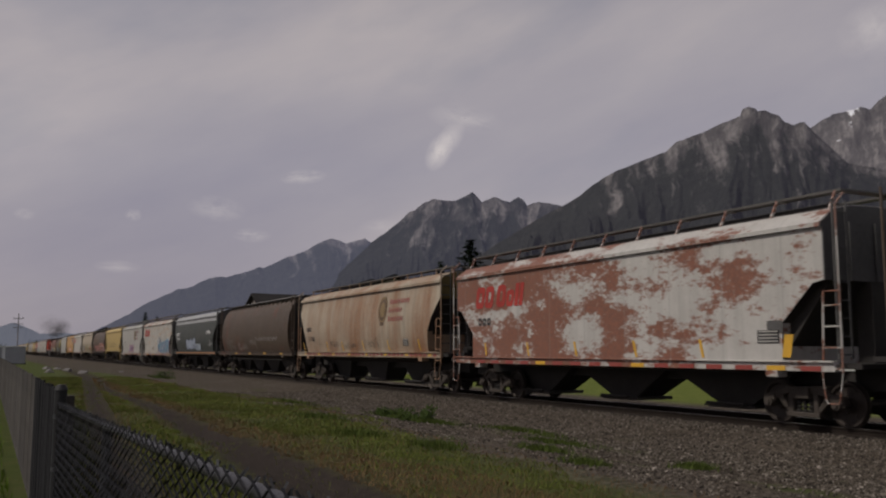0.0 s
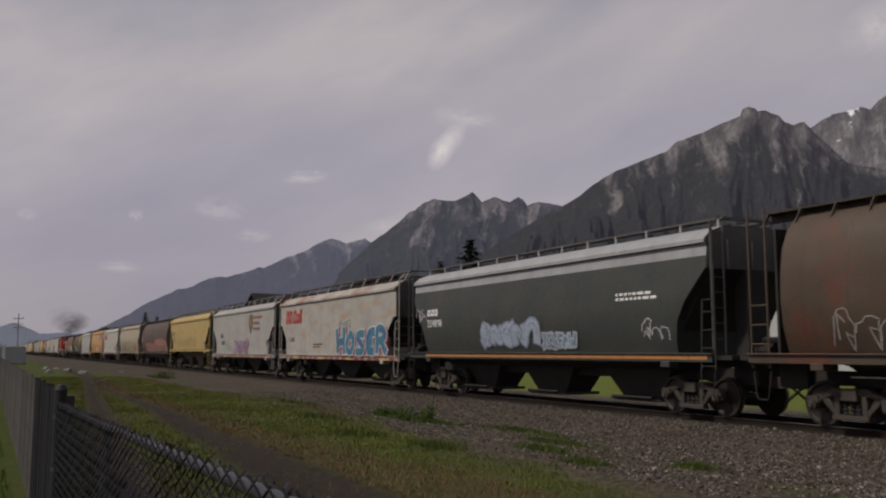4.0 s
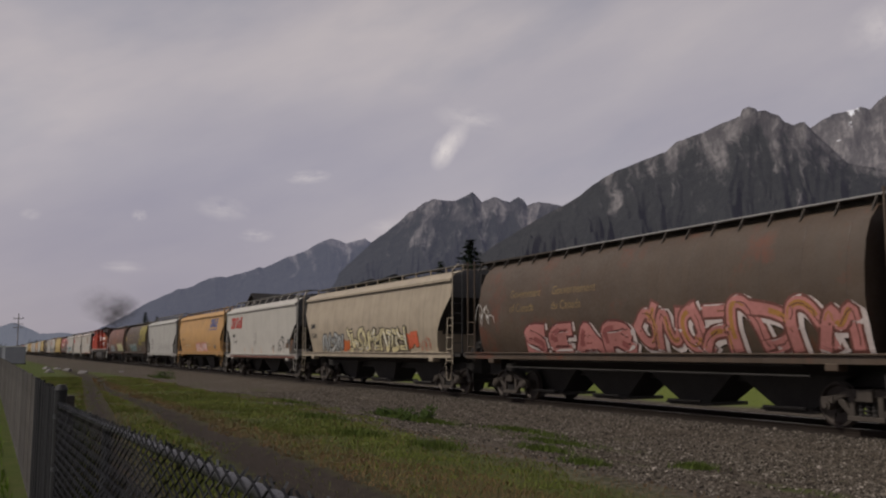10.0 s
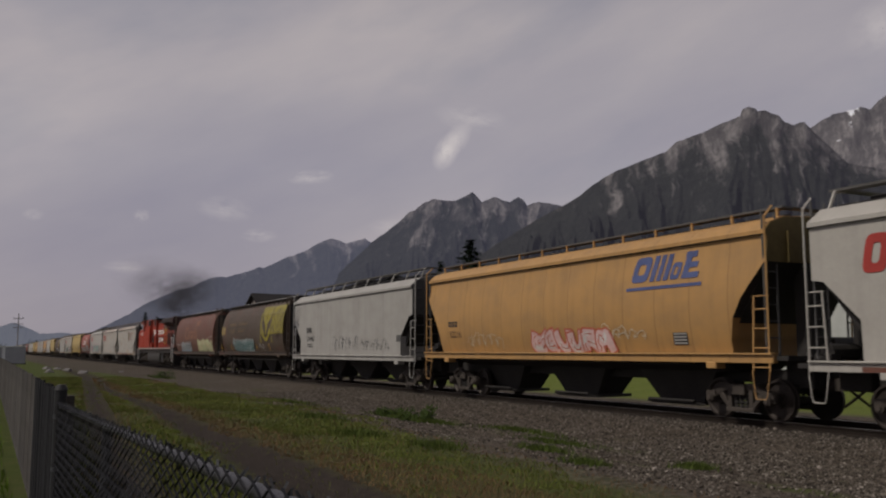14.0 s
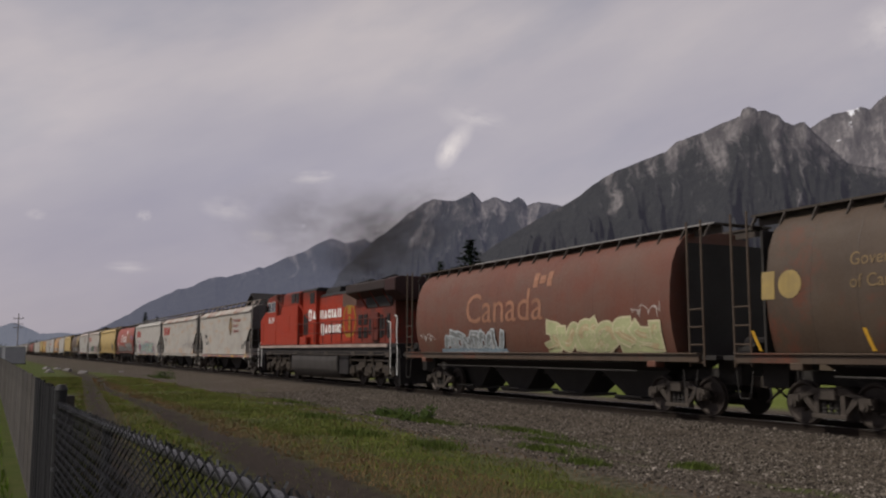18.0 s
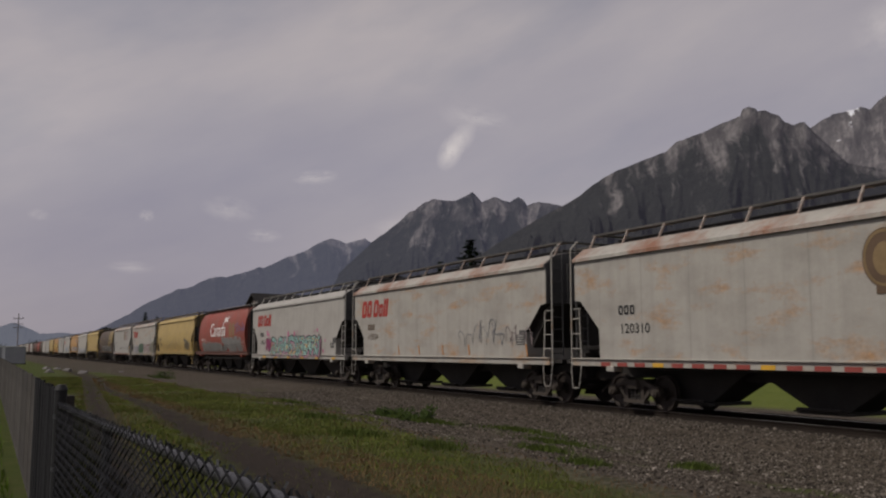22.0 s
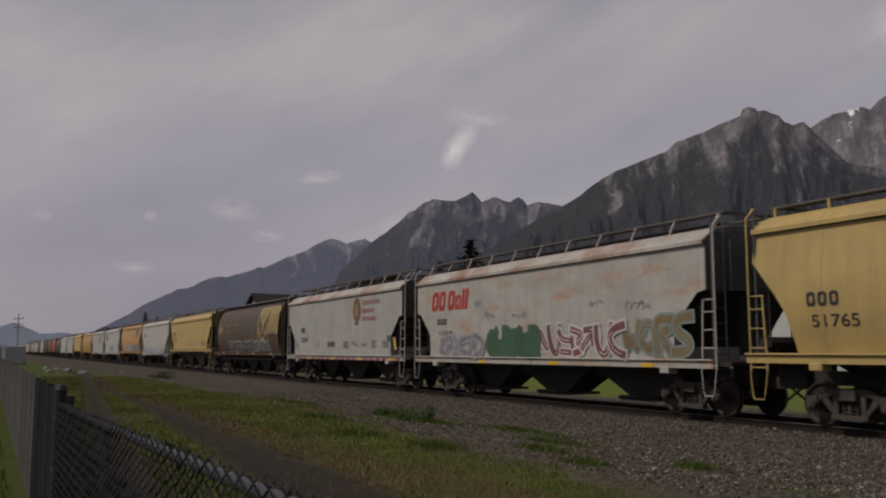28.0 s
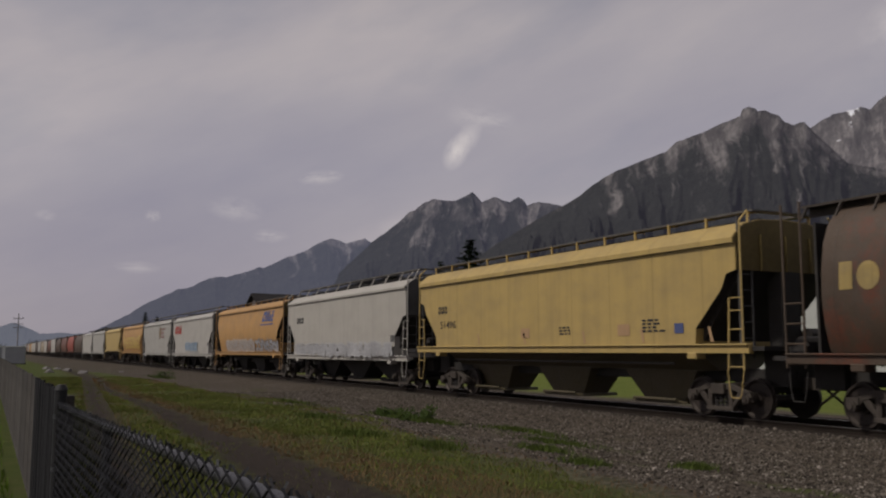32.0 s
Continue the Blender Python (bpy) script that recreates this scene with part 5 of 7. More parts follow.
c = hopper_car(11, "round", M["orange"], "Orange grain hopper car with blue slanted lettering", ends=M["orange"])
blue_mark = [hoop(-3.45, -4.10, 3.3, 3.95, 0.19, 0.3, 3.3), bars([(-4.18, -4.36, 3.3, 3.95, 0.3), (-4.44, -4.60, 3.3, 3.95, 0.3), (-4.68, -4.86, 3.3, 3.95, 0.3)], 4), hoop(-4.92, -5.26, 3.3, 3.72, 0.11, 0.3, 3.3),
             bars([(-5.34, -5.54, 3.3, 3.95, 0.3), (-5.54, -5.92, 3.3, 3.44, 0.3), (-5.50, -5.88, 3.55, 3.69, 0.3), (-5.46, -5.84, 3.80, 3.95, 0.3)], 3), bars([(-3.3, -6.05, 3.1, 3.18, 0.0)])]
mark("company_lettering", "round", *gather(blue_mark), M["blue_mark"], c, "blue slanted company lettering as plain shapes")["kind"] = "stuff"
number(c, "round", "52216", 6.74, 5.87, 2.03, 2.26, M["brown_mark"])
code_bar(c, "round", 6.8, 6.1, 2.4, 2.6)
graffiti(c, "round", 1.2, -2.6, 1.4, 2.3, (0.52, 0.36, 0.34), (0.40, 0.10, 0.06), 111, "bubble", (0.5, 0.48, 0.46))
scribble(c, "round", 5.4, 3.0, 1.6, 2.2, (0.5, 0.42, 0.3), 112)
scribble(c, "round", -2.2, -4.0, 1.8, 2.3, (0.5, 0.42, 0.3), 113)
panel(c, "round", -5.0, -5.5, 1.7, 2.0)

c = hopper_car(12, "flat", M["white_cool"], "Grey-white grain hopper car with outlined graffiti")
scribble(c, "flat", 1.8, -1.4, 1.5, 2.3, (0.10, 0.10, 0.11), 121)
scribble(c, "flat", -1.8, -5.0, 1.5, 2.2, (0.12, 0.12, 0.12), 122)
number(c, "flat", "124465", 5.8, 4.55, 2.05, 2.33)
code_bar(c, "flat", 5.74, 4.9, 2.46, 2.74)
small_print(c, "flat", 5.6, 1.85, BLACK, 2, 1.0, 12, 0.06)
scribble(c, "flat", 8.1, 7.3, 2.5, 3.9, (0.13, 0.13, 0.14), 123)
scribble(c, "flat", 8.0, 7.2, 2.2, 3.2, (0.13, 0.13, 0.14), 124)

c = hopper_car(13, "barrel", M["brown"], "Brown cylindrical grain hopper car with yellow wheat panel")
wheat(c, "barrel", -2.3, M["lime_mark"], M["brown"], 4.7)
graffiti(c, "barrel", 4.2, -0.6, 1.38, 2.4, (0.045, 0.11, 0.11), (0.42, 0.46, 0.46), 131, "bubble")
scribble(c, "barrel", -1.9, -3.0, 1.45, 2.15, (0.42, 0.42, 0.42), 132)
bilingual(c, 5.5)
mark("leaf_emblem", "barrel", *gather([bars([(7.7, 7.35, 2.65, 3.25, 0)], 3), disc(6.95, 2.95, 0.3, 0.3)]), GOLD, c, "faded gold leaf emblem")
ticks(c, "barrel", (8.0, 5.2, -1.2, -4.0), M["amber"], high=0.45)

c = hopper_car(14, "barrel", M["brown_red"], "Faded red-brown cylindrical grain hopper car with pale lettering")
letters("Canada", "barrel", 3.57, 2.5, 1.05, M["pale_mark"], c, "lettering", "pale faded lettering", wide=4.9)
mark("flag_emblem", "barrel", *bars([(-0.7, -0.95, 3.5, 3.95, 0), (-1.45, -1.7, 3.5, 3.95, 0), (-1.05, -1.35, 3.6, 3.85, 0)], 2), M["pale_mark"], c)
graffiti(c, "barrel", 5.2, 1.2, 1.38, 2.3, (0.14, 0.15, 0.15), (0.36, 0.40, 0.42), 141, "wild", extra=(0.4, 0.4, 0.4))
graffiti(c, "barrel", 5.6, 0.9, 1.38, 1.6, (0.40, 0.44, 0.46), (0.20, 0.28, 0.34), 144, "bubble")
graffiti(c, "barrel", -1.4, -6.4, 1.38, 2.5, (0.38, 0.40, 0.22), (0.50, 0.46, 0.30), 142, "bubble", (0.42, 0.34, 0.2))
scribble(c, "barrel", 7.15, 6.0, 1.85, 2.4, (0.45, 0.42, 0.40), 143)
scribble(c, "barrel", -5.5, -6.5, 2.4, 2.9, (0.4, 0.36, 0.33), 145)

c = hopper_car(16, "flat", M["white_old"], "White rust-stained grain hopper car with round emblem", roof=M["roof_rust"], reflectors=(0.7, 0.4, RED, -0.05))
shield_logo(c, "flat", -2.0, 3.3, -2.75, -4.6, RED, M["brown_gold"])
number(c, "flat", "120310", 5.86, 4.67, 2.02, 2.28)
code_bar(c, "flat", 5.9, 5.2, 2.5, 2.75)
panel(c, "flat", -5.07, -5.64, 1.69, 1.98)

c = hopper_car(17, "flat", M["white_old"], "White grain hopper car with red lettering and rust along its roof", roof=M["roof_rust"])
rail_logo(c, "flat", 7.26, 4.3, 3.0, 3.74)
number(c, "flat", "115504", 6.54, 5.36, 2.04, 2.3, M["brown_mark"])
code_bar(c, "flat", 6.5, 5.7, 2.45, 2.7, M["brown_mark"])
scribble(c, "flat", -2.0, -5.0, 1.7, 2.7, (0.16, 0.16, 0.17), 171)
scribble(c, "flat", -5.2, -6.8, 1.7, 2.5, (0.18, 0.14, 0.14), 172)
ticks(c, "flat", (3.2, 1.3, -0.7, -2.7, -6.4), M["orange_tape"])
panel(c, "flat", -5.8, -6.3, 1.75, 2.05)

c = hopper_car(18, "flat", M["white"], "White grain hopper car with red lettering and pink and turquoise graffiti", reflectors=(2.4, 0.5, M["amber"], -0.05))
rail_logo(c, "flat", 7.3, 4.36, 3.02, 3.7)
number(c, "flat", "118513", 6.54, 5.5, 1.94, 2.2)
code_bar(c, "flat", 6.6, 5.8, 2.4, 2.65)
spots_mat = spray((0.40, 0.13, 0.22))
rs = random.Random(181)
for i in range(34):
    y, z, q = rs.uniform(-5.2, 5.2), rs.uniform(1.5, 2.6), rs.uniform(0.05, 0.2)
    mark("paint_splat", "flat", *disc(y, z, q, q * rs.uniform(0.7, 1.1), 0.0, 12, 1), spots_mat, c, off=0.008 + 0.0002 * i)
graffiti(c, "flat", 4.6, -4.4, 1.24, 2.4, (0.24, 0.42, 0.38), (0.03, 0.035, 0.04), 182, "wild", extra=(0.50, 0.26, 0.08), back=(0.42, 0.22, 0.30))
graffiti(c, "flat", 5.3, 4.3, 1.5, 2.4, (0.22, 0.03, 0.10), (0.10, 0.02, 0.05), 183, "bubble")
panel(c, "flat", -5.9, -6.4, 1.7, 1.98)

c = hopper_car(19, "barrel", M["red"], "Red cylindrical grain hopper car with white lettering and grey graffiti")
mark("wheat_emblem", "barrel", *gather([([(y + 0.3 * (z - 2.9), z) for y, z in v], f) for v, f in (disc(-2.75, 2.95, 0.3, 0.6), disc(-3.6, 2.95, 0.3, 0.6))]), M["brown_gold"], c, "faded ochre wheat emblem")
letters("Canada", "barrel", 3.41, 2.6, 1.02, M["white_mark"], c, "lettering", "white lettering", wide=4.8)
mark("flag_emblem", "barrel", *bars([(-0.75, -0.98, 3.55, 3.95, 0), (-1.45, -1.68, 3.55, 3.95, 0), (-1.05, -1.38, 3.62, 3.88, 0)], 2), M["white_mark"], c)
graffiti(c, "barrel", 6.2, -0.5, 1.38, 2.2, (0.13, 0.13, 0.125), (0.24, 0.24, 0.23), 191, "wild")
graffiti(c, "barrel", -0.4, -5.6, 1.38, 2.6, (0.17, 0.17, 0.165), (0.22, 0.21, 0.20), 192, "bubble")
scribble(c, "barrel", -3.9, -6.6, 2.7, 3.6, (0.09, 0.12, 0.26), 193)
scribble(c, "barrel", -4.2, -6.4, 2.65, 3.5, (0.09, 0.12, 0.26), 194)
scribble(c, "barrel", -3.6, -6.6, 1.5, 2.4, (0.5, 0.45, 0.44), 195)
number(c, "barrel", "608131", 6.3, 5.0, 2.3, 2.5, M["white_mark"])

c = hopper_car(20, "round", M["yellow"], "Yellow grain hopper car with worn brown graffiti along its foot", ends=M["yellow"])
code_bar(c, "round", 7.59, 6.76, 2.46, 2.75)
number(c, "round", "51765", 7.52, 6.38, 2.04, 2.3)
for q, (a, b, z, col) in enumerate(((5.9, 4.4, 2.3, (0.30, 0.22, 0.09)), (4.2, 1.6, 2.6, (0.12, 0.10, 0.07)), (1.5, -0.6, 2.75, (0.14, 0.11, 0.07)), (-0.4, -2.8, 2.5, (0.16, 0.11, 0.06)))):
    scribble(c, "round", a, b, 1.5, z, col, 201 + q)
ticks(c, "round", (5.0, 2.6, -0.6, -3.4), M["orange_tape"], high=0.45)
graffiti(c, "round", -4.6, -6.4, 1.6, 2.6, (0.10, 0.085, 0.05), (0.14, 0.11, 0.06), 206, "wild")
panel(c, "round", -6.4, -6.75, 1.9, 2.2)

c = hopper_car(21, "flat", M["white_old"], "White stained grain hopper car with red lettering and green graffiti", roof=M["roof_rust"], reflectors=(4.2, 0.5, M["amber"], -0.05))
rail_logo(c, "flat", 6.9, 4.0, 3.02, 3.73)
code_bar(c, "flat", 6.4, 5.6, 2.5, 2.72)
number(c, "flat", "115368", 6.3, 5.2, 2.08, 2.3)
graffiti(c, "flat", 6.2, 3.0, 1.3, 2.2, (0.16, 0.15, 0.17), (0.30, 0.29, 0.30), 211, "wild")
graffiti(c, "flat", 2.7, -0.4, 1.35, 2.35, (0.035, 0.085, 0.045), (0.05, 0.10, 0.06), 212, "wild")
graffiti(c, "flat", 2.5, -0.3, 1.3, 2.0, (0.04, 0.09, 0.05), (0.04, 0.09, 0.05), 216, "bubble")
graffiti(c, "flat", -0.4, -4.5, 1.3, 2.4, (0.15, 0.055, 0.05), (0.42, 0.40, 0.40), 213, "wild")
graffiti(c, "flat", -4.5, -7.0, 1.3, 2.5, (0.16, 0.12, 0.06), (0.16, 0.20, 0.19), 214, "wild")
for q, (a, b, z) in enumerate(((2.9, 2.2, 2.6), (1.1, 0.2, 2.55), (-2.9, -3.6, 2.75), (-4.6, -5.5, 2.6), (3.6, 3.0, 3.0))):
    scribble(c, "flat", a, b, z, z + 0.3, (0.17, 0.17, 0.18), 215 + q)

c = hopper_car(22, "flat", M["white_cool"], "White grain hopper car with round emblem and amber reflectors", roof=M["roof_rust"], reflectors=(0.7, 0.4, RED, -0.05))
shield_logo(c, "flat", -2.3, 3.4, -3.0, -4.9, RED, M["brown_gold"])
number(c, "flat", "120399", 5.7, 4.6, 2.0, 2.26)
code_bar(c, "flat", 5.7, 5.0, 2.5, 2.75)
panel(c, "flat", -5.3, -5.9, 1.7, 2.0)
panel(c, "flat", 1.55, 0.5, 1.75, 2.0, M["grating"])
for q, (a, b) in enumerate(((6.6, 6.1), (3.4, 2.8), (-1.6, -2.5), (-2.9, -3.5))):
    scribble(c, "flat", a, b, 1.68, 2.02, (0.07, 0.07, 0.075), 222 + q)
small_print(c, "flat", -0.6, 1.95, M["grating"], 4, 0.8, 22, 0.05)
small_print(c, "flat", -4.1, 1.95, M["grating"], 4, 0.6, 23, 0.05)
mark("side_strip", "flat", *bars([(-6.55, -6.75, 1.6, 2.1, -0.3)]), M["amber"], c, "yellow corner patch")

c = hopper_car(23, "barrel", M["brown"], "Brown cylindrical grain hopper car with gold wheat emblem and black graffiti", reflectors=(3.9, 0.45, M["amber"], 0.0))
wheat(c, "barrel", -2.85, M["gold_mark"], M["brown"], 4.4)
for q, (a, b) in enumerate(((4.6, 1.0), (0.7, -2.1), (-2.1, -5.3))):
    graffiti(c, "barrel", a, b, 1.38, 2.3, (0.012, 0.012, 0.012), (0.42, 0.42, 0.42), 231 + q, "bubble")
bilingual(c, 5.6)
mark("leaf_emblem", "barrel", *gather([bars([(7.4, 7.1, 2.75, 3.3, 0)], 3), disc(6.75, 3.0, 0.25, 0.28)]), GOLD, c, "gold leaf emblem")

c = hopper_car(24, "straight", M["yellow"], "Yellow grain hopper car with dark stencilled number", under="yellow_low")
code_bar(c, "straight", 6.93, 6.16, 2.9, 3.17)
number(c, "straight", "51496", 6.79, 5.55, 2.36, 2.64)
panel(c, "straight", -5.79, -6.11, 1.98, 2.22, M["blue_mark"])
panel(c, "straight", 1.2, 0.7, 1.95, 2.25, rust_wash)
panel(c, "straight", -3.6, -4.1, 1.95, 2.25, rust_wash)
small_print(c, "straight", -0.9, 2.2, BLACK, 3, 0.8, 28, 0.05)
small_print(c, "straight", -4.6, 2.3, BLACK, 4, 0.8, 29, 0.05)
ticks(c, "straight", (3.9, 1.0, -2.1, -4.6, -7.0), rust_wash)

c = hopper_car(25, "flat", M["white_clean"], "White grain hopper car with grey graffiti along its foot")
graffiti(c, "flat", 6.7, -6.4, 1.3, 1.95, (0.28, 0.28, 0.29), (0.34, 0.34, 0.35), 251, "wild")
code_bar(c, "flat", 6.6, 5.4, 3.0, 3.3)

c = hopper_car(26, "round", M["orange"], "Orange grain hopper car with graffiti and blue lettering", ends=M["orange"])
mark("company_lettering", "round", *gather(blue_mark), M["blue_mark"], c, "blue slanted company lettering as plain shapes")["kind"] = "stuff"
graffiti(c, "round", 5.4, -2.0, 1.45, 2.3, (0.30, 0.25, 0.22), (0.45, 0.42, 0.4), 261, "wild")
graffiti(c, "round", -2.2, -7.0, 1.45, 2.3, (0.34, 0.34, 0.36), (0.15, 0.14, 0.14), 262, "wild")

# the rest of the train, far down the line
TAIL = ["flat white", "flat white_cool", "round orange", "straight yellow", "flat white_cool", "flat white", "barrel brown", "barrel red", "barrel brown_red", "barrel brown", "flat white", "barrel brown_red", "flat white_old", "round beige",
        "flat white_cool", "barrel brown", "flat white", "flat white_old", "round orange", "flat white_old", "barrel brown_red", "flat white"]
TONE = {"white": "White", "white_cool": "Grey-white", "yellow": "Yellow", "beige": "Beige", "white_old": "Rust-stained white", "brown": "Brown", "white_clean": "White", "brown_red": "Faded red-brown", "tan": "Tan", "red": "Red", "orange": "Orange"}
for q, spec in enumerate(TAIL):
    kind, tone = spec.split()
    CUTS.append(CUTS[-1] + (17.7 if kind != "flat" else 17.0))
    c = hopper_car(len(CUTS) - 2, kind, M[tone], TONE[tone] + (" cylindrical" if kind == "barrel" else "") + " grain hopper car far along the train", far=True)
    if q == 0:
        rail_logo(c, "flat", 7.2, 4.3, 3.0, 3.7)
        graffiti(c, "flat", 2.5, -2.5, 1.5, 2.3, (0.15, 0.22, 0.30), (0.25, 0.3, 0.35), 271, "wild")
    if q == 1:
        shield_logo(c, "flat", -2.0, 3.3, -2.7, -4.6, RED, M["brown_gold"])
    if q == 2:
        graffiti(c, "round", 6.5, -6.5, 1.6, 3.4, (0.5, 0.38, 0.08), (0.30, 0.10, 0.08), 272, "wild")

# ---- the locomotive in the middle of the train ----


def locomotive():
    y0, y1 = CUTS[LOCO], CUTS[LOCO + 1]
    dusty = plain("dusty_truck_steel", (0.042, 0.035, 0.029), 0.8, vary=0.45, scale=5)
    red, dark, steel = M["loco_red"], M["loco_dark"], M["steel"]
    eng = thing("diesel_locomotive", "Red six-axle diesel locomotive pushing in the middle of the train", "locomotive")
    CARS.append((eng, (y0 + y1) / 2))
    part("underframe", Mesh().box(-1.40, 1.40, -10.45, 10.0, 1.42, 1.70).box(-0.4, 0.4, -10.9, 10.9, 0.75, 1.42).done("underframe", bevel=0.02), dark, eng)
    part("deck", Mesh().box(-1.50, 1.50, -10.45, 9.9, 1.70, 1.86).done("deck", bevel=0.01), dark, eng)
    stripe = plain("dirty_pale_stripe", (0.30, 0.23, 0.20), 0.6, vary=0.45)
    part("deck_edge", Mesh().box(-1.545, -1.50, -9.4, 10.05, 1.72, 1.86).box(1.50, 1.545, -9.4, 10.05, 1.72, 1.86).done("deck_edge"), stripe, eng, "pale stripe along the deck edge")
    tank = [(-1.38, 1.42), (-1.46, 1.1), (-1.42, 0.62), (-1.10, 0.22), (1.10, 0.22), (1.42, 0.62), (1.46, 1.1), (1.38, 1.42)]
    part("fuel_tank", Mesh().slab(tank, 1, -3.1, 4.0).done("fuel_tank", smooth=True, bevel=0.04), M["tank"], eng, "grimy dark grey fuel tank")
    part("tank_end", Mesh().box(-1.30, 1.30, -4.3, -3.12, 0.45, 1.40).done("tank_end", bevel=0.03), dark, eng)
    piping = Mesh()
    for k in (-9.4, -7.6, -5.4, 3.2, 0.6, -1.8, 5.6, 8.2):
        piping.box(-1.42, -1.30, k, k + 0.5, 1.30, 1.52)
    piping.rod((-1.45, -9.0, 1.38), (-1.45, 9.0, 1.38), 0.03).rod((-1.40, -9.0, 1.52), (-1.40, 9.0, 1.52), 0.022)
    part("sill_piping", piping.done("piping"), steel, eng, "dusty pipes and brackets under the deck")
    # full-width nose, cab and cabinet wall in one plane
    side = [(10.05, 1.87), (10.08, 3.38), (9.95, 3.50), (8.95, 3.92), (8.72, 4.55), (8.45, 4.70), (6.8, 4.84), (6.8, 1.87)]
    part("cab", Mesh().slab(side, 0, -1.54, 1.54).done("cab", bevel=0.05), red, eng, "red driver's cab with sloping nose")
    part("cabinet_wall", Mesh().slab([(6.79, 1.87), (6.79, 3.60), (5.9, 3.60), (5.75, 4.06), (2.85, 4.06), (2.85, 1.87)], 0, -1.535, 1.535).done("cabinet_wall", bevel=0.03), red, eng)
    part("cabinet_top", Mesh().slab([(-1.44, 4.05), (-1.40, 4.74), (-1.15, 4.86), (1.15, 4.86), (1.40, 4.74), (1.44, 4.05)], 1, 2.88, 5.78).done("cabinet_top", bevel=0.03), red, eng)
    part("cab_recess", Mesh().box(-1.36, 1.36, 5.76, 6.81, 3.58, 4.70).done("cab_recess"), dark, eng, "dark gap behind the cab")
    part("recess_pipe", Mesh().rod((-1.40, 6.05, 3.6), (-1.40, 6.05, 4.7), 0.05).rod((-1.42, 6.35, 3.6), (-1.42, 6.35, 4.7), 0.03).done("recess_pipe"), red, eng)
    glass, trim = M["glass"], plain("pale_window_trim", (0.30, 0.28, 0.27), 0.5)
    for a, b in ((8.50, 7.80), (7.70, 6.98)):
        win = part("cab_window", Mesh().box(-1.56, -1.535, b - 0.05, a + 0.05, 3.82, 4.42).done("window_frame"), trim, eng, "cab side window with pale surround")
        part("pane", Mesh().box(-1.57, -1.561, b, a, 3.87, 4.37).done("pane"), glass, win)
    for s in (-0.75, 0.75):
        part("windscreen", Mesh().slab([(8.96, 3.97), (8.76, 4.48), (8.79, 4.50), (8.99, 3.98)], 0, s - 0.6, s + 0.6).done("windscreen"), glass, eng)
    part("cab_mirror", Mesh().box(-1.70, -1.57, 8.52, 8.62, 3.85, 4.25).done("mirror", bevel=0.02), dark, eng)
    part("cab_roof_edge", Mesh().slab([(8.5, 4.71), (6.8, 4.85), (6.8, 4.89), (8.4, 4.76)], 0, -1.2, 1.2).done("cab_roof_edge"), dark, eng)
    SECTIONS["cab"] = [(1.545, 1.0), (1.545, 5.0)]
    SECTIONS["hood"] = [(0.985, 1.0), (0.985, 5.0)]
    letters("8639", "cab", 8.36, 3.18, 0.34, M["white_mark"], eng, "engine_number", "white painted number", off=0.008, wide=1.25)
    part("nose_door", Mesh().box(-1.553, -1.538, 6.85, 8.0, 1.98, 2.70).done("nose_door", bevel=0.008), red, eng, "flush access panel")
    part("nose_grab", Mesh().rod((-1.58, 9.4, 2.1), (-1.58, 9.4, 3.2), 0.018).rod((-1.54, 9.4, 2.12), (-1.58, 9.4, 2.12), 0.018).rod((-1.54, 9.4, 3.18), (-1.58, 9.4, 3.18), 0.018).done("nose_grab"), red, eng)
    for a, b in ((4.16, 3.52), (3.36, 2.92)):
        part("cabinet_opening", Mesh().box(-1.455, -1.40, b, a, 4.16, 4.70).done("opening"), dark, eng, "dark louvred opening")
    part("access_cover", Mesh().box(-1.55, -1.53, 4.2, 5.4, 2.6, 3.5).box(-1.55, -1.53, 3.0, 3.9, 2.6, 3.5).done("access_cover", bevel=0.006), red, eng)
    # hood in lengths of different width and height
    part("control_hood", Mesh().slab([(-1.22, 1.87), (-1.22, 4.72), (-1.05, 4.86), (1.05, 4.86), (1.22, 4.72), (1.22, 1.87)], 1, 0.72, 2.84).done("control_hood", bevel=0.03), red, eng)
    part("control_roof", Mesh().slab([(-1.24, 4.74), (-1.06, 4.885), (1.06, 4.885), (1.24, 4.74), (1.2, 4.70), (-1.2, 4.70)], 1, 0.68, 2.9).slab([(-0.7, 4.5), (-0.6, 4.84), (0.6, 4.84), (0.7, 4.5)], 1, -1.4, 0.7).done("control_roof"), dark, eng, "soot-blackened roof over the hood")
    part("square_vent", Mesh().box(-1.24, -1.215, 0.9, 1.62, 4.05, 4.64).done("square_vent"), dark, eng, "dark square vent")
    part("access_opening", Mesh().box(-1.235, -1.215, 1.9, 2.66, 2.40, 3.55).done("access"), dark, eng, "dark open access door")
    part("access_stay", Mesh().rod((-1.45, 2.7, 4.0), (-1.26, 1.9, 3.3), 0.03).rod((-1.26, 1.9, 3.3), (-1.26, 1.3, 3.25), 0.03).done("stay"), red, eng)
    part("toolbox", Mesh().box(-1.46, -1.22, 1.5, 2.6, 1.87, 2.30).done("toolbox", bevel=0.03), red, eng)
    hood = [(-0.98, 1.87), (-0.98, 4.30), (-0.82, 4.48), (0.82, 4.48), (0.98, 4.30), (0.98, 1.87)]
    part("hood", Mesh().slab(hood, 1, -9.0, 0.72).done("hood", bevel=0.03), red, eng, "red engine hood with sooty top")
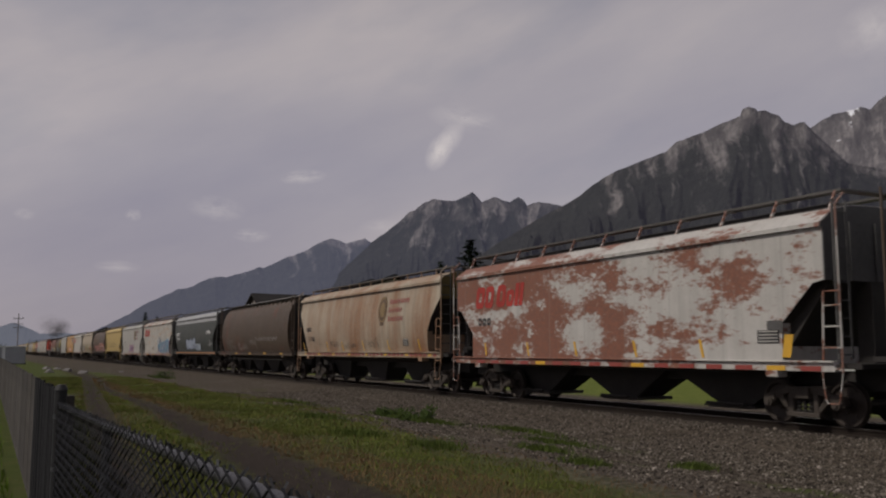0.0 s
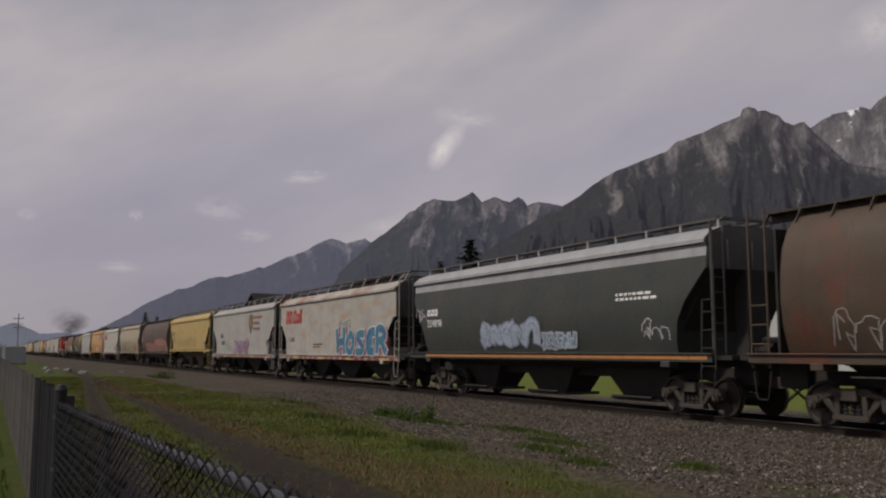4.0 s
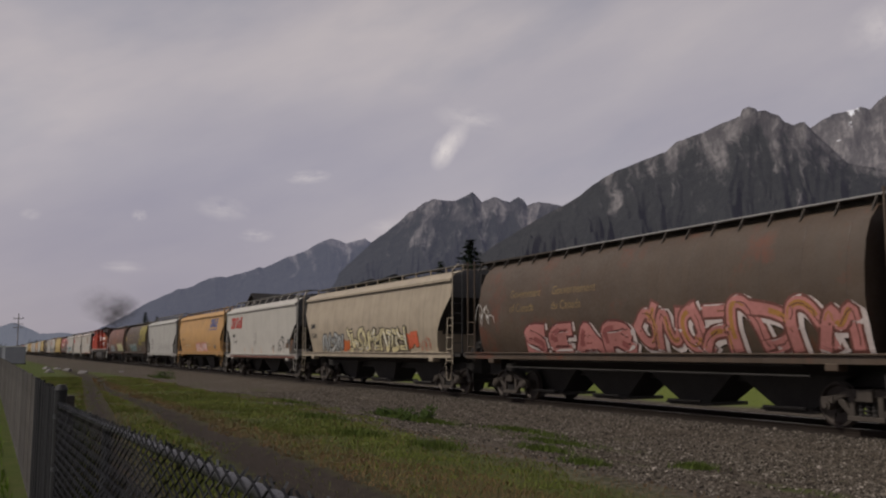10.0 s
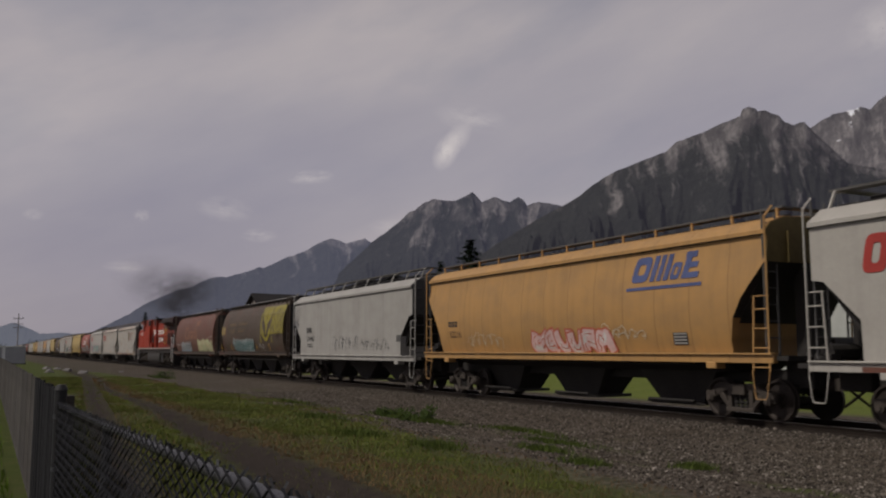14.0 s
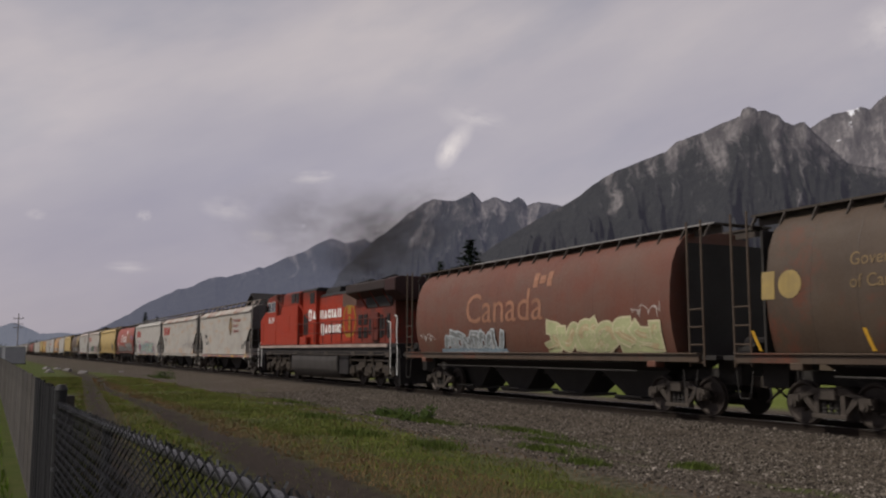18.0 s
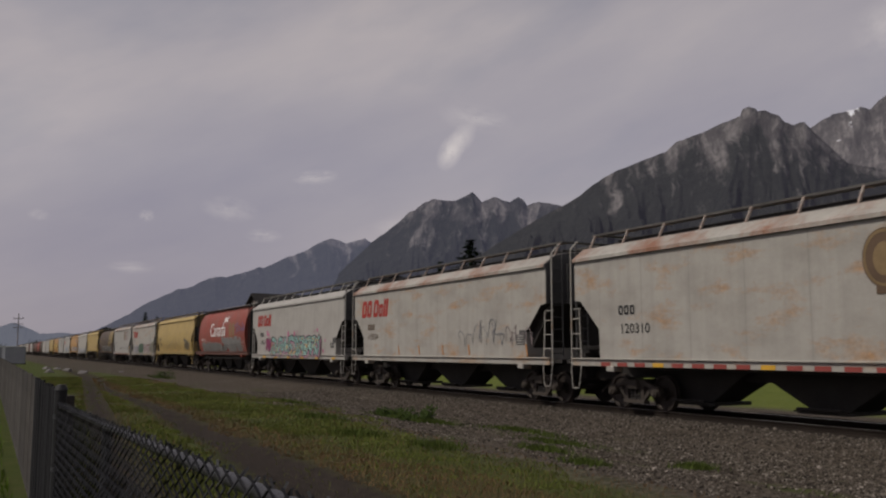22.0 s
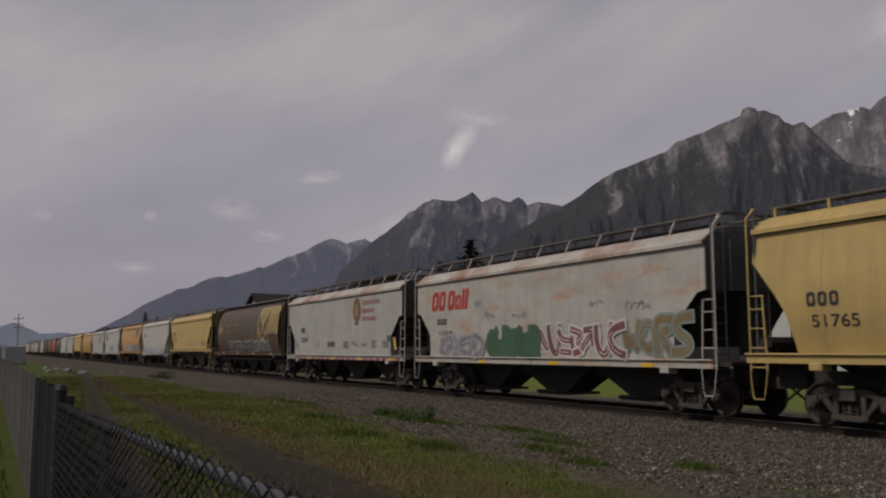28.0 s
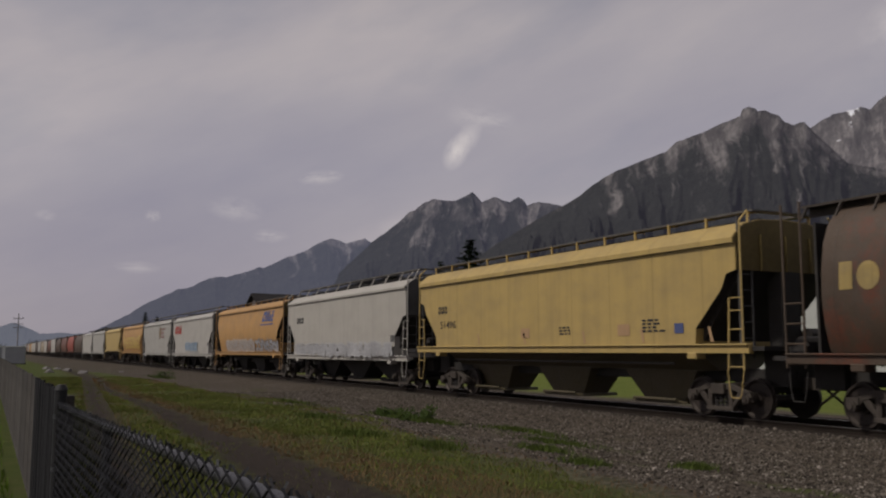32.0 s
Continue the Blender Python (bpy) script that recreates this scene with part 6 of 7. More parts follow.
    part("sooty_roof", Mesh().slab([(-0.975, 4.36), (-0.83, 4.495), (0.83, 4.495), (0.975, 4.36), (0.99, 4.36), (0.84, 4.51), (-0.84, 4.51), (-0.99, 4.36)], 1, -4.6, 0.70).done("sooty_roof"), dark, eng, "soot-blackened roof edge")
    part("exhaust_housing", Mesh().box(-0.72, 0.72, -4.6, -3.2, 4.48, 4.80).done("exhaust_housing", bevel=0.04), dark, eng)
    part("exhaust_stack", Mesh().box(-0.35, 0.35, -4.4, -3.4, 4.79, 4.93).done("exhaust_stack", bevel=0.03), dark, eng, "short exhaust stack")
    wing = [(-0.95, 3.95), (-1.50, 4.20), (-1.54, 4.24), (-1.54, 4.58), (-1.3, 4.66), (1.3, 4.66), (1.54, 4.58), (1.54, 4.24), (1.50, 4.20), (0.95, 3.95)]
    part("radiator_wing", Mesh().slab(wing, 1, -9.1, -4.5).done("radiator_wing", bevel=0.02), plain("sooty_grey_brown", (0.024, 0.016, 0.014), 0.6, vary=0.4, scale=3), eng, "sooty overhanging radiator wing")
    # the housing's red is darkened in the paint for the shade on this end
    part("rear_housing", Mesh().slab([(-1.54, 4.1), (-1.54, 4.60), (-1.3, 4.69), (1.3, 4.69), (1.54, 4.60), (1.54, 4.1), (0.98, 3.7), (-0.98, 3.7)], 1, -10.2, -9.11).done("rear_housing", bevel=0.03), plain("shaded_red_paint", (0.028, 0.009, 0.008), 0.6, vary=0.35), eng, "end of the radiator housing, red darkened for its shade")
    part("radiator_opening", Mesh().box(-1.02, -0.975, -8.8, -5.8, 3.52, 3.98).done("radiator_opening"), dark, eng, "dark radiator intake under the wing")
    braces = Mesh()
    for k in (-5.9, -7.3, -8.7):
        braces.rod((-1.0, k, 3.5), (-1.48, k, 4.2), 0.03)
    part("wing_brace", braces.done("wing_brace"), red, eng)
    # roof horns
    horn = Mesh().box(-0.03, 0.03, -0.5, 0.5, 4.66, 4.72).rod((0, 0, 4.48), (0, 0, 4.7), 0.03)
    for k in (-0.42, 0.0, 0.42):
        horn.rod((0.0, k - 0.12, 4.80), (0.0, k + 0.14, 4.80), 0.095, 10, 0.03)
    part("horn", horn.done("horn"), dark, eng, "roof horns", m=pose(-0.35, -1.8, 0.0))
    # doors and vents along the hood
    door = Mesh().box(-0.01, 0.01, -0.40, 0.40, 0, 1.9).done("hood_door", bevel=0.008)
    latch = Mesh().box(-0.03, -0.01, -0.03, 0.03, 0.0, 0.12).done("latch")
    for i in range(6):
        d = part("hood_door", door, red, eng, m=pose(-0.985, 0.3 - i * 0.84, 2.0))
        part("latch", latch, dark, d, m=pose(0, 0.3, 0.8))
    grime = plain("grimy_red_paint", (0.10, 0.022, 0.015), 0.65, vary=0.45, scale=2)
    part("exhaust_panel", Mesh().box(-0.998, -0.982, -4.55, -2.7, 3.7, 4.34).done("exhaust_panel"), plain("heat_stained_paint", (0.11, 0.06, 0.045), 0.7, vary=0.4, scale=3), eng, "heat-stained panel below the stack")

    def louvre(wd, hg):
        v = Mesh().box(-0.012, 0.012, -wd / 2, wd / 2, 0, hg)
        for k in range(int(hg / 0.09)):
            v.box(-0.03, -0.012, -wd / 2 + 0.02, wd / 2 - 0.02, 0.03 + k * 0.09, 0.065 + k * 0.09)
        return v.done("vent")
    for a, b, z0, z1 in ((-4.81, -5.33, 2.76, 3.24), (-5.48, -5.92, 2.76, 3.24), (-4.80, -5.33, 2.16, 2.64), (-5.48, -5.92, 2.16, 2.64), (-6.12, -6.5, 2.3, 3.05), (-7.38, -7.70, 2.14, 3.16), (-7.78, -8.08, 2.26, 3.0), (-8.18, -8.5, 2.12, 3.18)):
        part("hood_vent", louvre(a - b, z1 - z0), dark, eng, "dark louvred vent", pose(-0.995, (a + b) / 2, z0))
    part("fan_box", Mesh().box(-1.10, -0.98, -7.34, -6.6, 2.02, 3.26).done("fan_box", bevel=0.02), grime, eng)
    part("fan", Mesh().rod((-1.13, -6.97, 2.75), (-1.09, -6.97, 2.75), 0.27, 16).rod((-1.16, -6.97, 2.75), (-1.13, -6.97, 2.75), 0.1, 10).done("fan"), red, eng, "round fan guard")
    # company lettering as plain blocks, and the round emblem
    for marks, y_l, y_r, z_l in (("otntoitn", 1.83, -2.6, 3.22), ("otoinio", 0.42, -2.66, 2.43)):
        spans = [1.2 if i == 0 else 0.45 if q == "i" else 1.0 for i, q in enumerate(marks)]
        unit = (y_l - y_r) / sum(spans)
        a = y_l
        for i, (q, sp) in enumerate(zip(marks, spans)):
            w1, low, high = sp * unit * 0.82, z_l - (0.08 if i == 0 else 0), z_l + (0.52 if i == 0 else 0.44)
            if q == "o":
                piece = hoop(a, a - w1, low, high, 0.30 * w1, 0, low)
            elif q == "t":
                piece = [(a, low), (a - 0.3 * w1, low), (a - 0.4 * w1, high), (a - 0.6 * w1, high), (a - 0.7 * w1, low), (a - w1, low)], [(0, 1, 2), (2, 1, 4, 3), (3, 4, 5)]
            elif q == "n":
                piece = bars([(a, a - 0.36 * w1, low, high, 0), (a - 0.62 * w1, a - w1, low, high, 0)])
            else:
                piece = bars([(a, a - w1, low, high, 0)])
            mark("company_lettering", "hood", *piece, M["white_mark"], eng, "white company lettering as plain shapes", off=0.245 if a > 0.78 else 0.02)
            a -= sp * unit
    oval = plain("faded_yellow_marking", (0.27, 0.155, 0.015), 0.65, vary=0.35)
    em = mark("emblem", "hood", *gather([ribbon([(-3.65 + 0.80 * math.cos(an), 3.0 + 0.80 * math.sin(an)) for an in [q0 + 0.21 * i for i in range(12)]], 0.11) for q0 in (-1.15, 1.99)]), oval, eng, "yellow oval emblem", off=0.02)
    mark("emblem_centre", "hood", *gather([bars([(-3.40, -3.90, 3.32, 3.75, 0), (-3.52, -3.78, 2.55, 3.22, 0), (-3.35, -3.95, 2.2, 2.42, 0)])]), oval, em, off=0.02)
    part("ledge_rail", Mesh().path([(-1.5, 6.7, 4.5), (-1.56, 6.0, 4.14), (-1.56, 3.0, 4.14), (-1.5, 2.8, 3.98)], 0.02).done("ledge_rail"), red, eng)
    # walkway rails, end rails and steps
    post = Mesh().rod((-1.47, 0, 1.95), (-1.47, 0, 2.98), 0.022, 6).done("stanchion")
    post_r = Mesh().rod((1.47, 0, 1.95), (1.47, 0, 2.98), 0.022, 6).done("stanchion")
    for i in range(10):
        part("stanchion", post, grime, eng, m=pose(0, 2.8 - i * 1.32, 0))
        part("stanchion", post_r, grime, eng, m=pose(0, 2.8 - i * 1.32, 0))
    for s in (-1, 1):
        part("handrail", Mesh().rod((s * 1.47, 2.8, 2.98), (s * 1.47, -9.2, 2.98), 0.022, 6).rod((s * 1.47, 2.8, 2.45), (s * 1.47, -9.2, 2.45), 0.016, 6).done("handrail"), grime, eng)
        for e, q in ((-10.3, -1), (10.45, 1)):
            part("end_rail", Mesh().path([(s * 1.5, e + q * 0.1, 0.55), (s * 1.5, e + q * 0.1, 1.7), (s * 1.42, e - q * 0.15, 2.2), (s * 1.35, e - q * 0.25, 3.0), (s * 1.35, e - q * 0.55, 3.05)], 0.02).path([(s * 1.5, e - q * 0.6, 0.6), (s * 1.5, e - q * 0.6, 2.75), (s * 1.5, e - q * 0.9, 2.8)], 0.02).done("end_rail"), M["white_mark"], eng, "white grab rails by the steps")
            st = Mesh()
            for k in range(4):
                st.box(s * 1.5 - 0.28, s * 1.5 + 0.04, e - q * 0.25 - 0.28, e - q * 0.25 + 0.28, 0.42 + k * 0.36, 0.45 + k * 0.36)
            st.box(s * 1.5 - 0.3 if s > 0 else s * 1.5 + 0.22, s * 1.5 - 0.22 if s > 0 else s * 1.5 + 0.3, e - q * 0.25 - 0.3, e - q * 0.25 + 0.3, 0.4, 1.75)
            part("steps", st.done("steps"), dark, eng, "dark steel steps")
    for q in (-1, 1):
        part("pilot", Mesh().slab([(-1.4, 0.2), (1.4, 0.2), (1.45, 1.3), (-1.45, 1.3)], 1, q * 10.45 - 0.06, q * 10.45 + 0.06).done("pilot"), dark, eng)
        part("coupler", shared("coupler", coupler_mesh), steel, eng, m=pose(0, q * (y1 - y0) / 2, 0, 0, 0, 0 if q > 0 else 180))

        def frame_3():
            m = Mesh()
            arch = [(-2.6, 0.5), (-2.55, 0.78), (-1.5, 0.95), (-1.2, 0.78), (-0.7, 0.78), (-0.4, 1.0), (0.4, 1.0), (0.7, 0.78), (1.2, 0.78), (1.5, 0.95), (2.55, 0.78), (2.6, 0.5), (2.2, 0.42), (1.4, 0.62), (0.6, 0.42), (-0.6, 0.42), (-1.4, 0.62), (-2.2, 0.42)]
            for s in (-1, 1):
                m.slab(arch, 0, s * 1.16 - 0.08, s * 1.16 + 0.08)
                for k in (-1.0, 1.0):
                    m.slab([(k - 0.42, 0.80), (k + 0.42, 0.80), (k + 0.30, 1.16), (k - 0.30, 1.16)], 0, s * 1.2 - 0.07, s * 1.2 + 0.07)
                m.box(s * 1.2 - 0.1, s * 1.2 + 0.1, -2.3, 2.3, 1.08, 1.2)
                for k in (-2.25, -0.45, 0.45, 2.25):
                    m.rod((s * 1.3, k, 0.95), (s * 1.3, k, 1.32), 0.07, 8)
            return m.done("side_frame", bevel=0.02)

        def axle_box():
            m = Mesh().rod((1.1, 0, 0.53), (1.34, 0, 0.53), 0.15, 12).rod((1.34, 0, 0.53), (1.38, 0, 0.53), 0.08, 10)
            return m.slab([(-0.27, 0.55), (0.27, 0.55), (0.2, 0.85), (-0.2, 0.85)], 0, 1.08, 1.32).done("axle_box", bevel=0.012)

        def coil():
            prof = [(0.085 if j % 2 else 0.065, 0.60 + 0.03 * j) for j in range(11)]
            return Mesh().loft([[(1.19 + w1 * math.cos(math.pi * j / 5), w1 * math.sin(math.pi * j / 5), z1) for j in range(10)] for w1, z1 in prof]).done("coil_spring")

        def brake():
            m = Mesh().rod((1.28, -0.28, 0.72), (1.28, 0.28, 0.72), 0.10, 12)
            return m.path([(1.28, -0.3, 0.7), (1.25, -0.45, 0.35), (1.2, -0.55, 0.3)], 0.05, 6).done("brake_cylinder")

        def axle_3():
            m = Mesh().rod((-1.1, 0, 0), (1.1, 0, 0), 0.1, 10)
            for s in (-1, 1):
                rings = [[(s * x, r * math.cos(2 * math.pi * i / 28), r * math.sin(2 * math.pi * i / 28)) for i in range(28)]
                         for r, x in ((0.12, 0.66), (0.48, 0.69), (0.56, 0.685), (0.56, 0.71), (0.535, 0.715), (0.53, 0.80), (0.48, 0.80), (0.44, 0.75), (0.2, 0.745), (0.18, 0.83), (0.12, 0.83))]
                m.loft(rings, caps=False)
            return m.done("wheelset", smooth=True)
        tr = part("truck", Mesh().box(-1.05, 1.05, -1.9, 1.9, 0.72, 1.15).done("truck_bolster", bevel=0.03), dark, eng, "three-axle truck", pose(0, q * 6.95, 0))
        part("side_frame", shared("frame_3", frame_3), dusty, tr)
        for turn in (0, 180):
            for k in (-2.0, 0.0, 2.0):
                part("axle_box", shared("axle_box", axle_box), dusty, tr, m=pose(0, 0, 0, 0, 0, turn) @ pose(0, k, 0))
                for d in (-0.36, 0.36):
                    part("coil_spring", shared("coil_3", coil), M["black"], tr, m=pose(0, 0, 0, 0, 0, turn) @ pose(0, k + d, 0))
            for k in (-1.0, 1.0):
                part("brake_cylinder", shared("brake_3", brake), dusty, tr, m=pose(0, 0, 0, 0, 0, turn) @ pose(0, k, 0))
        for k in (-2.0, 0.0, 2.0):
            WHEELS.append(part("wheelset", shared("axle_3", axle_3), M["wheel"], tr, "pair of steel wheels on an axle", pose(0, k, 0.535)))


locomotive()

# ---- beside the line ----


def fence():
    """Chain-link near the camera, then a weathered board fence on the same line."""
    galv = plain("dull_galvanised_steel", (0.080, 0.080, 0.088), 0.45, 0.7, vary=0.3, scale=20)
    # the terminal post's shaded side is put into this darker steel colour
    post_steel = plain("weathered_shaded_post_steel", (0.018, 0.018, 0.020), 0.65, 0.2, vary=0.35, scale=14)
    wire = plain("dark_fence_wire", (0.022, 0.022, 0.026), 0.6, 0.3, vary=0.3, scale=30)
    grey = plain("weathered_grey_boards", (0.076, 0.069, 0.063), 0.85, vary=0.4, scale=5)
    x_f, y_p, top = 0.50, 7.2, 1.321
    link = thing("chain_link_fence", "Dark galvanised chain-link fence with a steel top rail", "fence")
    link.matrix_basis = pose(x_f, 0, 0)
    lo = lambda y: top - 0.0237 * y
    part("top_rail", Mesh().rod((0, -3.0, lo(-3.0)), (0, y_p, lo(y_p)), 0.0165, 12).done("top_rail", smooth=True), galv, link, "round steel top rail")
    part("terminal_post", Mesh().rod((0, y_p, -0.1), (0, y_p, 1.27), 0.044, 14).rod((0, y_p, 1.27), (0, y_p, 1.31), 0.052, 14, 0.03).done("terminal_post", smooth=True), post_steel, link, "steel terminal post with cap")
    for k in range(3):
        part("tension_band", Mesh().rod((0, y_p, 0.3 + 0.38 * k), (0, y_p, 0.33 + 0.38 * k), 0.047, 12).done("band"), galv, link)
    for y in (4.75, 1.2, -2.4):
        part("line_post", Mesh().rod((0.05, y, -0.1), (0.05, y, lo(y) - 0.02), 0.026, 10).done("line_post"), galv, link)
    # the woven mesh: zigzag wires, each running the height of the fence
    mesh = Mesh()
    rr = random.Random(2)
    pitch = 0.055
    y, i = 0.6, 0
    while y < y_p:
        zt = lo(y) + 0.035
        n = int((zt + 0.1) / pitch)
        for s in range(n):
            z0, z1 = zt - s * pitch, zt - (s + 1) * pitch
            side = (s + i) % 2
            a, b = (y, y + pitch) if side else (y + pitch, y)
            mesh.rod((-0.010 if side else -0.030, a, z0), (-0.030 if side else -0.010, b, z1), 0.0033, 3)
        mesh.rod((-0.02, y + pitch / 2, zt - 0.01), (-0.02 + rr.uniform(-0.012, 0.012), y + pitch / 2 + rr.uniform(-0.012, 0.012), zt + rr.uniform(-0.004, 0.010)), 0.0033, 3)
        y += pitch
        i += 1
    ob = part("wire_mesh", mesh.done("wire_mesh"), wire, link, "woven wire mesh with twisted tips")
    ob["kind"] = "stuff"
    board_fence = thing("board_fence", "Weathered grey vertical board fence running beside the track", "fence")
    board_fence.matrix_basis = pose(x_f, 0, 0)
    r = random.Random(9)
    shapes = [Mesh().box(-0.011, 0.011, -0.066, 0.066, -0.25, 1.26 + 0.03 * k).done("board", bevel=0.004) for k in (-0.3, 0, 0.3)]
    tones = [plain("weathered_grey_boards", (0.064, 0.060, 0.058), 0.85, vary=0.4, scale=5), grey, plain("weathered_pale_boards", (0.095, 0.088, 0.083), 0.85, vary=0.4, scale=5)]
    # the nearest boards stand in for a dark slatted chain-link panel
    dark_board = plain("dark_slat_panel_boards", (0.013, 0.013, 0.015), 0.85, vary=0.4, scale=5)
    for i in range(290):
        yy = y_p + 0.14 + i * 0.139
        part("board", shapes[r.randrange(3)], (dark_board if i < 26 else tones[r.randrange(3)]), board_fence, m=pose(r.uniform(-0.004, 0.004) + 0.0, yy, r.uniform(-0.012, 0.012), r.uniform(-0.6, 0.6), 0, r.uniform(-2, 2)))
    for z in (0.3, 1.0):
        part("fence_rail", Mesh().box(0.02, 0.06, y_p + 0.1, y_p + 40.4, z, z + 0.09).done("fence_rail"), grey, board_fence)
    for i in range(17):
        part("fence_post", shared("fpost", lambda: Mesh().box(0.02, 0.11, -0.045, 0.045, -0.3, 1.22).done("fence_post")), grey, board_fence, m=pose(0, y_p + 0.2 + i * 2.5, 0))
    far = part("far_boards", Mesh().box(-0.012, 0.012, y_p + 40.5, 112, -0.2, 1.26).done("far_boards"), grey, board_fence)


fence()


def leaf_cloud(n, spread, size, seed, squash=1.0):
    """Many small tilted leaves round a middle, uneven."""
    r = random.Random(seed)
    vs, fs = [], []
    lumps = [(r.gauss(0, spread * 0.5), r.gauss(0, spread * 0.5), r.uniform(0, spread * squash), r.uniform(0.3, 0.6) * spread) for _ in range(9)]
    for i in range(n):
        lx, ly, lz, lr = lumps[r.randrange(9)]
        d = Vector((r.gauss(0, 1), r.gauss(0, 1), r.gauss(0, 0.8))).normalized() * lr * r.uniform(0.5, 1)
        c = Vector((lx, ly, lz)) + d
        if c.z < 0:
            c.z = -c.z * 0.3
        u = Vector((r.gauss(0, 1), r.gauss(0, 1), r.gauss(0, 1))).normalized()
        q = u.orthogonal().normalized()
        s = size * r.uniform(0.6, 1.3)
        k = len(vs)
        vs += [tuple(c - u * s), tuple(c + q * s * 0.5), tuple(c + u * s), tuple(c - q * s * 0.5)]
        fs.append((k, k + 1, k + 2, k + 3))
    return vs, fs


def conifer(name, x, y, z_base, height, seed, label, spread=0.40):
    """A tapered trunk with whorls of drooping branches and short needled sprays."""
    r = random.Random(seed)
    tree = thing(name, label, "tree", "conifers behind the line")
    tree.matrix_basis = pose(x, y, z_base)
    bark = shared_mat("bark", lambda: plain("grey_brown_bark", (0.06, 0.045, 0.035), 0.9, vary=0.3))
    needle = shared_mat("needles", lambda: plain("dark_needles", (0.016, 0.028, 0.014), 0.8, vary=0.5, scale=2))
    part("trunk", Mesh().rod((0, 0, -0.3), (0, 0, height), height * 0.018, 8, 0.02).done("trunk"), bark, tree)
    vs, fs = [], []
    z = height * 0.12
    while z < height * 0.985:
        reach = (height - z) * spread * r.uniform(0.65, 1.25) + 0.12
        for k in range(r.randint(8, 12)):
            a = r.uniform(0, 2 * math.pi)
            ln = reach * r.uniform(0.55, 1.1)
            droop = r.uniform(0.1, 0.5)
            steps = max(3, int(ln / 0.22))
            for s in range(steps):
                q = (s + r.random()) / steps * ln
                c = Vector((math.cos(a) * q, math.sin(a) * q, z - droop * q * 0.7 + 0.06 * q * q))
                for _ in range(3):
                    d = Vector((math.cos(a + r.uniform(-1.2, 1.2)), math.sin(a + r.uniform(-1.2, 1.2)), r.uniform(-0.5, 0.3))) * height * 0.026 * r.uniform(0.7, 1.6)
                    o = d.cross(Vector((0, 0, 1))).normalized() * height * 0.013
                    i0 = len(vs)
                    vs += [tuple(c - o), tuple(c + d), tuple(c + o)]
                    fs.append((i0, i0 + 1, i0 + 2))
        z += height * 0.022
    me = bpy.data.meshes.new("crown")
    me.from_pydata(vs, [], fs)
    me.materials.append(None)
    part("crown", me, needle, tree)


MATS = {}


def shared_mat(key, build):
    if key not in MATS:
        MATS[key] = build()
    return MATS[key]


conifer("spruce_tree", 43.5, 78.8, -0.4, 13.5, 1, "Tall dark spruce tree behind the railway", 0.62)
conifer("spruce_tree", 54.5, 107, -0.3, 14.2, 12, "Slim dark spruce tree behind the railway")
conifer("spruce_tree", 39.0, 260, 0, 12.6, 3, "Dark spruce tree far behind the train")
conifer("spruce_tree", 40.2, 262, 0, 10.2, 4, "Small dark spruce tree far behind the train")
conifer("spruce_tree", 42.0, 259, 0, 11.3, 5, "Dark spruce tree far behind the train")
conifer("spruce_tree", 37.2, 258, 0, 9.3, 6, "Small dark spruce tree far behind the train")


def house(name, label, x, y, w_, d, eave, ridge, wall_col, roof_col, turn=0.0):
    """A plain gabled house: walls, roof with overhang, windows and a door on the side that faces the line."""
    h = thing(name, label, "house", "houses behind the line")
    h.matrix_basis = pose(x, y, -0.35, 0, 0, turn)
    wm = plain("house_wall", wall_col, 0.8, vary=0.12)
    rm = plain("roof_shingles", roof_col, 0.85, vary=0.3, scale=3)
    a = w_ / 2
    part("wall", Mesh().slab([(-a, -0.2), (a, -0.2), (a, eave), (0, ridge - 0.15), (-a, eave)], 0, -d / 2, d / 2).done("wall"), wm, h)
    rise = (ridge - eave) / a
    for s in (-1, 1):
        o = 0.5
        part("roof", Mesh().slab([(0, ridge), (s * (a + o), eave - rise * o), (s * (a + o), eave - rise * o + 0.18), (0, ridge + 0.2)], 0, -d / 2 - 0.4, d / 2 + 0.4).done("roof"), rm, h)
    for k in (-0.3, 0.3):
        wn = part("window", Mesh().box(-d / 2 - 0.05, -d / 2 + 0.02, k * w_ - 0.6, k * w_ + 0.6, 1.2, 2.4).done("window"), M["white_mark"], h)
        part("pane", Mesh().box(-d / 2 - 0.06, -d / 2 - 0.051, k * w_ - 0.5, k * w_ + 0.5, 1.3, 2.3).done("pane"), M["glass"], wn)
    part("door", Mesh().box(-d / 2 - 0.04, -d / 2 + 0.02, -0.45, 0.45, 0.0, 2.05).done("door"), M["brown"], h)
    return h


house("house", "House with a dark shingle roof behind the railway", 27.2, 88.5, 5.2, 7, 5.6, 7.5, (0.25, 0.22, 0.2), (0.03, 0.028, 0.028), 8)
house("house", "Long house with a dark stepped roof behind the railway", 29.0, 68.5, 6.5, 8, 6.4, 7.4, (0.3, 0.28, 0.25), (0.03, 0.028, 0.03), 60)
house("house", "House with a dark flat-pitched roof behind the railway", 29.8, 65.8, 4.5, 8, 6.8, 7.6, (0.3, 0.28, 0.25), (0.025, 0.025, 0.028), 60)
house("house", "Long low house with dark roof far behind the train", 24.5, 216, 9, 8, 5.2, 7.0, (0.3, 0.28, 0.25), (0.03, 0.028, 0.028), 75)
house("house", "White house with pale walls behind the railway", 44, 33.5, 10, 9, 4.6, 6.4, (0.40, 0.41, 0.40), (0.075, 0.115, 0.055), 10)


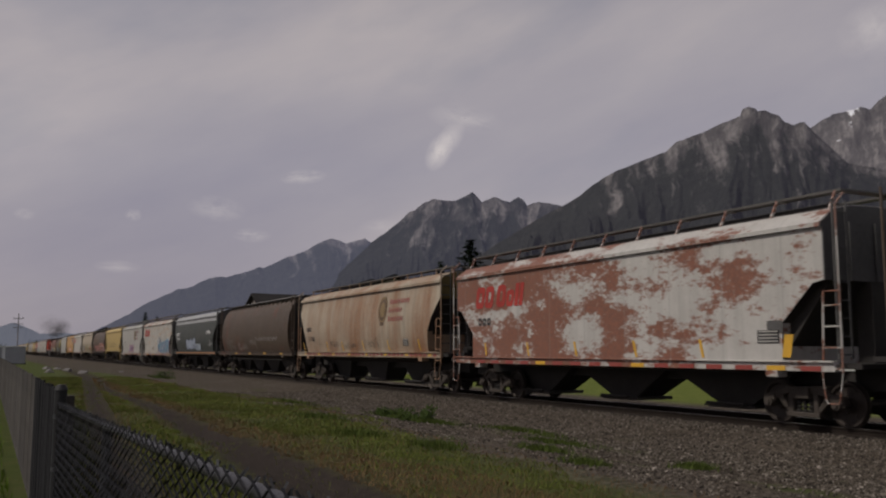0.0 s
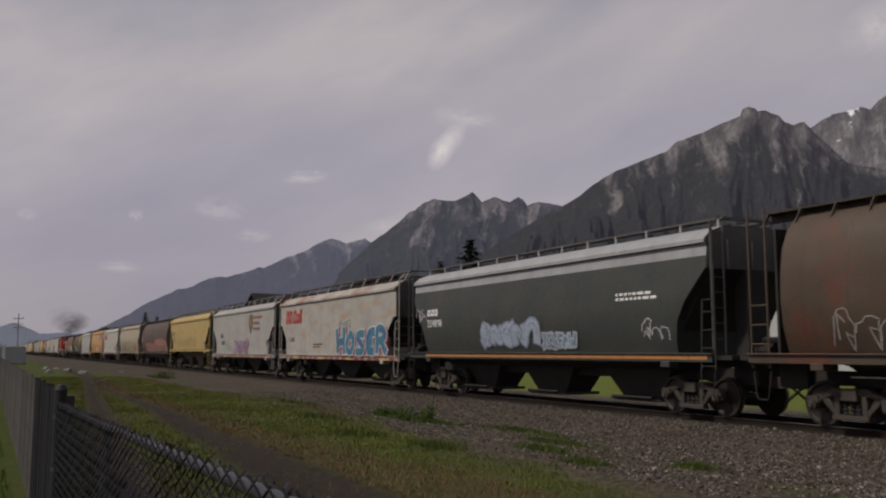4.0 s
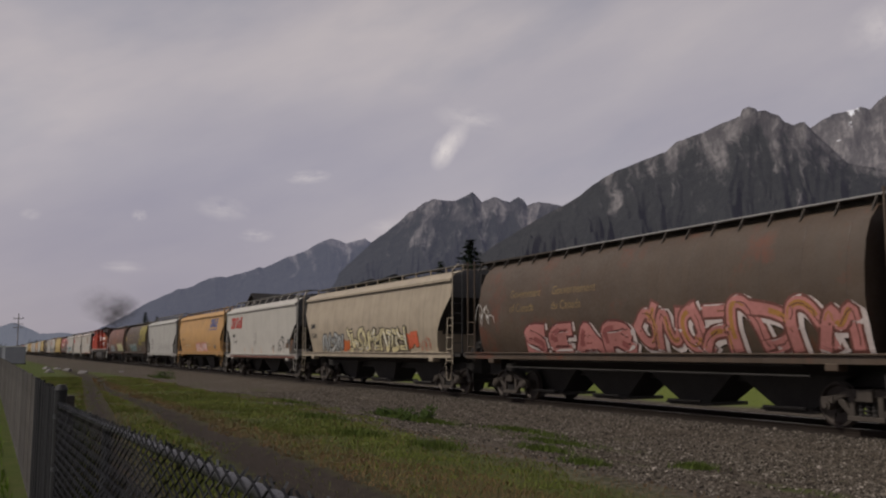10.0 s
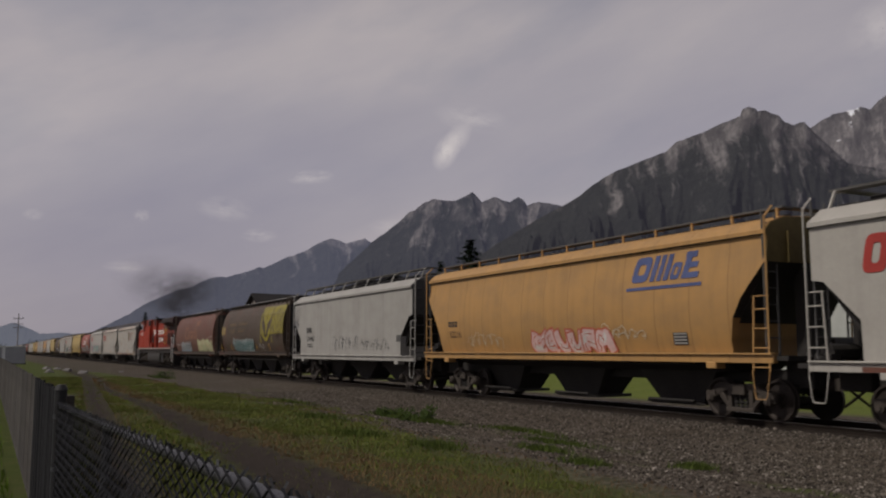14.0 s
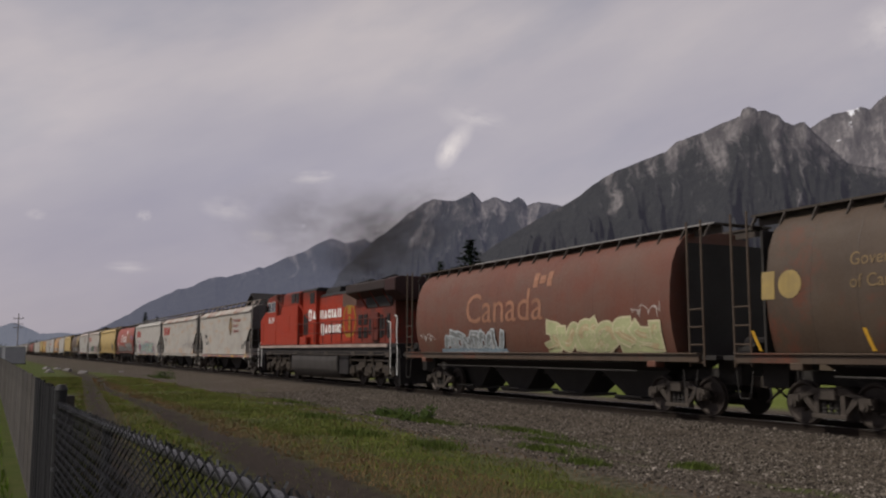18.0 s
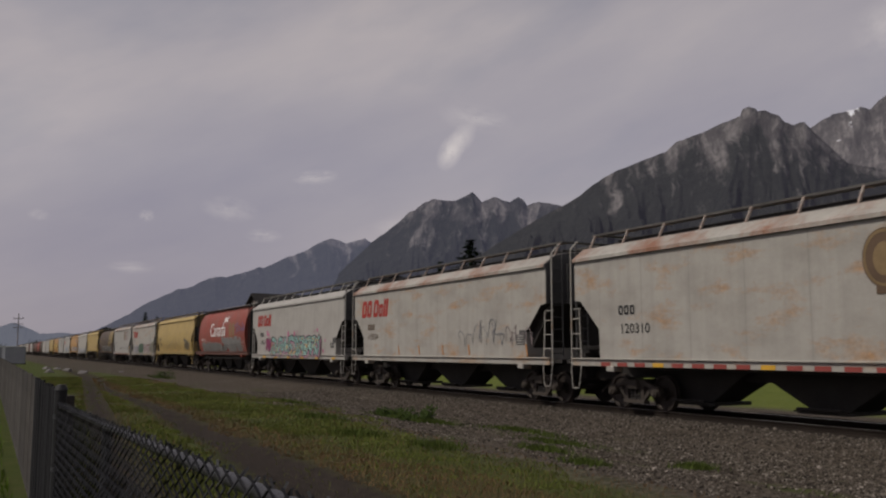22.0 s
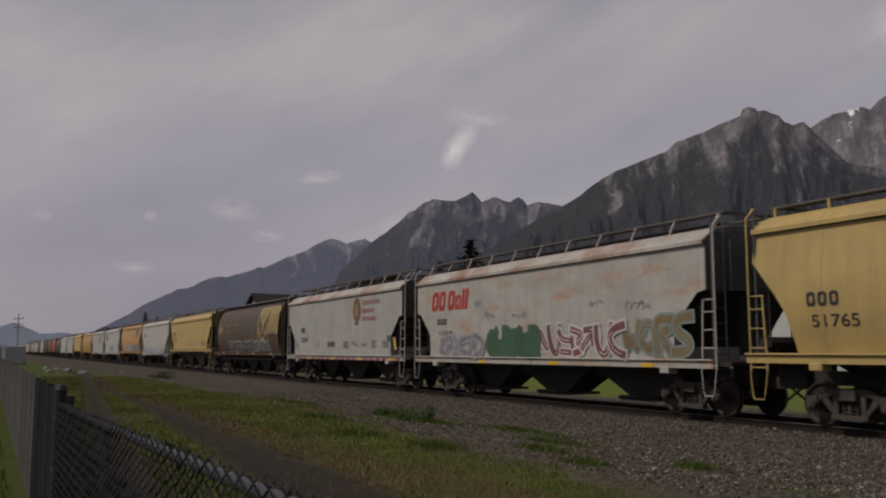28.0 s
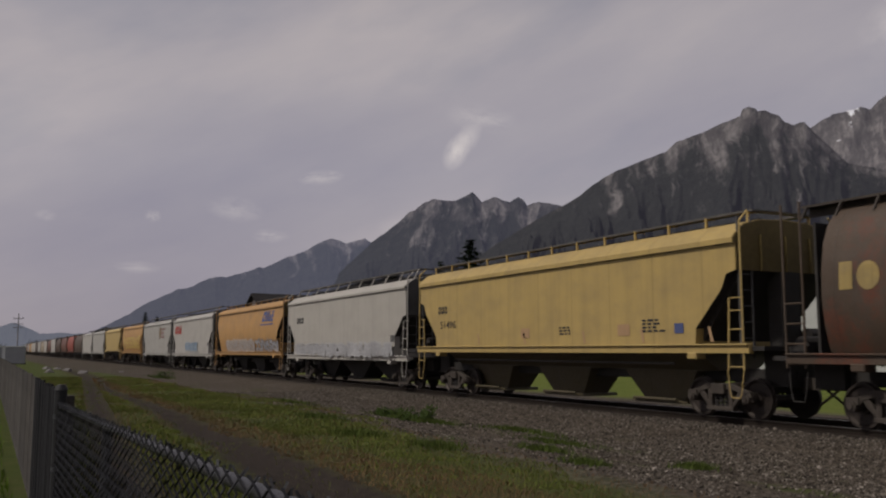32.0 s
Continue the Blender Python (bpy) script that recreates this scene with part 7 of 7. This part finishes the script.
def small_things():
    # white utility cabinet by the track, rocks, pole
    cab = thing("utility_cabinet", "White metal utility cabinet on the grass beside the track", "cabinet")
    cab.matrix_basis = pose(2.5, 121.5, -0.1, 0, 0, 4)
    wm = plain("white_cabinet_metal", (0.62, 0.63, 0.66), 0.5, vary=0.1)
    gm = plain("grey_cabinet_metal", (0.28, 0.29, 0.32), 0.5, vary=0.12)
    part("body", Mesh().box(-1.9, 1.7, 0, 2.4, 0.1, 2.1).done("body", bevel=0.03), gm, cab)
    part("base", Mesh().box(-2.0, 1.8, -0.1, 2.5, -0.1, 0.1).done("base"), M["tank"], cab)
    part("roof", Mesh().box(-2.0, 1.8, -0.1, 2.5, 2.1, 2.22).done("roof", bevel=0.02), wm, cab, "white roof edge")
    part("corner_post", Mesh().box(-0.95, -0.6, -0.04, -0.005, 0.1, 2.1).done("corner"), wm, cab, "bright white upright")
    rm = plain("pale_boulder", (0.17, 0.16, 0.155), 0.9, vary=0.35, scale=3)
    r = random.Random(5)
    for x, y, s in ((4.2, 73.5, 0.30), (4.7, 86, 0.33), (5.9, 79.5, 0.32), (6.4, 71.5, 0.33), (5.5, 85, 0.26), (10.2, 80, 0.2)):
        bm = bmesh.new()
        bmesh.ops.create_icosphere(bm, subdivisions=3, radius=1)
        sh = Vector((r.random() * 9, r.random() * 9, 0))
        for v in bm.verts:
            v.co *= 1 + 0.35 * noise.noise(v.co * 1.3 + sh)
            v.co = Vector((v.co.x * s * 1.2, v.co.y * s, max(-0.3, v.co.z) * s * 0.75))
        me = bpy.data.meshes.new("boulder")
        bm.to_mesh(me)
        bm.free()
        me.materials.append(None)
        tagged(part("boulder", me, rm, m=pose(x, y, ground_z(x, y))), "Pale grey boulder lying in the grass", "rock", "boulders in the grass")
    pole = thing("utility_pole", "Wooden utility pole with crossarms far down the line, paled for haze", "utility pole")
    pole.matrix_basis = pose(8.64, 330, 0)
    # the haze of the distance is put into this pale timber colour
    wood = plain("haze_paled_timber", (0.27, 0.26, 0.27), 0.9)
    part("pole", Mesh().rod((0, 0, -0.5), (0, 0, 14), 0.24, 10, 0.16).done("pole"), wood, pole)
    for z in (12.2, 10.4, 9.2):
        part("crossarm", Mesh().box(-1.6, 1.6, -0.1, 0.1, z, z + 0.22).done("crossarm"), wood, pole)
    for k in (-1.4, 1.4):
        part("insulator", Mesh().rod((k, 0, 12.42), (k, 0, 12.7), 0.1, 8).done("insulator"), M["tank"], pole)
    # far bushes and trees closing the valley floor
    leaf = plain("far_foliage", (0.028, 0.036, 0.018), 0.9, vary=0.4, scale=0.5)
    rr = random.Random(12)
    for i in range(34):
        x = rr.uniform(22, 75) if i < 24 else rr.uniform(-70, 6)
        y = rr.uniform(430, 640)
        s = rr.uniform(3.5, 6.0)
        vs, fs = leaf_cloud(420, s, 0.5, 100 + i)
        me = bpy.data.meshes.new("bush")
        me.from_pydata(vs, [], fs)
        me.materials.append(None)
        tagged(part("bush", me, leaf, m=pose(x, y, 0)), "Dark green bush at the far end of the valley floor", "bush", "far bushes")


small_things()


def growth():
    """Grass blades, weeds and loose stones on the near ground."""
    r = random.Random(21)

    def blades(n, place, h, mat, name, label):
        vs, fs = [], []
        for _ in range(n):
            p = place()
            if p is None:
                continue
            x, y = p
            z = ground_z(x, y)
            q = h * r.uniform(0.5, 1.3)
            a = r.uniform(0, 2 * math.pi)
            lx, ly = math.cos(a) * q * r.uniform(0.1, 0.6), math.sin(a) * q * r.uniform(0.1, 0.6)
            w_ = 0.003 + 0.00045 * y
            k = len(vs)
            vs += [(x - w_ * math.sin(a), y + w_ * math.cos(a), z - 0.01), (x + w_ * math.sin(a), y - w_ * math.cos(a), z - 0.01), (x + lx, y + ly, z + q)]
            fs.append((k, k + 1, k + 2))
        me = bpy.data.meshes.new(name)
        me.from_pydata(vs, [], fs)
        me.materials.append(mat)
        tagged(new(name, me), label, "grass", kind="stuff")

    def turf():
        y = 5 + 55 * r.random() ** 1.6
        x = r.uniform(0.7, on_line(VERGE, y) + 1.2)
        n = noise.noise((x * 0.55, y * 0.4, 7))
        d_rut = abs(x - on_line(RUT, y)) - on_line(RUT_HALF, y) - 0.12 + 0.3 * noise.noise((x * 1.2, y * 0.8, 3))
        if (d_rut < 0 or abs(x - on_line(RUT_LEFT, y)) < 0.34) and r.random() < 0.93:
            return None
        if x > on_line(VERGE, y) + 1.3 * noise.noise((x * 0.3, y * 0.2, 2)) and (n < 0.2 or r.random() < 0.5):
            return None
        if abs(x - on_line(STRAW, y)) < on_line(STRAW_HALF, y) * (0.9 + n) and r.random() < 0.7:
            return None
        if n < -0.08 and r.random() < 0.75:
            return None
        return x, y

    def dry():
        y = 5 + 55 * r.random() ** 1.6
        x = r.uniform(0.7, on_line(VERGE, y) + 0.8)
        if abs(x - on_line(RUT, y)) < on_line(RUT_HALF, y) - 0.1 + 0.3 * noise.noise((x * 1.2, y * 0.8, 3)) or abs(x - on_line(RUT_LEFT, y)) < 0.3:
            return None
        near = abs(x - on_line(STRAW, y)) < on_line(STRAW_HALF, y) * (1.0 + 0.8 * noise.noise((x * 0.5, y * 0.4, 11)))
        return (x, y) if near or r.random() < 0.22 else None

    # clumps of taller grass: middle, reach along x and y
    clumps = [(10.25, 22.0, 0.35, 1.9), (10.3, 21.0, 0.3, 1.0), (11.0, 17.4, 0.30, 1.6), (10.2, 14.9, 0.28, 1.2), (7.0, 13.9, 0.35, 0.7), (8.0, 11.0, 0.3, 0.35), (9.8, 10.6, 0.3, 0.3), (8.6, 13.0, 0.3, 0.6), (6.6, 16.5, 0.4, 0.9), (7.4, 21.0, 0.4, 1.4), (10.8, 65, 0.5, 3.0), (9.6, 30, 0.4, 2.0)]

    def tuft():
        x, y, a, b = clumps[min(len(clumps) - 1, int(len(clumps) * r.random() ** 2.0))]
        return x + r.gauss(0, a * 0.55), y + r.gauss(0, b * 0.55)
    green = plain("green_grass", (0.110, 0.130, 0.029), 0.8, vary=0.5, scale=1.2)
    straw = plain("dry_grass", (0.150, 0.096, 0.050), 0.8, vary=0.4, scale=1.2)
    blades(210000, turf, 0.045, green, "grass", "Short green grass with bare patches beside the dirt track")
    blades(110000, dry, 0.045, straw, "dry_grass", "Dry straw-coloured grass along the dirt ruts")
    blades(12000, tuft, 0.10, plain("tall_grass", (0.062, 0.086, 0.018), 0.8, vary=0.45, scale=3), "grass_tufts", "Clumps of taller green grass in the gravel")
    blades(16000, lambda: (r.uniform(-4, 0.3), 6 + 30 * r.random() ** 1.5), 0.14, plain("lush_grass", (0.087, 0.147, 0.013), 0.8, vary=0.4, scale=1.5), "lawn", "Lush lawn beside the board fence")
    # weeds in the gravel
    weeds = [(10.2, 21.3, 0.42, 0.26), (10.3, 22.9, 0.40, 0.2), (10.6, 63.0, 0.9, 0.3)]
    wm = plain("weed_leaves", (0.038, 0.060, 0.013), 0.8, vary=0.4, scale=3)
    vs, fs = [], []
    for i, (x, y, s, h) in enumerate(weeds):
        v, f = leaf_cloud(700, s, 0.05, 300 + i, h / s)
        k = len(vs)
        vs += [(a + x, b_ + y, c_ + ground_z(x, y)) for a, b_, c_ in v]
        fs += [tuple(j + k for j in q) for q in f]
    me = bpy.data.meshes.new("weeds")
    me.from_pydata(vs, [], fs)
    me.materials.append(wm)
    tagged(new("weeds", me), "Low dark green weeds growing in the gravel", "weeds", kind="stuff")
    # ballast stones
    vs, fs = [], []
    for _ in range(52000):
        y = 6 + 34 * r.random() ** 1.7
        x = r.uniform(7.2 + 0.02 * y, 15.6)
        if x < 9.5 + 0.03 * y and r.random() < 0.55 - 0.9 * noise.noise((x * 0.4, y * 0.4, 5)):
            continue
        s = r.uniform(0.010, 0.032) * (1.5 if r.random() < 0.06 else 1.0)
        z = ground_z(x, y) + s * 0.35
        k = len(vs)
        q = [Vector((r.uniform(0.6, 1.2) * s * a, r.uniform(0.6, 1.2) * s * b, r.uniform(0.5, 0.9) * s * c)) for a, b, c in ((1, 0, 0), (-1, 0, 0), (0, 1, 0), (0, -1, 0), (0, 0, 1), (0, 0, -1))]
        e = Euler((r.random(), r.random(), r.random() * 6)).to_matrix()
        vs += [tuple(e @ v + Vector((x, y, z))) for v in q]
        fs += [tuple(i + k for i in t) for t in ((0, 2, 4), (2, 1, 4), (1, 3, 4), (3, 0, 4), (2, 0, 5), (1, 2, 5), (3, 1, 5), (0, 3, 5))]
    m, n, b = material("ballast_stones", 0.85)
    rnd = n.add("NewGeometry").outputs["Random Per Island"]
    n.feed(b.inputs["Base Color"], n.ramp(rnd, [(0.0, (0.036, 0.031, 0.026)), (0.45, (0.090, 0.076, 0.062)), (0.85, (0.150, 0.131, 0.109)), (1.0, (0.26, 0.23, 0.20))]))
    me = bpy.data.meshes.new("ballast")
    me.from_pydata(vs, [], fs)
    me.materials.append(m)
    tagged(new("ballast_stones", me), "Grey crushed-stone ballast and loose gravel beside the rails", "gravel", kind="stuff")


growth()


# ---- drifting clouds and exhaust smoke ----


def soft_disc(name, col, alpha, glow, detail, seed, puffy=0.0):
    """A soft-edged wisp: opaque in the middle, broken by noise, gone at the rim."""
    m = bpy.data.materials.new(name)
    m.use_nodes = True
    n = Nodes(m.node_tree)
    at = n.add("TexCoord").outputs["Object"]
    d = n.add("VectorMath", i0=at)
    d.operation = "LENGTH"
    fall = n.ramp(d.outputs["Value"], [(0.05, 1.0), (0.55, 0.45), (0.98, 0.0)])
    wisp = n.ramp(n.noise(n.scaled(at, (1, 1, 1), (seed * 3.7, seed, 0)), detail, 6, 0.6), [(0.36 - 0.2 * puffy, 0.0), (0.62 - 0.1 * puffy, 1.0)])
    fac = n.math("MULTIPLY", n.math("MULTIPLY", fall, wisp), alpha)
    if glow:
        body = n.add("Emission", Color=col, Strength=glow)
    else:
        body = n.add("BsdfDiffuse", Color=col)
    mix = n.add("MixShader", i0=fac)
    n.feed(mix.inputs[1], n.add("BsdfTransparent").outputs[0])
    n.feed(mix.inputs[2], body.outputs[0])
    n.add("OutputMaterial", Surface=mix.outputs[0])
    return m


def lens_mesh():
    """A thin round lens of radius one, flat in z."""
    m = Mesh()
    rings = []
    for q, z in ((0.02, 0.06), (0.35, 0.05), (0.7, 0.03), (1.0, 0.0)):
        rings.append([(q * math.cos(2 * math.pi * i / 32), q * math.sin(2 * math.pi * i / 32), z) for i in range(32)])
    return m.loft(rings, caps=False).done("wisp", smooth=True)


CLOUDS = []


def clouds():
    lens = lens_mesh()
    # bearing, height, width and depth in degrees, lean, thickness
    rows = [(26.9, 12.9, 0.85, 1.45, 28, 1.0), (27.6, 13.7, 0.8, 1.4, 34, 0.6), (28.6, 15.0, 2.6, 1.0, 10, 0.5), (18.0, 11.1, 1.6, 0.55, -6, 0.75), (7.6, 8.3, 0.55, 0.45, 0, 0.6), (12.6, 8.9, 1.9, 0.9, 5, 0.5),
            (14.8, 7.3, 1.3, 0.5, 0, 0.5), (6.8, 5.1, 1.5, 0.45, 0, 0.5), (23.2, 8.0, 1.6, 0.6, 0, 0.45), (54.0, 18.5, 2.2, 1.8, -30, 0.6), (1.5, 8.0, 0.7, 0.4, 0, 0.4)]
    for k, (az, el, wd, hg, lean_, thick) in enumerate(rows):
        far = 4750.0
        mat = soft_disc("cloud_wisp", (1.0, 0.92, 0.91), min(1.0, thick * (1.05 if k < 2 else 0.72)), 1.12, 1.5, k + 1, 1.0 if k < 2 else 0.15)
        ob = part("backdrop_cloud", lens, mat)
        tagged(ob, "Small pale cloud drifting across the grey sky", "cloud", kind="structure")
        ob.scale = (math.tan(radians(wd)) * far, math.tan(radians(hg)) * far, 60)
        CLOUDS.append((ob, az, el, lean_, far))


clouds()


def smoke():
    plume = thing("exhaust_smoke", "Thin dark exhaust smoke drifting above the locomotive", "smoke")
    lens = lens_mesh()
    r = random.Random(8)
    # distance along the train from the stack, height, size, density; few sheets, so that light passes through them all
    for i, (dy, z, size, dense) in enumerate([(-3.8, 5.6, 1.4, 0.6), (-4.8, 6.5, 2.2, 0.6), (-3.4, 7.5, 2.8, 0.5), (0.4, 8.2, 3.4, 0.38), (5.5, 8.8, 4.2, 0.24), (-9.0, 7.4, 2.6, 0.34)]):
        mat = soft_disc("dark_smoke", (0.045, 0.040, 0.040), dense, 0.0, 1.6, i + 2, 0.4)
        ob = part("smoke_puff", lens, mat, plume, m=pose(r.uniform(-0.6, 0.6), dy, z, 90, r.uniform(-15, 15), -TURN - 5 + 8 * r.uniform(-1, 1)))
        ob.scale = (size * 1.5, size * 0.8, size * 0.3)
    CARS.append((plume, (CUTS[LOCO] + CUTS[LOCO + 1]) / 2))


smoke()


def motions():
    """The train rolls past; each wheel turns while its car is near."""
    for car, mid in CARS:
        rows = []
        for i in range(17):
            t = 2.0 * i
            rows.append((t, pose(TRACK, mid - run(t) - 7.62, 0)))
        walk(car, rows)
    for ob, az, el, lean_, far in CLOUDS:
        size = ob.scale.copy()
        rows = []
        for t, shift in ((0.0, 0.0), (16.0, 0.55), (32.0, 1.15)):
            a, e = radians(az + shift), radians(el)
            at = Vector((math.sin(a) * math.cos(e), math.cos(a) * math.cos(e), math.sin(e))) * far + Vector(EYE)
            rows.append((t, look(at, EYE, lean_) @ Matrix.Rotation(math.pi, 4, "Y")))
        walk(ob, rows)
        ob.scale = size
    steps = [i / FPS for i in range(0, int(32 * FPS) + 1)]
    mids = {car: mid for car, mid in CARS}
    for wh in WHEELS:
        car = wh.parent.parent
        off = wh.parent.location.y + wh.location.y
        radius = wh.location.z
        base = wh.location.copy()
        near = [t for t in steps if 6.0 < mids[car] + off - run(t) - 7.62 < 34.0]
        rows = []
        if near:
            first, last = near[0], near[-1]
            times = near if first == 0.0 else [0.0] + near
            times = times if last >= 32.0 else times + [32.0]
            for t in times:
                held = min(max(t, first), last)
                rows.append((t, pose(base.x, base.y, base.z, math.degrees(run(held) / radius) % 360, 0, 0)))
        if len(rows) > 2:
            walk(wh, rows)


motions()
